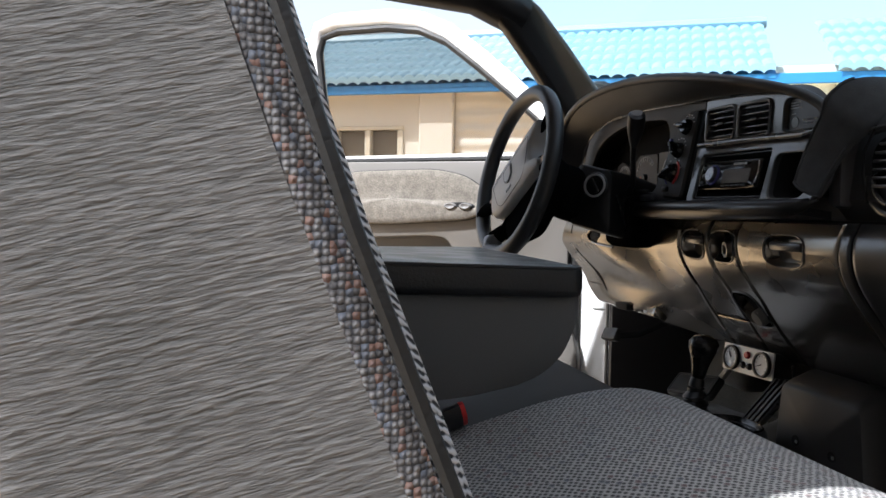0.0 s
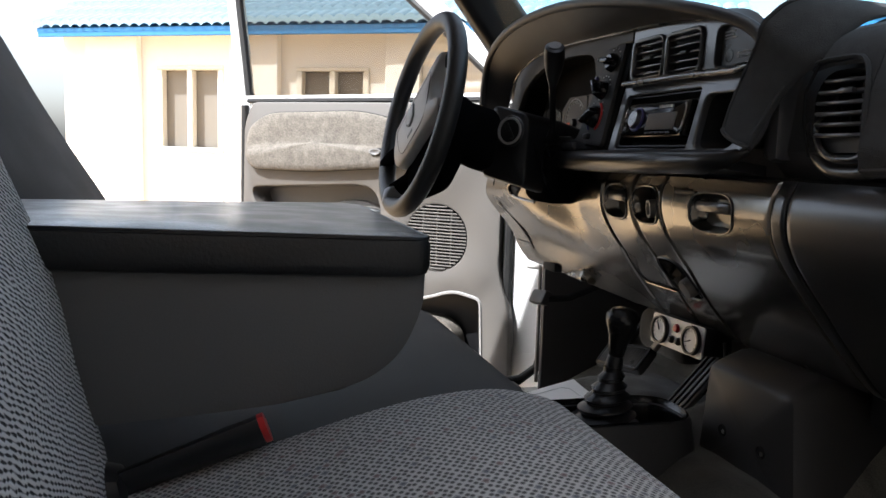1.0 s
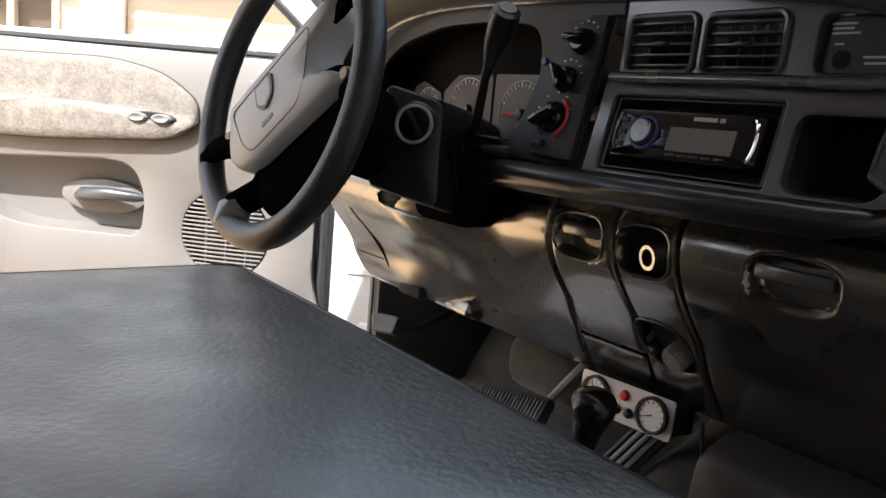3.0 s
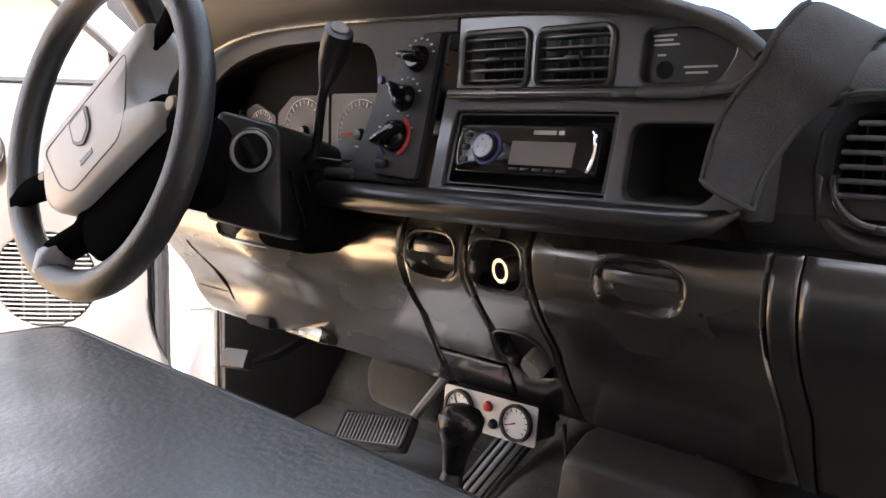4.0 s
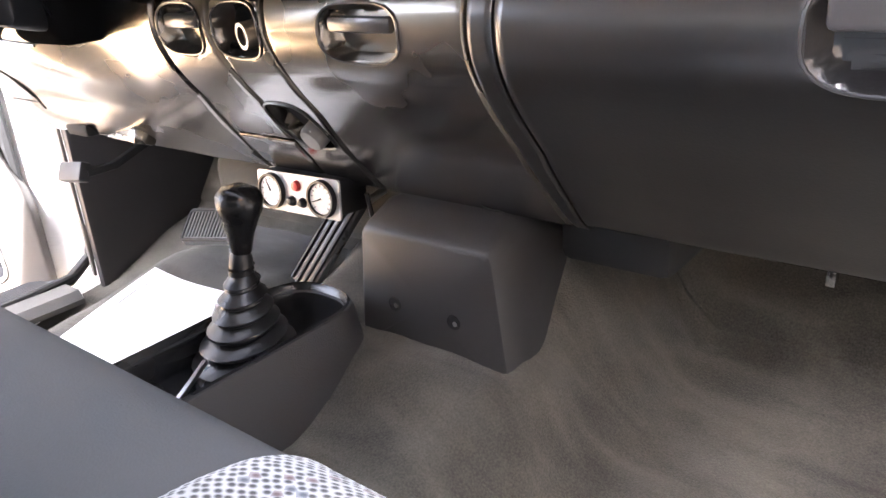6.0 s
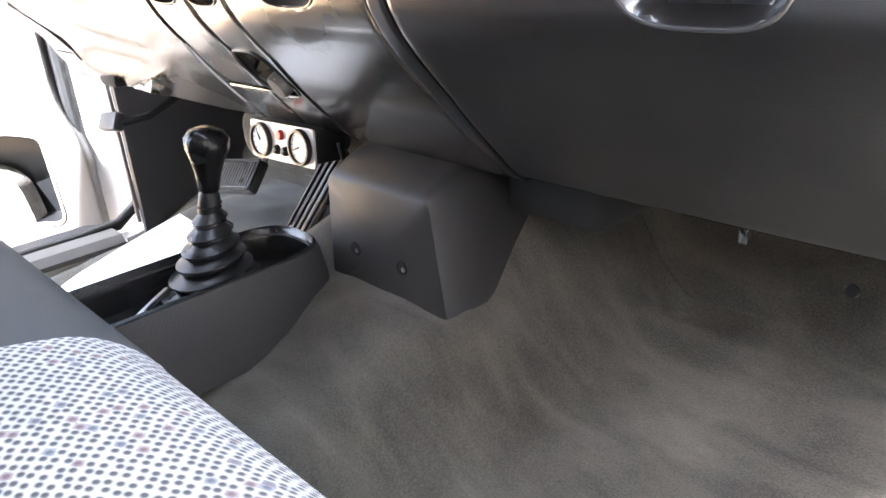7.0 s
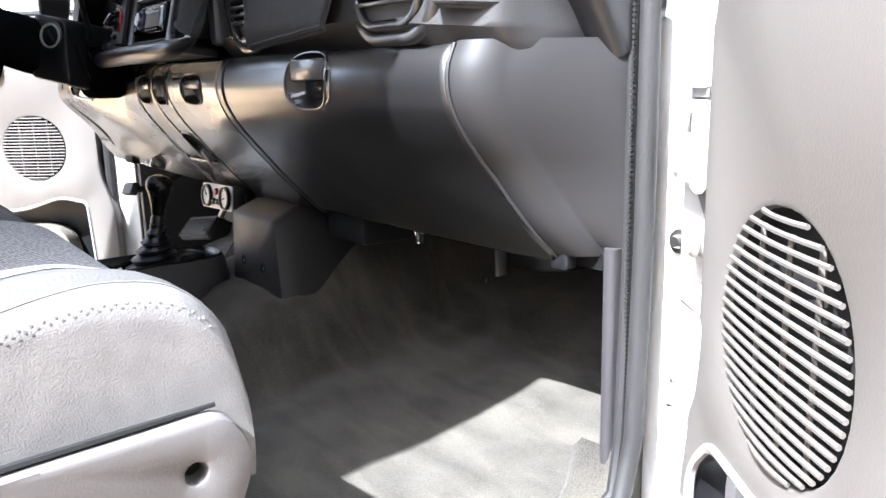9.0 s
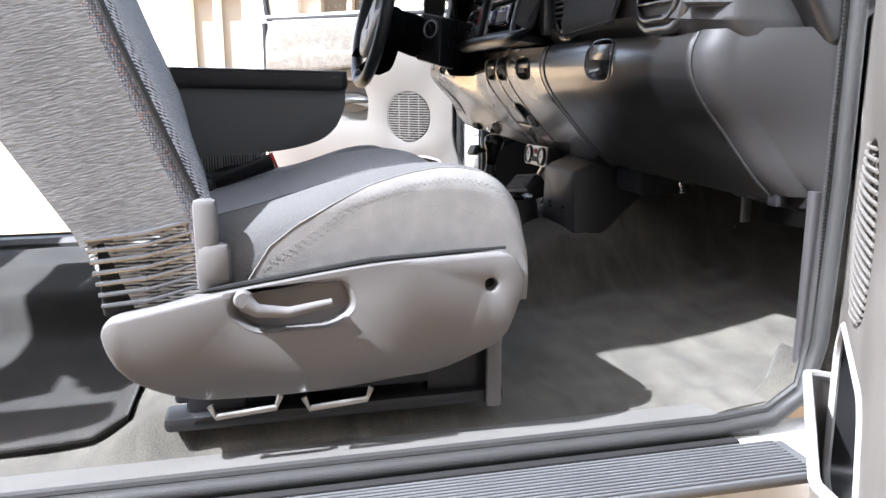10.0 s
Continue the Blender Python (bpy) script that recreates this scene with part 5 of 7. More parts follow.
def column():
    root = thing("steering_column", (-0.372, -0.1, 0.5), "black steering column shroud with ignition and shift lever", "steering column")
    B = lambda x, y, z: WHEEL @ Vector((x, y, z))
    part("shroud", loft([[B(u * kx - 0.012, v * ky + dy, z) for u, v in rrect(0.095, 0.11, 0.025, 5)] for kx, ky, dy, z in ((0.75, 0.8, 0, -0.055), (0.95, 0.95, -0.005, -0.075), (1.0, 1.0, -0.01, -0.13), (1.05, 1.0, -0.012, -0.20), (0.95, 0.95, -0.012, -0.28), (0.7, 0.8, -0.012, -0.34))]), HUBBLACK, root)
    face = axes((-0.310, -0.112, 0.565), (0.58, -0.8, 0.12), (0.81, 0.587, 0))
    block = rounded([(-0.044, 0.048), (0.034, 0.030), (0.040, -0.100), (-0.055, -0.080)], [0.012, 0.016, 0.014, 0.008], 4)
    part("lock_block", loft([[face @ Vector((u * k + du, v * k, w)) for u, v in block] for k, du, w in ((0.90, 0, 0.0), (0.97, 0, -0.002), (1.0, 0, -0.007), (1.04, 0.006, -0.05), (1.0, 0.02, -0.10), (0.8, 0.04, -0.16))]), BLACK, root, "flat-faced lock housing")
    part("column_jacket", rbox((0.118, 0.12, 0.105), (-0.338, 0.006, 0.491), 0.022, 4), HUBBLACK, root, "dark jacket where the column enters the dash")
    for k in range(2):
        part("jacket_rib", tube([(-0.289, -0.075 + 0.022 * k, 0.545), (-0.286, -0.066 + 0.022 * k, 0.515), (-0.288, -0.052 + 0.022 * k, 0.480), (-0.296, -0.040 + 0.022 * k, 0.455)], 0.0024, 6), GLOSSPLASTIC, root)
    lip = [(-0.404, 0.470), (-0.44, 0.474), (-0.474, 0.471), (-0.488, 0.460), (-0.482, 0.447), (-0.46, 0.440), (-0.43, 0.436), (-0.40, 0.434)]
    part("collar_lip", tube([(x, knee_y(x, z) - 0.003, z) for x, z in lip], [0.002, 0.003, 0.004, 0.0045, 0.004, 0.003, 0.003, 0.002], 8), DASH, root)
    # black sheet laid on the knee panel as the shade inside the collar's pocket
    part("collar_shade", loft([[(x * k - 0.44 * (1 - k), knee_y(x, z) - 0.0015 - 0.001 * (1 - k), z * k + 0.455 * (1 - k)) for x, z in lip] for k in (1.0, 0.5, 0.05)], caps=False), DEEP, root)
    ax = Vector((0.58, -0.80, 0.12))
    m = axes((-0.310, -0.112, 0.565), ax)
    part("ignition_housing", lathe([(0.028, -0.006), (0.028, 0.001), (0.026, 0.003), (0.024, 0.003)], m, 24), BLACK, root)
    part("ignition_ring", lathe([(0.0205, 0.002), (0.021, 0.006), (0.0238, 0.006), (0.025, 0.002), (0.025, -0.004)], m, 32), RING, root, "bright ring round the ignition lock")
    part("ignition_lock", lathe([(0, 0.003), (0.019, 0.003), (0.0195, -0.004)], m, 24), BLACK, root)
    part("key_bar", rbox((0.008, 0.034, 0.010), (0, 0, 0.006), 0.003, m=m @ Matrix.Rotation(radians(-5), 4, "Z")), BLACK, root)
    tip, base = Vector((-0.186, -0.087, 0.698)), Vector((-0.297, -0.043, 0.556))
    d = tip - base
    lever = part("shift_lever", tube([base, base + d * 0.12 + Vector((0.012, 0, -0.004)), base + d * 0.5, base + d * 0.66], [0.007, 0.006, 0.0055, 0.007], 10), BLACK, root)
    part("shift_knob", tube([base + d * f for f in (0.60, 0.68, 0.78, 0.9, 0.985, 1.0)], [0.007, 0.011, 0.015, 0.017, 0.016, 0.011], 14), BLACK, lever, "smooth black shift knob")
    part("knob_cap", lathe([(0, 0.001), (0.010, 0.001), (0.011, 0)], axes(tip + d.normalized() * 0.001, d), 16), DIALGREY, lever)
    part("stalk", tube([(-0.43, -0.13, 0.585), (-0.50, -0.15, 0.60), (-0.56, -0.16, 0.612)], [0.008, 0.009, 0.011], 10), BLACK, root)


column()

# ---- floor controls ----
def floor_console():
    cx, cy, yaw = -0.060, -0.012, 0.0
    root = thing("transfer_case_lever", (cx, cy, 0.05), "black transfer case lever with ribbed boot in a floor console", "gear lever")
    rot = Matrix.Translation((cx, cy, 0)) @ Matrix.Rotation(yaw, 4, "Z")
    Q = lambda u, v, z: rot @ Vector((u, v, z))
    outline = rounded([(-0.066, -0.24), (0.066, -0.24), (0.066, 0.118), (-0.066, 0.118)], [0.02, 0.02, 0.12, 0.12], 9)
    part("housing", loft([[Q(u * k, v * k, z) for u, v in outline] for k, z in ((1.10, 0.02), (1.05, 0.09), (1.0, 0.122), (0.97, 0.131), (0.92, 0.133), (0.88, 0.126), (0.85, 0.085), (0.5, 0.080), (0.05, 0.080))]), CONSOLE, root)
    part("well", loft([[Q(u * k, v * k, z) for u, v in outline] for k, z in ((0.955, 0.1335), (0.93, 0.1360), (0.90, 0.1335), (0.865, 0.118), (0.82, 0.092), (0.05, 0.088))], caps=False), GLOSSY, root, "glossy black inner well")
    foot, neck = Vector((-0.078, -0.036, 0.092)), Vector((-0.078, -0.010, 0.200))
    rings = []
    for k in range(49):
        f = k / 48
        c = foot.lerp(neck, f)
        bulge = 1.0 + (0.20 * math.cos(2 * math.pi * 7 * f) ** 3) * (1 - 0.3 * f)
        a, b = (0.040 * (1 - f) ** 1.1 + 0.0135) * bulge, (0.046 * (1 - f) ** 1.1 + 0.0135) * bulge
        rings.append([c + Vector((u + 0.012 * (1 - f), v, 0.10 * v)) for u, v in oval(a, b, 24)])
    part("boot", loft(rings), BOOT, root, "ribbed black rubber boot")
    k0, k1 = neck, Vector((-0.072, 0.002, 0.294))
    part("shaft", tube([neck - Vector((0, 0, 0.01)), neck + (k1 - k0) * 0.3], 0.009, 12), BLACK, root)
    part("collar", tube([k0 + (k1 - k0) * f for f in (0.0, 0.12, 0.2)], [0.014, 0.013, 0.010], 14), BLACK, root)
    part("knob", tube([k0 + (k1 - k0) * f for f in (0.16, 0.2, 0.4, 0.58, 0.72, 0.85, 0.95, 1.0)], [0.010, 0.0125, 0.015, 0.020, 0.0255, 0.0265, 0.020, 0.008], 20), GLOSSY, root, "pear-shaped glossy black knob")
    part("boot_tie", tube([Q(0.03, -0.15, 0.105), Q(0.02, -0.11, 0.12), Q(0.005, -0.08, 0.125)], 0.004, 6), STEEL, root)


CONSOLE = surface("console_vinyl", (0.033, 0.0315, 0.032), 0.5, var=0.15, scale=6, grain=500, bump=0.2)
BOOT = surface("boot_rubber", (0.010, 0.010, 0.0105), 0.30, var=0.15, scale=14, grain=300, bump=0.05)
GLOSSY = surface("glossy_plastic", (0.010, 0.010, 0.011), 0.22, var=0.15, scale=12, grain=400, bump=0.03)
floor_console()


def tunnel_cover():
    root = thing("tunnel_cover", (0.08, 0.2, 0.08), "dark grey plastic cover over the tunnel with two screw holes", "plastic cover")

    def ring(x0, x1, z0, z1, y, dx=0.0, r=0.02):
        out = rounded([(x0 - 0.018, z0), (x1 + 0.018, z0), (x1, z1), (x0, z1)], [0.006, 0.006, r, r], 5)
        return [(u, y, v) for u, v in out]
    part("shell", loft([ring(-0.008, 0.167, 0.06, 0.211, 0.1165, r=0.012), ring(-0.012, 0.172, 0.06, 0.218, 0.119, r=0.014), ring(-0.014, 0.174, 0.06, 0.224, 0.128, r=0.016), ring(-0.016, 0.175, 0.06, 0.240, 0.168, r=0.020), ring(-0.016, 0.172, 0.06, 0.242, 0.195, r=0.03), ring(-0.015, 0.168, 0.05, 0.238, 0.225, r=0.04), ring(-0.012, 0.163, 0.05, 0.226, 0.26, r=0.05), ring(-0.006, 0.157, 0.05, 0.205, 0.30, r=0.06)]), COVER, root)
    for x, z in ((0.031, 0.126), (0.119, 0.125)):
        h = part("screw_hole", lathe([(0, 0.0004), (0.0072, 0.0004), (0.0076, 0.0014), (0.0084, 0.0016), (0.0094, 0)], axes((x, 0.1165, z), (0, -1, 0)), 18), DEEP, root)
        part("screw", lathe([(0, 0.001), (0.003, 0.0005), (0.0034, -0.001)], axes((x + 0.002, 0.1158, z - 0.0015), (0, -1, 0)), 10), STEEL, h)


COVER = surface("cover_plastic", (0.036, 0.0345, 0.0345), 0.48, var=0.12, scale=8, grain=480, bump=0.12)
tunnel_cover()


def gauge_panel():
    root = thing("gauge_panel", (-0.145, 0.14, 0.2), "silver two-dial gauge plate with a red button under the dash", "gauge panel")
    m = axes((-0.145, 0.140, 0.229), (0.02, -1.0, 0.10), (1, 0, 0.0))
    m = m @ Matrix.Rotation(radians(1.5), 4, "Z")
    part("plate", loft([[m @ Vector((u, v, z)) for u, v in rrect(0.152, 0.052, 0.004, 3)] for z in (-0.002, 0.001)]), SILVER, root)
    part("bracket", rbox((0.145, 0.046, 0.05), (0, 0.002, -0.028), 0.003, m=m), BLACK, root)
    for s in (-1, 1):
        c = m @ Matrix.Translation((s * 0.047, 0.0, 0.001))
        d = part("dial_case", lathe([(0.0195, 0.002), (0.0205, 0.007), (0.0235, 0.007), (0.0245, 0.0)], c, 28), BLACK, root)
        # whitened faces carry the glare of the dial glass in their colour
        part("dial_face", lathe([(0, 0.0035), (0.020, 0.0035), (0.020, 0)], c, 24), GLAREWHITE if s < 0 else GLAREPALE, d, "dial face whitened with painted glass glare")
        a = radians(200 if s > 0 else 120)
        part("pointer", tube([c @ Vector((0, 0, 0.0045)), c @ Vector((0.015 * math.cos(a), 0.015 * math.sin(a), 0.0045))], [0.0012, 0.0005], 6), BLACK, d)
        b = bmesh.new()
        for q in range(11):
            a = radians(-45 + 27 * q)
            rbox((0.0035, 0.0010, 0.0004), (0, 0, 0), 0, m=c @ Matrix.Translation((0.0165 * math.cos(a), 0.0165 * math.sin(a), 0.0038)) @ Matrix.Rotation(a, 4, "Z"), bm=b)
        part("ticks", b, BLACK, d)
    part("red_button", lathe([(0, 0.006), (0.006, 0.005), (0.0075, 0.0)], m @ Matrix.Translation((0, 0.011, 0.001)), 18), RED, root, "red push button")
    for s in (-1, 1):
        part("switch", lathe([(0, 0.008), (0.004, 0.007), (0.0065, 0.003), (0.007, 0.0)], m @ Matrix.Translation((s * 0.010, -0.010, 0.001)), 14), BLACK, root)


GLAREPALE = surface("dial_glare_pale", (0.82, 0.81, 0.80), 0.3, var=0.05, bump=0.0)
gauge_panel()


PEDAL = surface("worn_pedal_rubber", (0.065, 0.064, 0.062), 0.32, var=0.3, scale=20, grain=300, bump=0.1, spec=0.7)


def pedals():
    root = thing("brake_pedal", (-0.418, 0.2, 0.0), "ribbed rubber brake pedal on a bare steel arm", "pedal")
    m = axes((-0.418, 0.196, 0.114), (0, -1, 1.0), (1, 0.2, 0.08))
    part("pad", rbox((0.148, 0.062, 0.020), (0, 0, 0), 0.008, m=m), PEDAL, root)
    for k in range(17):
        part("rib", rbox((0.0045, 0.046, 0.004), (-0.060 + 0.0075 * k, 0, 0.0105), 0.001, 1, m=m), PEDAL, root)
    part("pad_rim", tube([m @ Vector((u, v, 0.0095)) for u, v in rrect(0.138, 0.054, 0.006, 3)], 0.003, 6, closed=True), RUBBER, root)
    part("arm", tube([(-0.372, 0.220, 0.128), (-0.335, 0.235, 0.185), (-0.295, 0.26, 0.25), (-0.27, 0.30, 0.33)], 0.008, 8), STEEL, root)
    acc = thing("accelerator_pedal", (-0.23, 0.22, 0.03), "long ribbed black accelerator pedal", "pedal")
    m = axes((-0.183, 0.212, 0.128), (0.0, -1, 0.40), (1, 0, -0.58))
    part("pad", rbox((0.052, 0.168, 0.014), (0, 0, 0), 0.006, m=m), PEDAL, acc)
    for k in range(4):
        part("rib", rbox((0.005, 0.158, 0.005), (-0.018 + 0.012 * k, 0, 0.008), 0.001, 1, m=m), RUBBER, acc)
    part("arm", tube([m @ Vector((0, 0.05, -0.01)), m @ Vector((0.0, 0.10, -0.05))], 0.006, 8), STEEL, acc)
    pb = thing("parking_brake_pedal", (-0.68, 0.15, 0.1), "small grey parking brake pedal on a black arm", "pedal")
    m = axes((-0.675, 0.108, 0.196), (0, -1, 0.5), (1, 0, 0.15))
    part("pad", rbox((0.070, 0.034, 0.022), (0, 0, 0), 0.006, m=m), COVER, pb)
    part("arm", tube([m @ Vector((0.03, 0, -0.006)), (-0.635, 0.16, 0.20), (-0.61, 0.30, 0.26)], 0.008, 8), DEEP, pb)

    pad = thing("footwell_pad", (-0.46, 0.33, 0.05), "rounded carpet-covered pad behind the brake pedal", "carpet pad")
    part("pad", rbox((0.19, 0.14, 0.10), (-0.465, 0.36, 0.150), 0.035, 4), CARPET, pad)


pedals()


def under_dash():
    root = thing("under_dash_bracket", (0.62, 0.25, 0.12), "bare steel brackets hanging below the dash", "bracket")
    part("strap", rbox((0.005, 0.02, 0.085), (0.602, 0.285, 0.215), 0.001), STEEL, root)
    part("clip", rbox((0.009, 0.012, 0.022), (0.476, 0.225, 0.222), 0.002), CHROME, root)
    part("clip", rbox((0.024, 0.02, 0.022), (0.835, 0.18, 0.255), 0.003), BLACK, root)
    part("clip", lathe([(0, 0.004), (0.006, 0.003), (0.007, 0)], axes((0.545, 0.30, 0.155), (0, -1, 0)), 12), BLACK, root)
    part("duct", rbox((0.34, 0.14, 0.06), (0.62, 0.40, 0.23), 0.02), BLACK, root)
    part("blower", cyl(0.09, 0.09, 0.10, Matrix.Translation((0.52, 0.48, 0.20)), 24, bev=0.01), BLACK, root)
    part("crossbar", tube([(-0.7, 0.30, 0.26), (0.7, 0.32, 0.25)], 0.018, 8), BLACK, root)
    part("hose_box", rbox((0.13, 0.12, 0.06), (0.265, 0.27, 0.213), 0.012), DEEP, root)
    part("rod", tube([(0.264, 0.215, 0.220), (0.284, 0.220, 0.202)], 0.0016, 6), STEEL, root, "bare steel rod end")
    part("wire", tube([(-0.04, 0.16, 0.24), (-0.035, 0.165, 0.18), (-0.06, 0.22, 0.10)], 0.003, 6), BLACK, root)


under_dash()


# ---- seats ----
LEVERGREY = surface("lever_grey", (0.040, 0.044, 0.047), 0.35, var=0.1, scale=10, grain=400, bump=0.05)


def seat(cx, s, label, dy=0.0, deep=0.487):
    """A bucket seat half; s is +1 where its outer side faces +x."""
    root = thing("seat", (cx, -0.5, -0.05), label, "seat", group="front seats")
    X = lambda u: cx + s * u            # u from -0.28 (inner) to 0.295 (outer)

    def top(u, v):
        """Cushion height; v is the way from back (0) to front (1)."""
        z = 0.230 + 0.070 * smooth(0.0, 0.75, v) - 0.022 * smooth(0.75, 1.0, v)
        z += 0.027 * smooth(0.05, 0.26, u)
        return z

    def cushion(f0, f1, n, u0=-0.285, u1=0.287, lift=0.0):
        loops = []
        for k in range(n + 1):
            f = f0 + (f1 - f0) * k / n
            y = -0.72 + deep * f
            end = max(0.0, (y + 0.787 - deep) / 0.067)
            drop = 0.085 * (1 - math.sqrt(max(0.0, 1 - min(1, end) ** 2)))
            loop = []
            bottom = 0.135 + 0.02 * end * 0.5
            w = 15
            rows = []
            for q in range(w + 1):
                u = u0 + (u1 - u0) * q / w
                side = min(u - u0, u1 - u)
                rnd = 0.035 - math.sqrt(max(0.0, 0.035 ** 2 - max(0.0, 0.035 - side) ** 2)) if side < 0.035 else 0
                rows.append((X(u), y, top(u, f) - drop - rnd + lift))
            loop += rows
            loop += [(X(u1 + 0.004), y, 0.5 * (rows[-1][2] + bottom)), (X(u1 - 0.005), y, bottom)]
            loop += [(X(u0 + 0.005), y, bottom), (X(u0 - 0.002), y, 0.5 * (rows[0][2] + bottom))]
            loops.append(loop)
        return loft(loops)
    cu = part("cushion", cushion(0.0, 0.87, 22, u1=0.283), VELOUR, root, "dark grey velour seat cushion", angle=60)
    part("cushion_nose", cushion(0.84, 1.0, 14, lift=0.0008), VELOUR, cu, "light velour front edge", angle=60)

    def wrap(a, b):
        """The light side panel: it climbs from the shield and rolls over the outer edge."""
        f = 0.19 + 0.81 * a
        y = -0.72 + deep * f
        end = max(0.0, (y + 0.787 - deep) / 0.067)
        drop = 0.085 * (1 - math.sqrt(max(0.0, 1 - min(1, end) ** 2)))
        zt = top(0.26, f) - drop
        q = b * lerp_table([(0.0, 0.05), (0.05, 0.50), (0.12, 0.85), (0.30, 1.15), (0.45, 1.40), (0.81, 1.68), (1.0, 1.75)], a)
        if q < 1:
            return (X(0.2855 + 0.007 * math.sin(math.pi * (0.15 + 0.6 * q))), y, 0.137 + (zt - 0.034 - 0.137) * q)
        if q < 2:
            w = 0.5 * math.pi * (q - 1)
            return (X(0.2905 - 0.036 * (1 - math.cos(w))), y, zt - 0.034 + 0.037 * math.sin(w))
        return (X(0.2545 - 0.05 * (q - 2)), y, top(0.2545 - 0.05 * (q - 2), f) - drop + 0.003)
    part("cushion_bolster", sheet(wrap, 40, 30, (-s * 0.004, 0, -0.002)), BOLSTER, cu, "light velour side bolster", angle=60)
    part("bolster_seam", tube([wrap(k / 40, 1) for k in range(41)], 0.0010, 6), BOLSTER, cu)

    insert_edge = lambda f: 0.190 - 0.105 * smooth(0.60, 0.96, f)

    def insert(a, b):
        """The cloth centre, wrapped down over the inner side."""
        f = 0.02 + 0.95 * b
        y = -0.72 + deep * f
        end = max(0.0, (y + 0.787 - deep) / 0.067)
        drop = 0.085 * (1 - math.sqrt(max(0.0, 1 - min(1, end) ** 2)))
        zt = top(-0.25, f) - drop
        if a < 0.10:
            return (X(-0.2885), y + 0.002 * end, zt - 0.035 - 0.05 * (1 - a / 0.10))
        if a < 0.22:
            w = 0.5 * math.pi * (a - 0.10) / 0.12
            return (X(-0.253 - 0.0355 * math.cos(w)), y + 0.002 * end, zt - 0.035 + 0.038 * math.sin(w))
        a = (a - 0.22) / 0.78
        u = -0.253 + (0.253 + insert_edge(f)) * a
        puff = 0.0010 + 0.0020 * min(1, 12 * min(1 - a, b, 1 - b))
        return (X(u), y + puff * min(1, end), top(u, f) - drop + puff)
    part("cushion_insert", sheet(insert, 40, 60), CLOTH, cu, "grey knotted cloth centre")
    dots = bmesh.new()
    for rw in range(3):
        for k in range(40):
            a = 0.10 + 0.84 * (k + 0.5 * (rw % 2)) / 40
            if rw == 2 and a > 0.62:
                continue
            p, q = Vector(wrap(a, 0.80 - 0.035 * rw)), Vector(wrap(a, 0.77 - 0.035 * rw))
            out = Vector((s * (p.z - q.z), 0, -s * (p.x - q.x))).normalized()
            cyl(0.0012, 0.0012, 0.0010, axes(p + out * 0.0001, out, (p - q)), 6, bm=dots)
    part("stitching", dots, STITCH, cu, "rows of small grey stitch holes")

    # backrest, leaning back
    spine = [(0.16, -0.665, -0.775), (0.27, -0.682, -0.812), (0.40, -0.733, -0.888), (0.50, -0.772, -0.905), (0.60, -0.806, -0.918), (0.72, -0.842, -0.935), (0.80, -0.870, -0.95), (0.845, -0.895, -0.945)]
    if s < 0:
        spine = [(z, a - 0.22 * (z - 0.38), b - 0.22 * (z - 0.38)) for z, a, b in spine]

    def back(u, f, front):
        k = f * (len(spine) - 1)
        i = min(int(k), len(spine) - 2)
        t = k - i
        z = spine[i][0] + (spine[i + 1][0] - spine[i][0]) * t
        c = 1 if front else 2
        return z, spine[i][c] + (spine[i + 1][c] - spine[i][c]) * t
    def wing(u, z):
        """The bolster's bulge beyond the middle of the back."""
        return 0.034 * smooth(0.10, 0.26, u) + (0.020 * smooth(0.28, 0.42, z) - 0.010) * smooth(0.0, 0.26, -u)
    loops = []
    for k in range(25):
        f = k / 24
        z, yf = back(0, f, True)
        _, yb = back(0, f, False)
        wide = 0.287 - 0.035 * smooth(0.85, 1.0, f) - 0.02 * smooth(0.4, 1, f)
        out = rrect(2 * wide, yf - yb, 0.036, 5)
        loops.append([(X(u), (yf + yb) / 2 + v + wing(u, z) * (v > 0), z + 0.22 * v) for u, v in out])
    bk = part("backrest", loft(loops), KNIT if s > 0 else SHADECLOTH, root, "dark grey ribbed knit backrest", angle=60)

    def flank(a, b):
        f = 0.12 + 0.82 * b
        z, yf = back(0, f, True)
        _, yb = back(0, f, False)
        y = yb + 0.002 + (yf + 0.000 - yb) * a
        return (X(0.2885 - 0.020 * smooth(0.4, 1, f) - 0.035 * smooth(0.85, 1.0, f) - 0.006 * smooth(0.12, 0.0, a)), y, z + 0.22 * (y - 0.5 * (yf + yb)))
    part("backrest_side", sheet(flank, 24, 50, (-s * 0.012, 0, 0)), SEATSIDE if s > 0 else SHADECLOTH, bk, "plain grey cloth side of the backrest", angle=60)

    def strip(a, b):
        f = 0.10 + 0.85 * b
        z, yf = back(0.28, f, True)
        y = yf + 0.022 - 0.024 * a
        return (X(0.2895 - 0.004 * abs(2 * a - 1) - 0.02 * smooth(0.4, 1, f)), y, z + 0.10 * (0.03 - 0.026 * a))
    part("speckled_strip", sheet(strip, 6, 50, (-s * 0.01, 0, 0)), SPECKLE, bk, "speckled woven border strip")
    part("bolster_piping", tube([(X(0.286 - 0.02 * smooth(0.4, 1, f)), back(0, f, True)[1] + 0.025, back(0, f, True)[0] + 0.008) for f in [0.08 + 0.87 * k / 40 for k in range(41)]], 0.004, 6), RUBBER, bk)
    part("headrest", loft([[(X(u * k), -0.925 + v * k2 , 0.84 + z) for u, v in rrect(0.26, 0.09, 0.04, 5)] for k, k2, z in ((0.85, 0.8, 0.02), (1, 1, 0.05), (1, 1, 0.12), (0.92, 0.85, 0.16), (0.6, 0.4, 0.175))]), SEATSIDE, bk, angle=60)

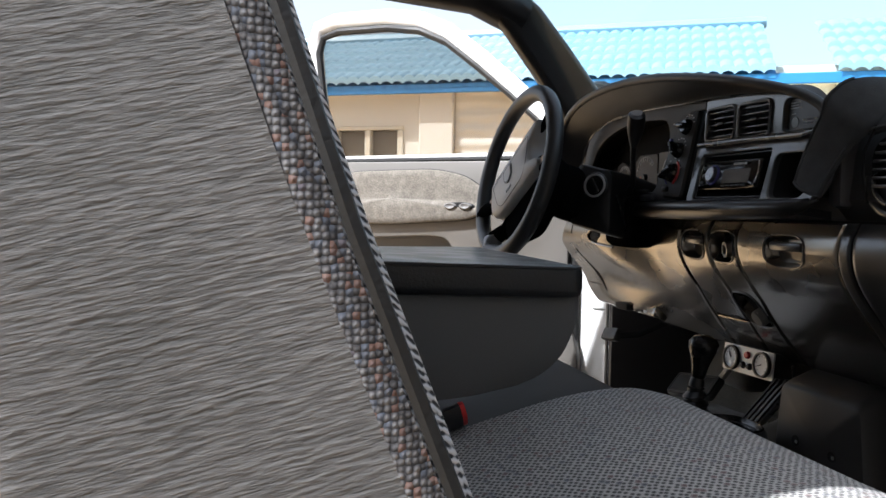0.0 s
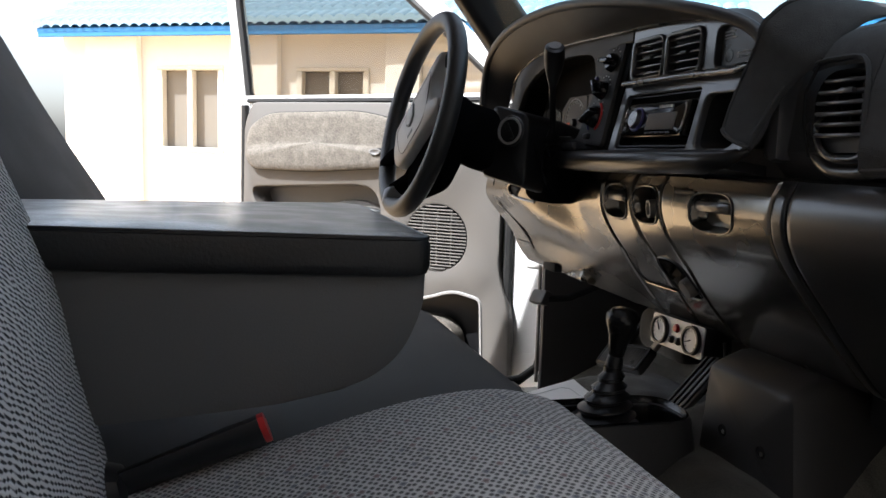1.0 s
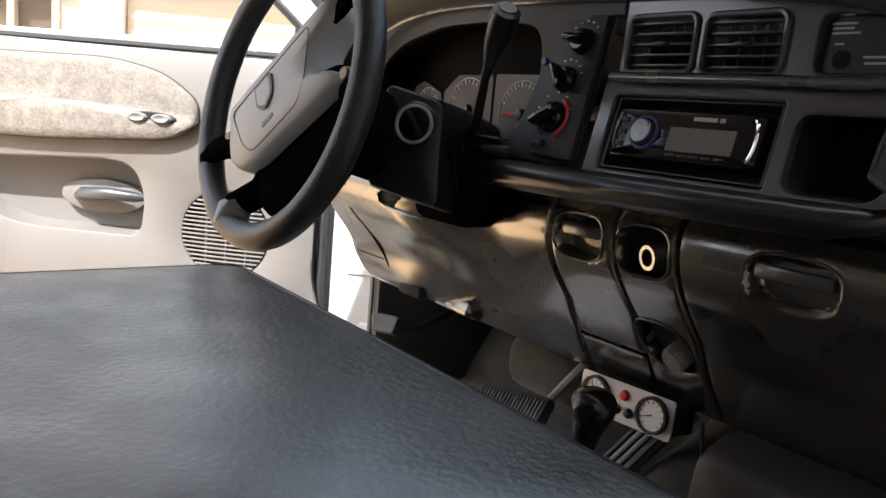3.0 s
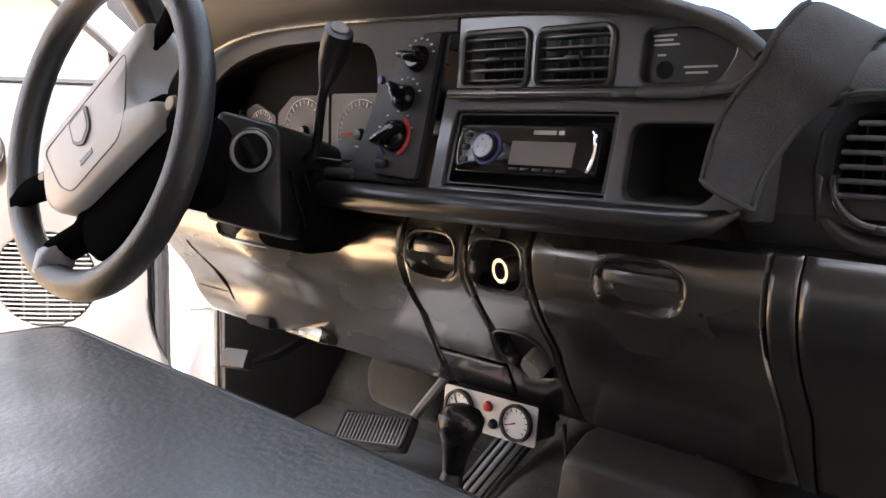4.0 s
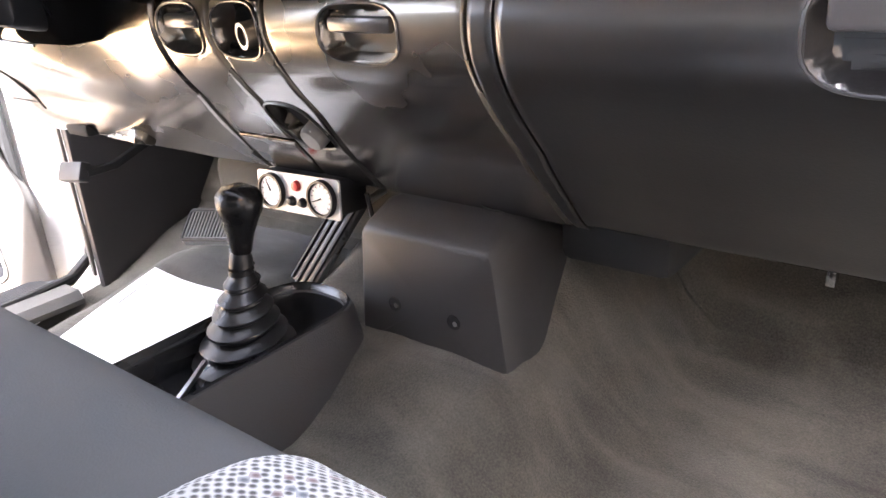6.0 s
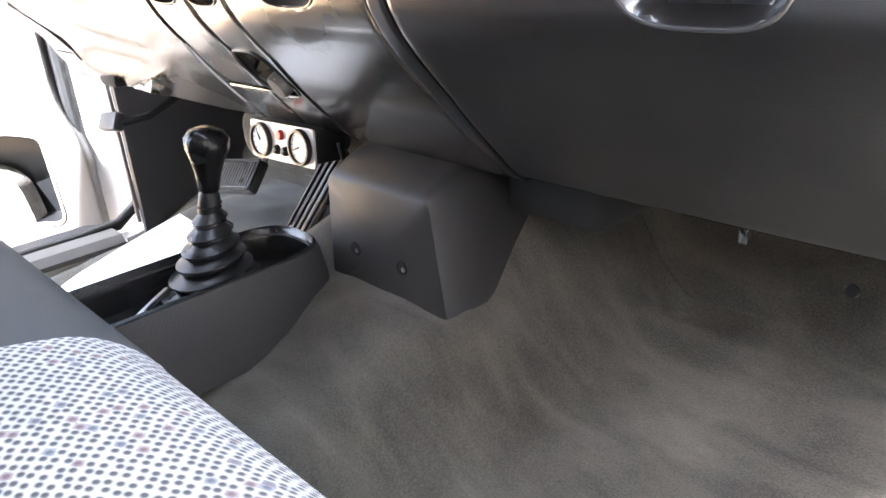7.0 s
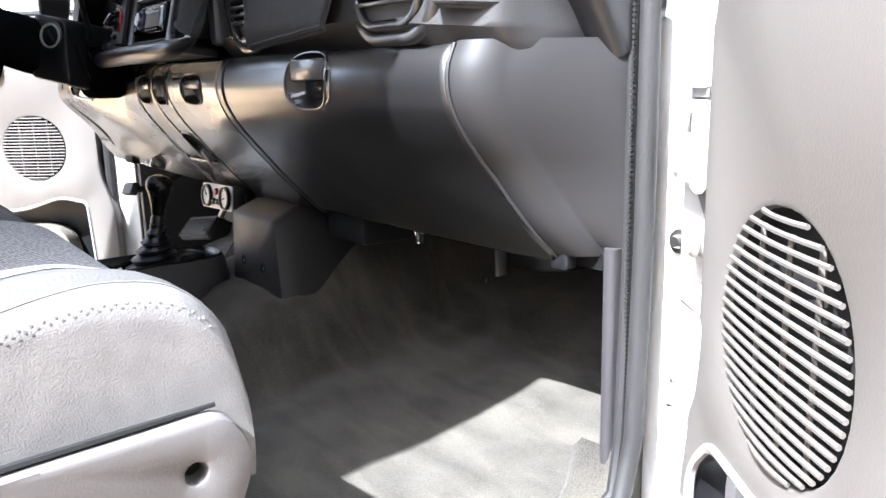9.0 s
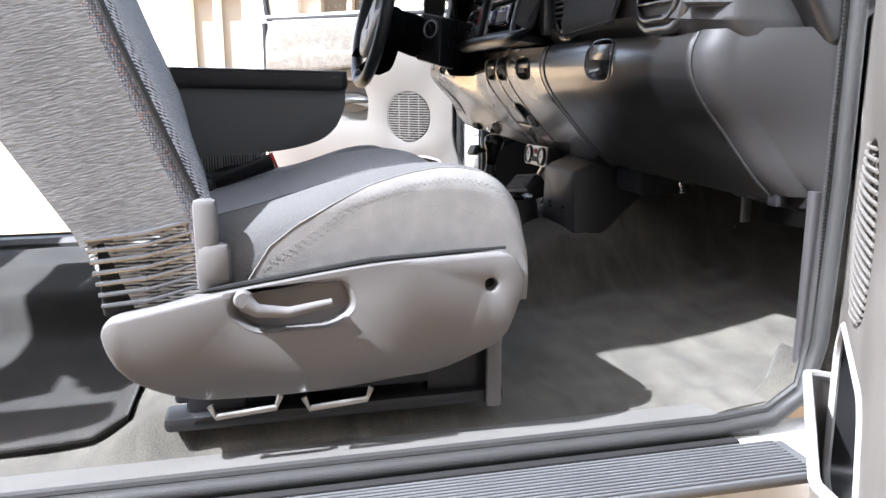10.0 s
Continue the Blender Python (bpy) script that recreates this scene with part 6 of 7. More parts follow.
    if s > 0:
        # bellows between cushion and back, hinge arm, side shield
        for k in range(7):
            z = 0.165 + 0.014 * k
            # lighter grey than the rubber, standing for sun highlights on the folds
            part("bellows_fold", tube([(X(0.288), -0.785 - 0.002 * k, z), (X(0.294), -0.73, z + 0.006), (X(0.285), -0.672, z + 0.018)], 0.0032, 8), EDGEGLOSS, root, "shiny black rubber fold painted lighter for its highlights")
        part("bellows_backing", rbox((0.012, 0.115, 0.13), (X(0.280), -0.728, 0.215), 0.004), DEEP, root)
        part("hinge_arm", rbox((0.02, 0.030, 0.12), (X(0.288), -0.655, 0.235), 0.008), SEATPLASTIC, root)
        part("arm_boss", rbox((0.022, 0.042, 0.055), (X(0.290), -0.648, 0.212), 0.012), SEATPLASTIC, root)
        side = rounded([(-0.792, 0.150), (-0.62, 0.182), (-0.45, 0.205), (-0.262, 0.212), (-0.240, 0.170), (-0.272, 0.085), (-0.360, 0.044), (-0.53, 0.030), (-0.685, 0.028), (-0.768, 0.070)], [0.03, 0.02, 0.05, 0.02, 0.03, 0.03, 0.03, 0.05, 0.04, 0.04], 4)
        pocket = rounded([(-0.625, 0.176), (-0.485, 0.186), (-0.475, 0.150), (-0.505, 0.128), (-0.60, 0.126), (-0.632, 0.150)], 0.015)
        sh = lambda u, v, w: (X(0.318 - w - 0.35 * max(0, 0.10 - v)), u, v)
        shield = part("side_shield", plate(side, [pocket, oval(0.0085, 0.0085, 14, cx=-0.292, cy=0.168)], 0.03, sh, bev=0.006), SEATPLASTIC, root, "smooth grey plastic side shield")
        part("pocket_well", loft([[(X(0.318 - d), u * k - 0.553 * (1 - k), v * k + 0.155 * (1 - k)) for u, v in pocket] for k, d in ((1.06, -0.0), (0.99, 0.004), (0.93, 0.018), (0.2, 0.02))], caps="end"), SEATPLASTIC, shield)
        part("recline_lever", tube([(X(0.320), -0.612, 0.166), (X(0.322), -0.598, 0.156), (X(0.325), -0.56, 0.152), (X(0.326), -0.505, 0.162)], [0.012, 0.009, 0.007, 0.005], 10), SEATPLASTIC, shield, "grey recline lever")
        # dark tube put in for the line of shade between shield and bolster
        part("shield_gap_shade", tube([(X(0.300), -0.66, 0.180), (X(0.303), -0.62, 0.186), (X(0.303), -0.45, 0.2085), (X(0.303), -0.33, 0.2135), (X(0.301), -0.268, 0.2150)], [0.002, 0.0035, 0.0035, 0.003, 0.002], 6), DEEP, shield, "dark line painted for the shade under the bolster")
        part("lever_pivot", lathe([(0, 0.006), (0.010, 0.005), (0.013, 0)], axes((X(0.318), -0.614, 0.170), (s, 0, 0)), 16), SEATPLASTIC, shield)
        part("bolt_recess", cyl(0.010, 0.010, 0.004, axes((X(0.296), -0.292, 0.168), (s, 0, 0))), DEEP, shield)
    # runners and feet
    for u in (-0.22, 0.22):
        part("runner", rbox((0.045, deep - 0.03, 0.03), (X(u), -0.73 + deep / 2, 0.022), 0.006), BLACK, root)
        part("front_foot", rbox((0.05, 0.10, 0.12), (X(u), -0.805 + deep, 0.033), 0.010), BLACK, root)
        part("foot_edge", tube([(X(u) + s * 0.026, -0.845 + deep, -0.008), (X(u) + s * 0.027, -0.805 + deep, -0.012), (X(u) + s * 0.026, -0.765 + deep, -0.008)], 0.003, 6), STEEL, root)
        part("rear_foot", rbox((0.05, 0.08, 0.07), (X(u), -0.66, 0.012), 0.01), BLACK, root)
        part("skid", rbox((0.055, deep - 0.01, 0.022), (X(u) + s * 0.012, -0.735 + deep / 2, -0.016), 0.008), BLACK, root)
    part("foot_trim", rbox((0.012, 0.022, 0.11), (X(0.262), -0.759 + deep, 0.025), 0.004), SEATPLASTIC, root)
    part("pan", rbox((0.52, deep - 0.05, 0.05), (X(0), -0.715 + deep / 2, 0.12), 0.015), BLACK, root)
    for y in (-0.50, -0.62):
        part("adjuster_bar", tube([(X(0.30), y - 0.045, 0.026), (X(0.302), y - 0.038, 0.010), (X(0.302), y + 0.038, 0.016), (X(0.30), y + 0.045, 0.032)], 0.0045, 6), STEEL, root)
    root.location.y += dy
    return root


seat(0.586, 1, "grey cloth passenger seat with light bolsters and side shield")
seat(2 * MIDX - 0.586, -1, "grey cloth driver seat with shade painted into its backrest", -0.15, 0.30)


def centre_seat():
    root = thing("bench_seat", (0.1, -0.5, 0.0), "dark grey centre seat cushion between the front seats", "seat", group="front seats")
    loops = []
    for k in range(31):
        f = k / 30
        y = -0.80 + 0.585 * f
        end = max(0.0, (y + 0.29) / 0.075)
        h = 0.254 - 0.055 * smooth(-0.30, -0.56, y) - 0.075 * (1 - math.sqrt(max(0, 1 - min(1, end) ** 2)))
        loops.append([(-0.02 + u, y, 0.10 + (h - 0.10) / 2 + v) for u, v in rrect(0.63, h - 0.10, 0.03, 5)])
    part("cushion", loft(loops), BENCH, root, angle=60)
    part("base", rbox((0.36, 0.5, 0.16), (0.095, -0.54, 0.05), 0.02), BLACK, root)
    arm = thing("console_box", (0.12, -0.7, 0.3), "folded centre armrest with a black leather lid and grey sides", "armrest")
    lid = rrect(0.447, 0.56, 0.020, 6)
    cx, cy = 0.1285, -0.695
    tilt = lambda x, y, z: (x, y, z - 0.030 * (y + 0.415) * (x + 0.095) / 0.447)          # the lid is a little twisted: it rises towards the back on one side
    part("lid", loft([[tilt(cx + u * k, cy + v * k, z) for u, v in lid] for k, z in ((0.990, 0.445), (0.987, 0.449), (0.95, 0.4505), (0.6, 0.452), (0.1, 0.4525))]), LID, arm, "grey-black leather lid with a stitched rim", angle=60)
    part("lid_band", loft([[tilt(cx + u * k, cy + v * k, z) for u, v in lid] for k, z in ((0.965, 0.413), (0.992, 0.416), (1.0, 0.424), (1.0, 0.441), (0.994, 0.446), (0.96, 0.447))]), BANDVINYL, arm, "black vinyl band round the lid", angle=60)
    part("lid_seam", tube([tilt(cx + u * 0.991, cy + v * 0.991, 0.4475) for u, v in lid], 0.0022, 6, closed=True), BLACK, arm)
    sidep = rounded([(-0.420, 0.416), (-0.421, 0.385), (-0.438, 0.345), (-0.467, 0.321), (-0.52, 0.306), (-0.60, 0.298), (-0.72, 0.292), (-0.93, 0.29), (-0.95, 0.430)], [0.002, 0.02, 0.03, 0.04, 0.04, 0.05, 0.05, 0.01, 0.004], 4)
    part("body", plate(sidep, (), 0.423, lambda u, v, w: (0.340 - w, u, v), bev=0.003), ARMBODY, arm, "matt grey armrest body")
    part("hinge_bar", rbox((0.40, 0.06, 0.08), (0.12, -0.86, 0.27), 0.02), BLACK, arm)
    bk = thing("seat_belt_buckle", (0.345, -0.52, 0.26), "black seat belt buckle with a red release", "seat belt")
    part("stalk", tube([(0.352, -0.70, 0.238), (0.350, -0.62, 0.265), (0.349, -0.563, 0.284)], [0.017, 0.019, 0.021], 10, squash=0.5), BLACK, bk)
    part("release", tube([(0.349, -0.563, 0.285), (0.349, -0.558, 0.2867)], 0.0205, 10, squash=0.5), RED, bk, "red release edge")
    part("latch_housing", rbox((0.05, 0.10, 0.05), (0.354, -0.72, 0.238), 0.015), BLACK, bk)


centre_seat()


# ---- doors ----


def door(hx, hy, dx, dy, nx, ny, number, label, side):
    H, D, Nn = Vector((hx, hy, 0)), Vector((dx, dy, 0)).normalized(), Vector((nx, ny, 0)).normalized()
    Q = lambda a, z, out=0.0: H + D * a + Nn * out + Vector((0, 0, z))
    root = thing("door_%d" % number, Q(0.0, 0.0), label, "car door", kind="structure")
    # panel with the pull recess, speaker and map pocket let through
    outline = rounded([(0.125, -0.13), (1.04, -0.13), (1.085, 0.10), (1.075, 0.60), (1.04, 0.668), (0.19, 0.660), (0.165, 0.55), (0.165, 0.20), (0.125, 0.09)], [0.04, 0.1, 0.1, 0.06, 0.02, 0.02, 0.05, 0.05, 0.05], 5)
    dr, hz = (-0.030, 0.0) if side < 0 else (-0.036, -0.014)
    recess = rounded([(0.585 + dr, 0.262), (0.88, 0.262), (1.03, 0.352), (1.045, 0.400), (0.66 + dr, 0.424), (0.600 + dr, 0.412), (0.576 + dr, 0.35)], [0.03, 0.10, 0.04, 0.03, 0.03, 0.03, 0.04], 5)
    mapp = rounded([(0.205, -0.075), (0.86, -0.055), (0.90, 0.09), (0.42, 0.10), (0.30, 0.140), (0.215, 0.125)], [0.03, 0.03, 0.04, 0.06, 0.03, 0.02], 5)
    if side > 0:
        mapp = rounded([(0.165, -0.07), (0.50, -0.07), (0.52, 0.06), (0.47, 0.146), (0.205, 0.146), (0.155, 0.10)], [0.03, 0.03, 0.03, 0.03, 0.02, 0.03], 5)
    sc, sz, sr = (0.360, 0.287, 1.0) if side < 0 else (0.320, 0.279, 1.03)
    spk = oval(0.097 * sr, 0.093 * sr, 36, 2.1, sc, sz)
    pl = part("panel", plate(outline, [recess, mapp, spk], 0.03, lambda u, v, w: Q(u, v, 0.03 - w), bev=0.006), DOORTRIM, root, "beige-grey moulded door panel")
    part("pull_recess", loft([[Q(u * k + 0.80 * (1 - k), v * k + 0.345 * (1 - k), o) for u, v in recess] for k, o in ((1.0, 0.024), (0.98, 0.0), (0.93, -0.035), (0.2, -0.040))], caps="end"), DOORTRIM, pl)
    part("map_pocket", loft([[Q(u * k + 0.55 * (1 - k), v * k + 0.03 * (1 - k), o) for u, v in mapp] for k, o in ((1.0, 0.024), (0.99, 0.0), (0.97, -0.05), (0.2, -0.052))], caps="end"), BLACK, pl)
    p0 = 0.28 if side < 0 else 0.60
    part("pocket_front", loft([[Q(u, v - 0.03, o) for u, v in rounded([(p0, -0.06), (0.86, -0.06), (0.90, 0.085), (p0 + 0.07, 0.085), (p0 + 0.02, 0.05)], 0.03)] for o in (-0.04, 0.006, 0.014)]), DOORFLEECE, pl, "fleece-covered map pocket")
    if side > 0:
        def bin_wall(a, b):
            bulge = smooth(0, 0.10, a) * smooth(0, 0.12, 1 - a)
            v = -0.105 + 0.155 * b
            return Q(0.130 + 0.385 * a, v + 0.012 * bulge * b, 0.031 + (0.010 + 0.024 * smooth(0, 1, b)) * bulge)
        part("pocket_lip", sheet(bin_wall, 30, 14, -Nn * 0.008), DOORTRIM, pl, "bulging lip of the door bin")
        part("lip_edge", tube([bin_wall(k / 30, 1) - Nn * 0.003 for k in range(31)], 0.006, 8), TRIM, pl)
    part("pocket_rim", tube([Q(u, v, 0.029) for u, v in mapp], 0.005, 6, closed=True), TRIM, pl)
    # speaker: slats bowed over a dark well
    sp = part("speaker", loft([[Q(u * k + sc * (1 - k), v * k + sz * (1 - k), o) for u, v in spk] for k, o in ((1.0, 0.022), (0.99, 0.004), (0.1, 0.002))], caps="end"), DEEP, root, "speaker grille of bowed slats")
    for k in range(20):
        dz = (-0.0874 + 0.0092 * k) * sr
        half = 0.0965 * sr * math.sqrt(max(0.0, 1 - (dz / (0.093 * sr)) ** 2))
        pts = [Q(sc + half * f, sz + dz, 0.030 + 0.004 * (1 - f * f)) for f in (-1, -0.6, -0.2, 0.2, 0.6, 1)]
        part("slat", tube(pts, 0.0022, 6), DOORTRIM, sp)
    for f in (-0.045, 0.0, 0.045):
        part("stay", tube([Q(sc + f, sz - 0.078, 0.024), Q(sc + f, sz + 0.078, 0.024)], 0.0025, 5), DOORTRIM, sp)
    # fleece insert, armrest, switches, handle
    ins = rounded([(0.428, 0.505), (0.485, 0.478), (0.80, 0.456), (1.03, 0.458), (1.066, 0.52), (1.05, 0.59), (0.97, 0.634), (0.62, 0.640), (0.50, 0.615), (0.426, 0.560)], [0.03, 0.05, 0.1, 0.04, 0.04, 0.04, 0.05, 0.08, 0.06, 0.03], 5)
    if side > 0:
        ins = rounded([(0.572, 0.500), (0.60, 0.462), (0.70, 0.440), (1.03, 0.446), (1.066, 0.52), (1.05, 0.59), (0.97, 0.634), (0.70, 0.636), (0.60, 0.610), (0.572, 0.560)], [0.03, 0.04, 0.1, 0.04, 0.04, 0.04, 0.05, 0.06, 0.05, 0.03], 5)
    pa = 0.525 if side < 0 else 0.660
    part("insert", loft([[Q(u * k + 0.78 * (1 - k), v * k + 0.545 * (1 - k), o + 0.014 * smooth(0.535, 0.50, v)) for u, v in ins] for k, o in ((1.0, 0.028), (0.995, 0.036), (0.96, 0.040), (0.75, 0.042), (0.4, 0.043), (0.1, 0.043))]), DOORFLEECE, root, "mottled fleece door insert", angle=70)
    part("insert_groove", tube([Q(u, v, 0.031 + 0.014 * smooth(0.535, 0.50, v)) for u, v in ins], 0.002, 6, closed=True), SEAL, root)
    pod = part("switch_pod", loft([[Q(pa + u * k, 0.519 + v * k, o) for u, v in oval(0.058, 0.015, 20)] for k, o in ((1.0, 0.040), (1.0, 0.050), (0.85, 0.054), (0.2, 0.054))]), BLACK, root, "black window switch pod")
    for q in (-1, 1):
        part("switch", loft([[Q(pa + 0.027 * q + u * k, 0.521 + v * k, o) for u, v in oval(0.023, 0.010, 16)] for k, o in ((1.0, 0.052), (1.0, 0.058), (0.75, 0.062), (0.2, 0.059))]), CAPGREY, pod, "rocker switch")
    part("pull_slot", rbox((0.13, 0.006, 0.006), (0, 0, 0), 0.002, m=axes(Q(pa + 0.14, 0.522, 0.048), (0, 0, 1), D)), BLACK, root)
    part("handle_cup", loft([[Q(0.70 + dr + u * k, 0.335 + v * k, o) for u, v in oval(0.105, 0.040, 24)] for k, o in ((1.0, -0.034), (0.95, -0.018), (0.5, -0.012), (0.1, -0.012))]), DOORTRIM, root)
    part("handle", tube([Q(0.755 + dr, 0.332 + hz, -0.015), Q(0.73 + dr, 0.340 + hz, 0.010), Q(0.67 + dr, 0.347 + hz, 0.018), Q(0.60 + dr, 0.345 + hz, 0.016), Q(0.585 + dr, 0.344 + hz, 0.012)], [0.012, 0.016, 0.014, 0.011, 0.006], 10), LEVERGREY, root, "dark grey door handle lever")
    part("lock_knob", lathe([(0, 0.010), (0.012, 0.008), (0.015, 0.0)], axes(Q(0.311 if side < 0 else 0.27, 0.602, 0.03), Nn), 16), SEATPLASTIC, root)
    # steel shell round it, with the edge faces that show beside the panel
    part("inner_skin", plate(rounded([(0.0, -0.16), (1.08, -0.16), (1.12, 0.10), (1.115, 0.69), (0.02, 0.69), (0.0, 0.60)], [0.02, 0.1, 0.1, 0.02, 0.02, 0.05], 5), [rounded([(0.18, -0.11), (1.03, -0.11), (1.06, 0.10), (1.05, 0.58), (0.20, 0.62)], 0.05)], 0.05, lambda u, v, w: Q(u, v, -0.004 - w)), WHITE, root, "white painted inner door skin")
    shell = rounded([(0.0, -0.16), (1.08, -0.16), (1.12, 0.10), (1.115, 0.69), (0.02, 0.69), (0.0, 0.60)], [0.02, 0.1, 0.1, 0.02, 0.02, 0.05], 5)
    part("shell", plate(shell, (), 0.09, lambda u, v, w: Q(u, v, -0.056 - w), bev=0.01), WHITE, root, "white painted steel door shell")
    part("edge_seal", tube([Q(u, v, 0.004) for u, v in rounded([(0.145, -0.14), (1.06, -0.14), (1.10, 0.1), (1.095, 0.66)], [0.02, 0.1, 0.1, 0.0], 5)] , 0.012, 8), SEAL, root)
    part("front_seal", tube([Q(0.148, v, 0.004) for v in (-0.14, 0.2, 0.55, 0.66)], 0.012, 8), SEAL, root)
    if side > 0:
        # upper hinge in its well, seen with the door swung wide
        up = part("upper_hinge", tube([Q(0.092, z, 0.012) for z in (0.352, 0.358, 0.436, 0.441)], [0.004, 0.0085, 0.0085, 0.005], 12), WHITE, root, "white painted door hinge with its pin")
        # flat grey plate on the white skin; the well's shade is its colour
        part("hinge_shade_plate", plate(rounded([(0.024, 0.452), (0.098, 0.446), (0.104, 0.36), (0.092, 0.318), (0.052, 0.352), (0.026, 0.362)], 0.006), (), 0.003, lambda u, v, w: Q(u, v, 0.001 - w)), CAPGREY, up, "grey plate painting the shade in the hinge well")
        for z, a0, h in ((0.434, 0.020, 0.012), (0.398, 0.020, 0.016), (0.366, 0.022, 0.014)):
            part("hinge_arm", rbox((0.094 - a0, 0.016, h), (0, 0, 0), 0.003, m=axes(Q((0.094 + a0) / 2, z, 0.008), (0, 0, 1), D)), WHITE, up)
        part("hinge_lug", rbox((0.020, 0.020, 0.034), (0, 0, 0), 0.005, m=axes(Q(0.036, 0.382, 0.010), (0, 0, 1), D)), WHITE, up)
        part("hinge_bracket", loft([[Q(u, v, o) for u, v in rrect(0.050 * k, 0.052 * k, 0.010, 4, 0.066, 0.478)] for k, o in ((1.0, 0.0), (1.0, 0.010), (0.85, 0.014), (0.2, 0.014))]), WHITE, up)
        # grey bar that paints the shade under the bracket
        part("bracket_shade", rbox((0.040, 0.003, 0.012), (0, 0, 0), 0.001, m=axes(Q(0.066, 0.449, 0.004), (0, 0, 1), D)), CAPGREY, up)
    for v, w in ((0.075, 0.09), (0.42, 0.12)) if side < 0 else ((0.075, 0.09),):
        hg = part("hinge", rbox((0.05, 0.014, w), (0, 0, 0), 0.004, m=axes(Q(0.035, v, -0.006), (0, 0, 1), D)), WHITE, root)
        for q in (-0.36, 0.36):
            part("knuckle", cyl(0.012, 0.012, w * 0.26, Matrix.Translation(Q(-0.004, v + q * w, -0.004)), 14, bev=0.002), WHITE, hg)
            part("hinge_bolt", lathe([(0, 0.006), (0.007, 0.005), (0.009, 0.0)], axes(Q(0.045, v + q * w * 0.7, 0.001), Nn), 6), WHITE, hg)
        part("hinge_pin", cyl(0.006, 0.006, w * 1.1, Matrix.Translation(Q(-0.004, v, -0.004)), 10, bev=0.002), STEEL, hg)
        part("hinge_link", rbox((0.05, 0.012, w * 0.4), (0, 0, 0), 0.004, m=axes(Q(-0.020, v, -0.004), (0, 0, 1), D)), WHITE, hg)
    part("check_strap", rbox((0.09, 0.006, 0.03), (0, 0, 0), 0.003, m=axes(Q(0.05, 0.24, -0.002), (0, 0, 1), D)), WHITE, root)
    part("wiring_boot", lathe([(0.016, 0.0), (0.020, 0.004), (0.015, 0.010), (0.019, 0.014), (0.014, 0.020), (0.0, 0.020)], axes(Q(0.084 if side > 0 else 0.065, 0.305, -0.002), Nn), 18), TRIM, root, "pale ribbed wiring boot")
    # window
    fr = [(0.16, 0.672), (0.255, 0.76), (0.38, 0.868), (0.50, 0.965), (0.62, 1.055), (0.72, 1.10), (0.85, 1.122), (1.06, 1.130), (1.13, 1.115), (1.15, 1.06), (1.135, 0.95), (1.112, 0.80), (1.095, 0.672)]
    part("window_frame", tube([Q(0.62 + (u - 0.62) * 1.05, 0.672 + (v - 0.672) * 1.085, -0.03) for u, v in fr], 0.030, 10, squash=0.8), WHITE, root, "white steel window frame")
    part("window_seal", tube([Q(u, v, -0.02) for u, v in fr], 0.013, 8), RUBBER, root, "black rubber window channel")
    pane = part("glass", plate([(u, v - 0.01) for u, v in fr], (), 0.004, lambda u, v, w: Q(u, v, -0.028 - w)), TINTED, root, "lightly tinted door glass")
    pane.visible_shadow = False
    part("belt_seal", tube([Q(0.17, 0.672, 0.0), Q(1.085, 0.674, 0.0)], 0.007, 6), RUBBER, root)
    mr = part("mirror", loft([[Q(0.20 + u * k, 0.80 + v * k, o) for u, v in rrect(0.20, 0.24, 0.05, 5)] for k, o in ((0.9, -0.16), (1.0, -0.18), (1.0, -0.26), (0.7, -0.30))]), BLACK, root, "black folding door mirror") if side < 0 else None
    if mr:
        part("mirror_arm", tube([Q(0.22, 0.72, -0.10), Q(0.20, 0.72, -0.20)], 0.02, 8), BLACK, mr)


door(-0.90, 0.25, -0.69, -0.72, 0.72, -0.69, 1, "open driver door, beige-grey panel with fleece insert", -1)
door(0.95, 0.24, 0.809, -0.588, -0.588, -0.809, 2, "open passenger door, light grey panel with oval speaker grille", 1)


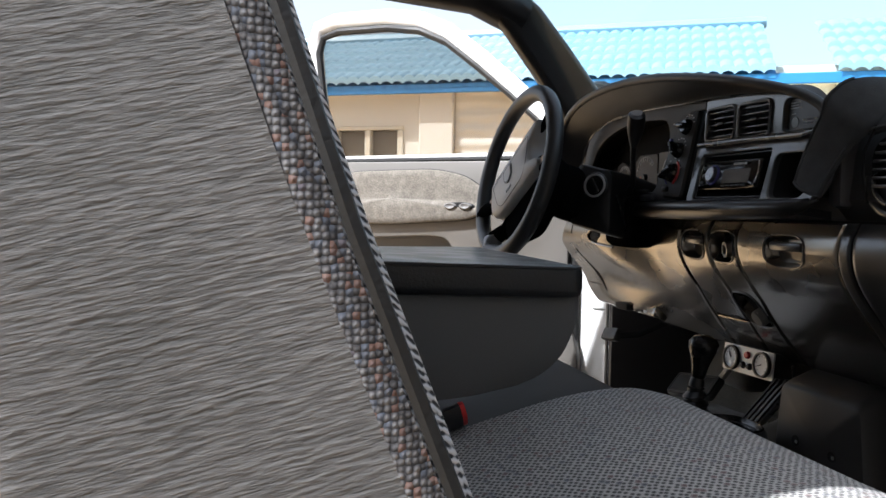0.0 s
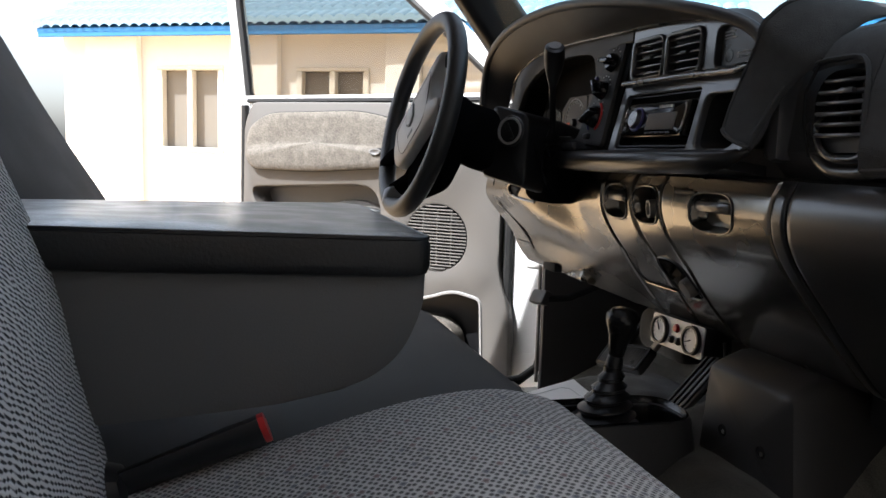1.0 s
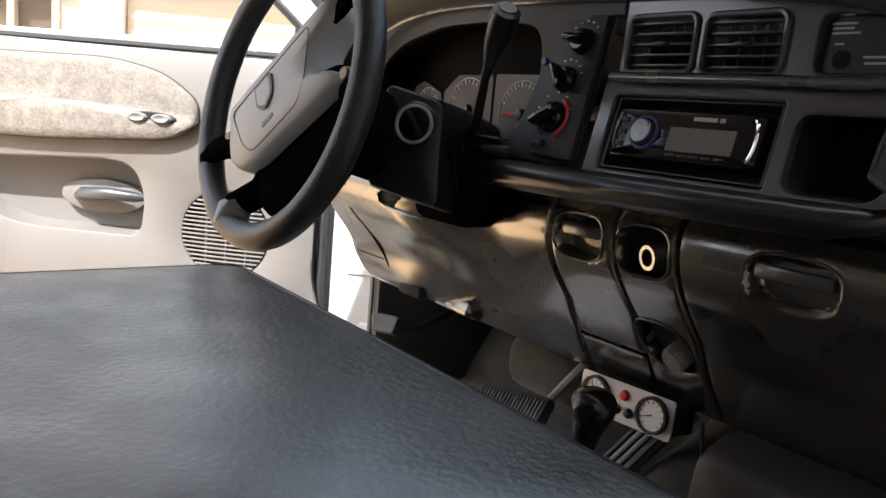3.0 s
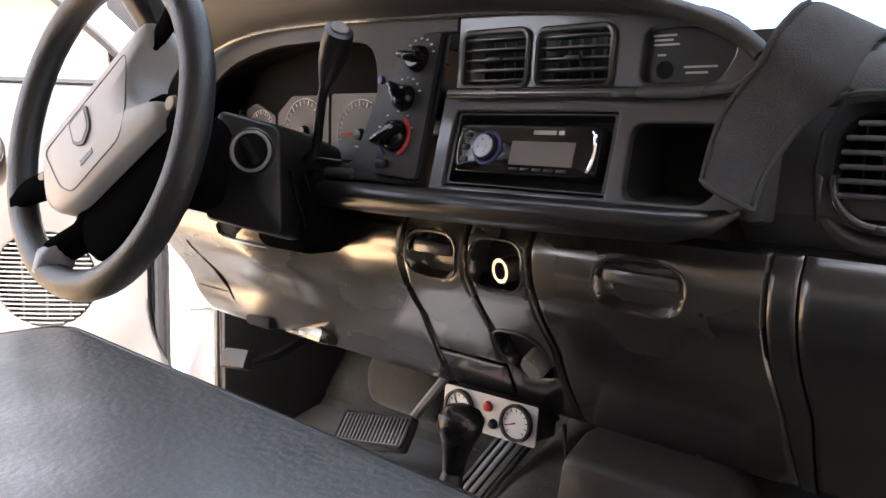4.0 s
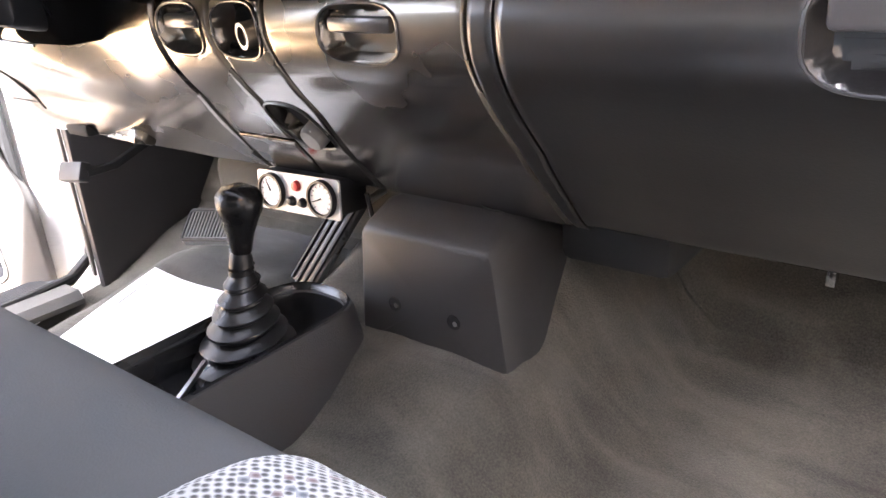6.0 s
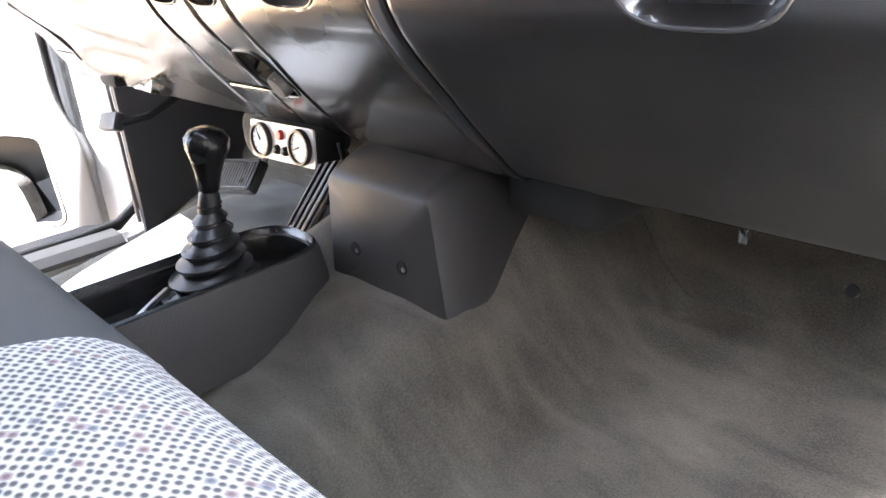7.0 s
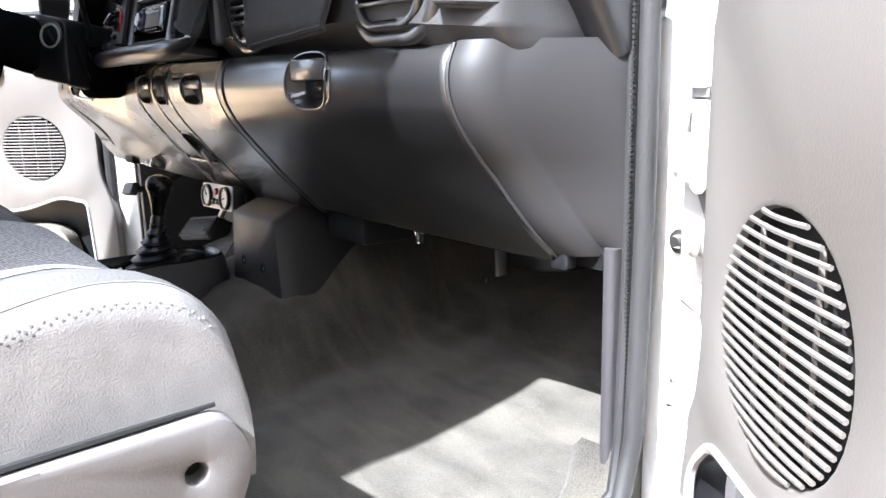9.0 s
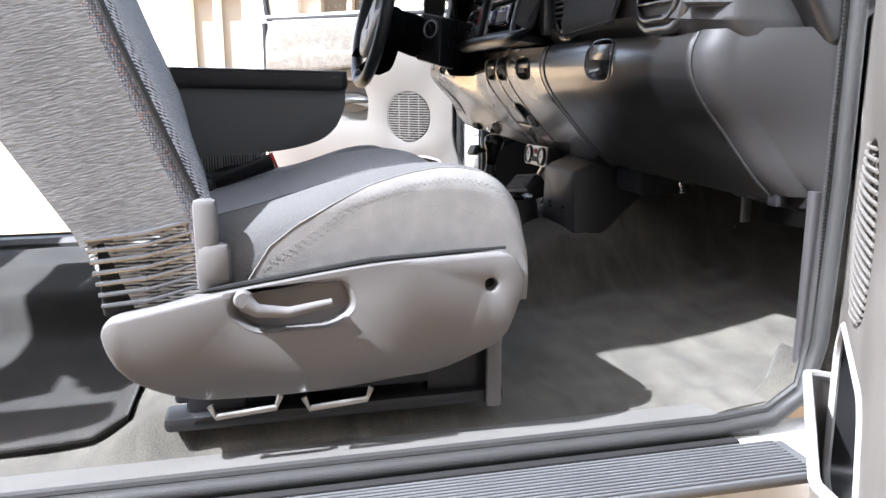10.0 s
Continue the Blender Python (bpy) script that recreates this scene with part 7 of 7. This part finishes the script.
# ---- sills, pillars' trim, small things ----
def sill(s):
    x = MIDX + s * 0.86
    root = thing("sill_trim", (x, -0.4, -0.08), "ribbed grey door sill scuff plate", "sill trim", group="door sills")
    part("scuff_plate", loft([[(x + s * u, y, z) for u, z in ((-0.045, -0.075), (-0.03, -0.060), (0.02, -0.060), (0.042, -0.070), (0.042, -0.085), (-0.045, -0.085))] for y in (-1.7, -1.0, -0.4, 0.0, 0.12)]), SEALGREY, root)
    if s > 0:
        part("corner_trim", loft([[(x + s * u, y, z + v) for u, v in ((-0.045, 0.0), (-0.03, 0.018), (0.02, 0.02), (0.038, 0.0))] for y, z in ((0.10, -0.078), (0.15, -0.070), (0.185, -0.040), (0.20, 0.01))], caps=True), CARPET, root)
    step = thing("step_pad", (x + s * 0.10, -0.4, -0.12), "ribbed grey step pad on the white rocker", "step pad", group="step pads")
    part("pad", rbox((0.100, 1.50, 0.018), (x + s * 0.112, -0.605, -0.094), 0.006), STEPGREY, step)
    for k in range(12):
        part("rib", rbox((0.0045, 1.46, 0.004), (x + s * (0.069 + 0.0078 * k), -0.605, -0.084), 0.001, 1), STEPGREY, step)
    seal = thing("door_seal", (x + s * 0.03, 0.22, -0.05), "ribbed grey rubber door seal round the opening", "door seal", group="door seals")
    pts = [(x + s * 0.040, -1.7, -0.072), (x + s * 0.040, -0.5, -0.072), (x + s * 0.040, 0.05, -0.072), (x + s * 0.040, 0.14, -0.064), (x + s * 0.040, 0.19, -0.03), (x + s * 0.038, 0.213, 0.05), (x + s * 0.037, 0.222, 0.3), (x + s * 0.036, 0.222, 0.56)]
    part("bulb", tube(pts, 0.012, 10), SEAL, seal)
    part("lip", tube([(p[0] - s * 0.012, p[1] - 0.010 * (p[2] > 0), p[2] + 0.012 * (p[2] < 0)) for p in pts], 0.007, 8), SEAL, seal)
    # black strip that paints the shadow between seal and step pad
    part("sill_gap_shade", rbox((0.028, 1.75, 0.008), (x + s * 0.050, -0.80, -0.0845), 0.002), DEEP, seal)
    teeth = bmesh.new()
    for k in range(100):
        rbox((0.0036, 0.005, 0.0032), (x + s * 0.0305, 0.2055, 0.0 + 0.0056 * k), 0, bm=teeth)
    part("teeth", teeth, DEEP, seal, "row of dark seal beads")
    cow = thing("kick_trim", (x, 0.2, 0.1), "grey plastic kick trim at the footwell edge", "trim", group="kick trims")
    part("upright", loft([[(x + s * (0.009 + u), 0.208 + v, z) for u, v in rrect(0.016, 0.028, 0.006, 3)] for z in (-0.06, 0.05, 0.268, 0.273)]), KICK, cow) if s > 0 else part("edge_strip", rbox((0.010, 0.008, 0.34), (x - 0.004, 0.174, 0.11), 0.003), DOORTRIM, cow)


STEPGREY = surface("step_grey", (0.085, 0.087, 0.09), 0.5, var=0.25, scale=9, grain=300, bump=0.2)
SEALGREY = surface("sill_grey", (0.105, 0.101, 0.095), 0.55, var=0.2, scale=9, grain=300, bump=0.2)
sill(1)
sill(-1)


def floor_paper():
    root = thing("paper_mat", (-0.42, 0.0, 0.0), "white paper floor mat with a printed border", "paper mat")
    far_l, far_r, near_l, near_r = Vector((-0.557, 0.147, 0)), Vector((-0.313, 0.146, 0)), Vector((-0.49, -0.16, 0)), Vector((-0.255, -0.16, 0))

    def fn(a, b):
        p = near_l.lerp(near_r, a).lerp(far_l.lerp(far_r, a), b)
        return (p.x, p.y, floor_z(p.x, p.y) + 0.010 + 0.004 * math.sin(5 * a + 3 * b))
    part("sheet", sheet(fn, 16, 16, (0, 0, -0.0015)), PAPER, root)
    part("border", tube([Vector(fn(a, b)) + Vector((0, 0, 0.001)) for a, b in ((0.1, 0.55), (0.1, 0.85), (0.16, 0.9), (0.84, 0.9), (0.9, 0.85), (0.9, 0.55))], 0.0008, 5), PRINTGREY, root)
    for k in range(3):
        part("scribble", tube([Vector(fn(0.3 + 0.04 * q, 0.6 + 0.05 * k + 0.015 * math.sin(q * 1.9 + k))) + Vector((0, 0, 0.001)) for q in range(10)], 0.0008, 5), PRINTGREY, root)


PRINTGREY = surface("grey_ink", (0.62, 0.62, 0.62), 0.8, var=0.05, bump=0.0)
floor_paper()


def rear_shade():
    # added dark sheet that paints the shade on the carpet behind the seats
    root = thing("rear_floor_shade", (0.0, -1.3, -0.06), "dark carpet sheet added to paint the shade behind the seats", "floor mat")
    def lay(u, v, w):
        return Vector((u, v, floor_z(u, v) + 0.012 - w))

    def fn(a, b):
        v = -1.72 + 0.93 * b
        half = 0.79 - 0.03 * abs(2 * b - 1) ** 6
        return lay(-half + 2 * half * a, v, 0.003 * noise.noise((a * 9, b * 6, 2)))
    part("carpet", sheet(fn, 50, 28, (0, 0, -0.008)), SHADEPILE, root)
    rim = [fn(k / 30, 1) for k in range(31)] + [fn(1, 1 - k / 20) for k in range(1, 21)]
    part("binding", tube([p + Vector((0, 0, 0.0005)) for p in rim], 0.0035, 6), SHADEPILE, root)


SHADEPILE = nap("rear_shade_pile", (0.010, 0.0095, 0.009), (0.040, 0.037, 0.033))
rear_shade()
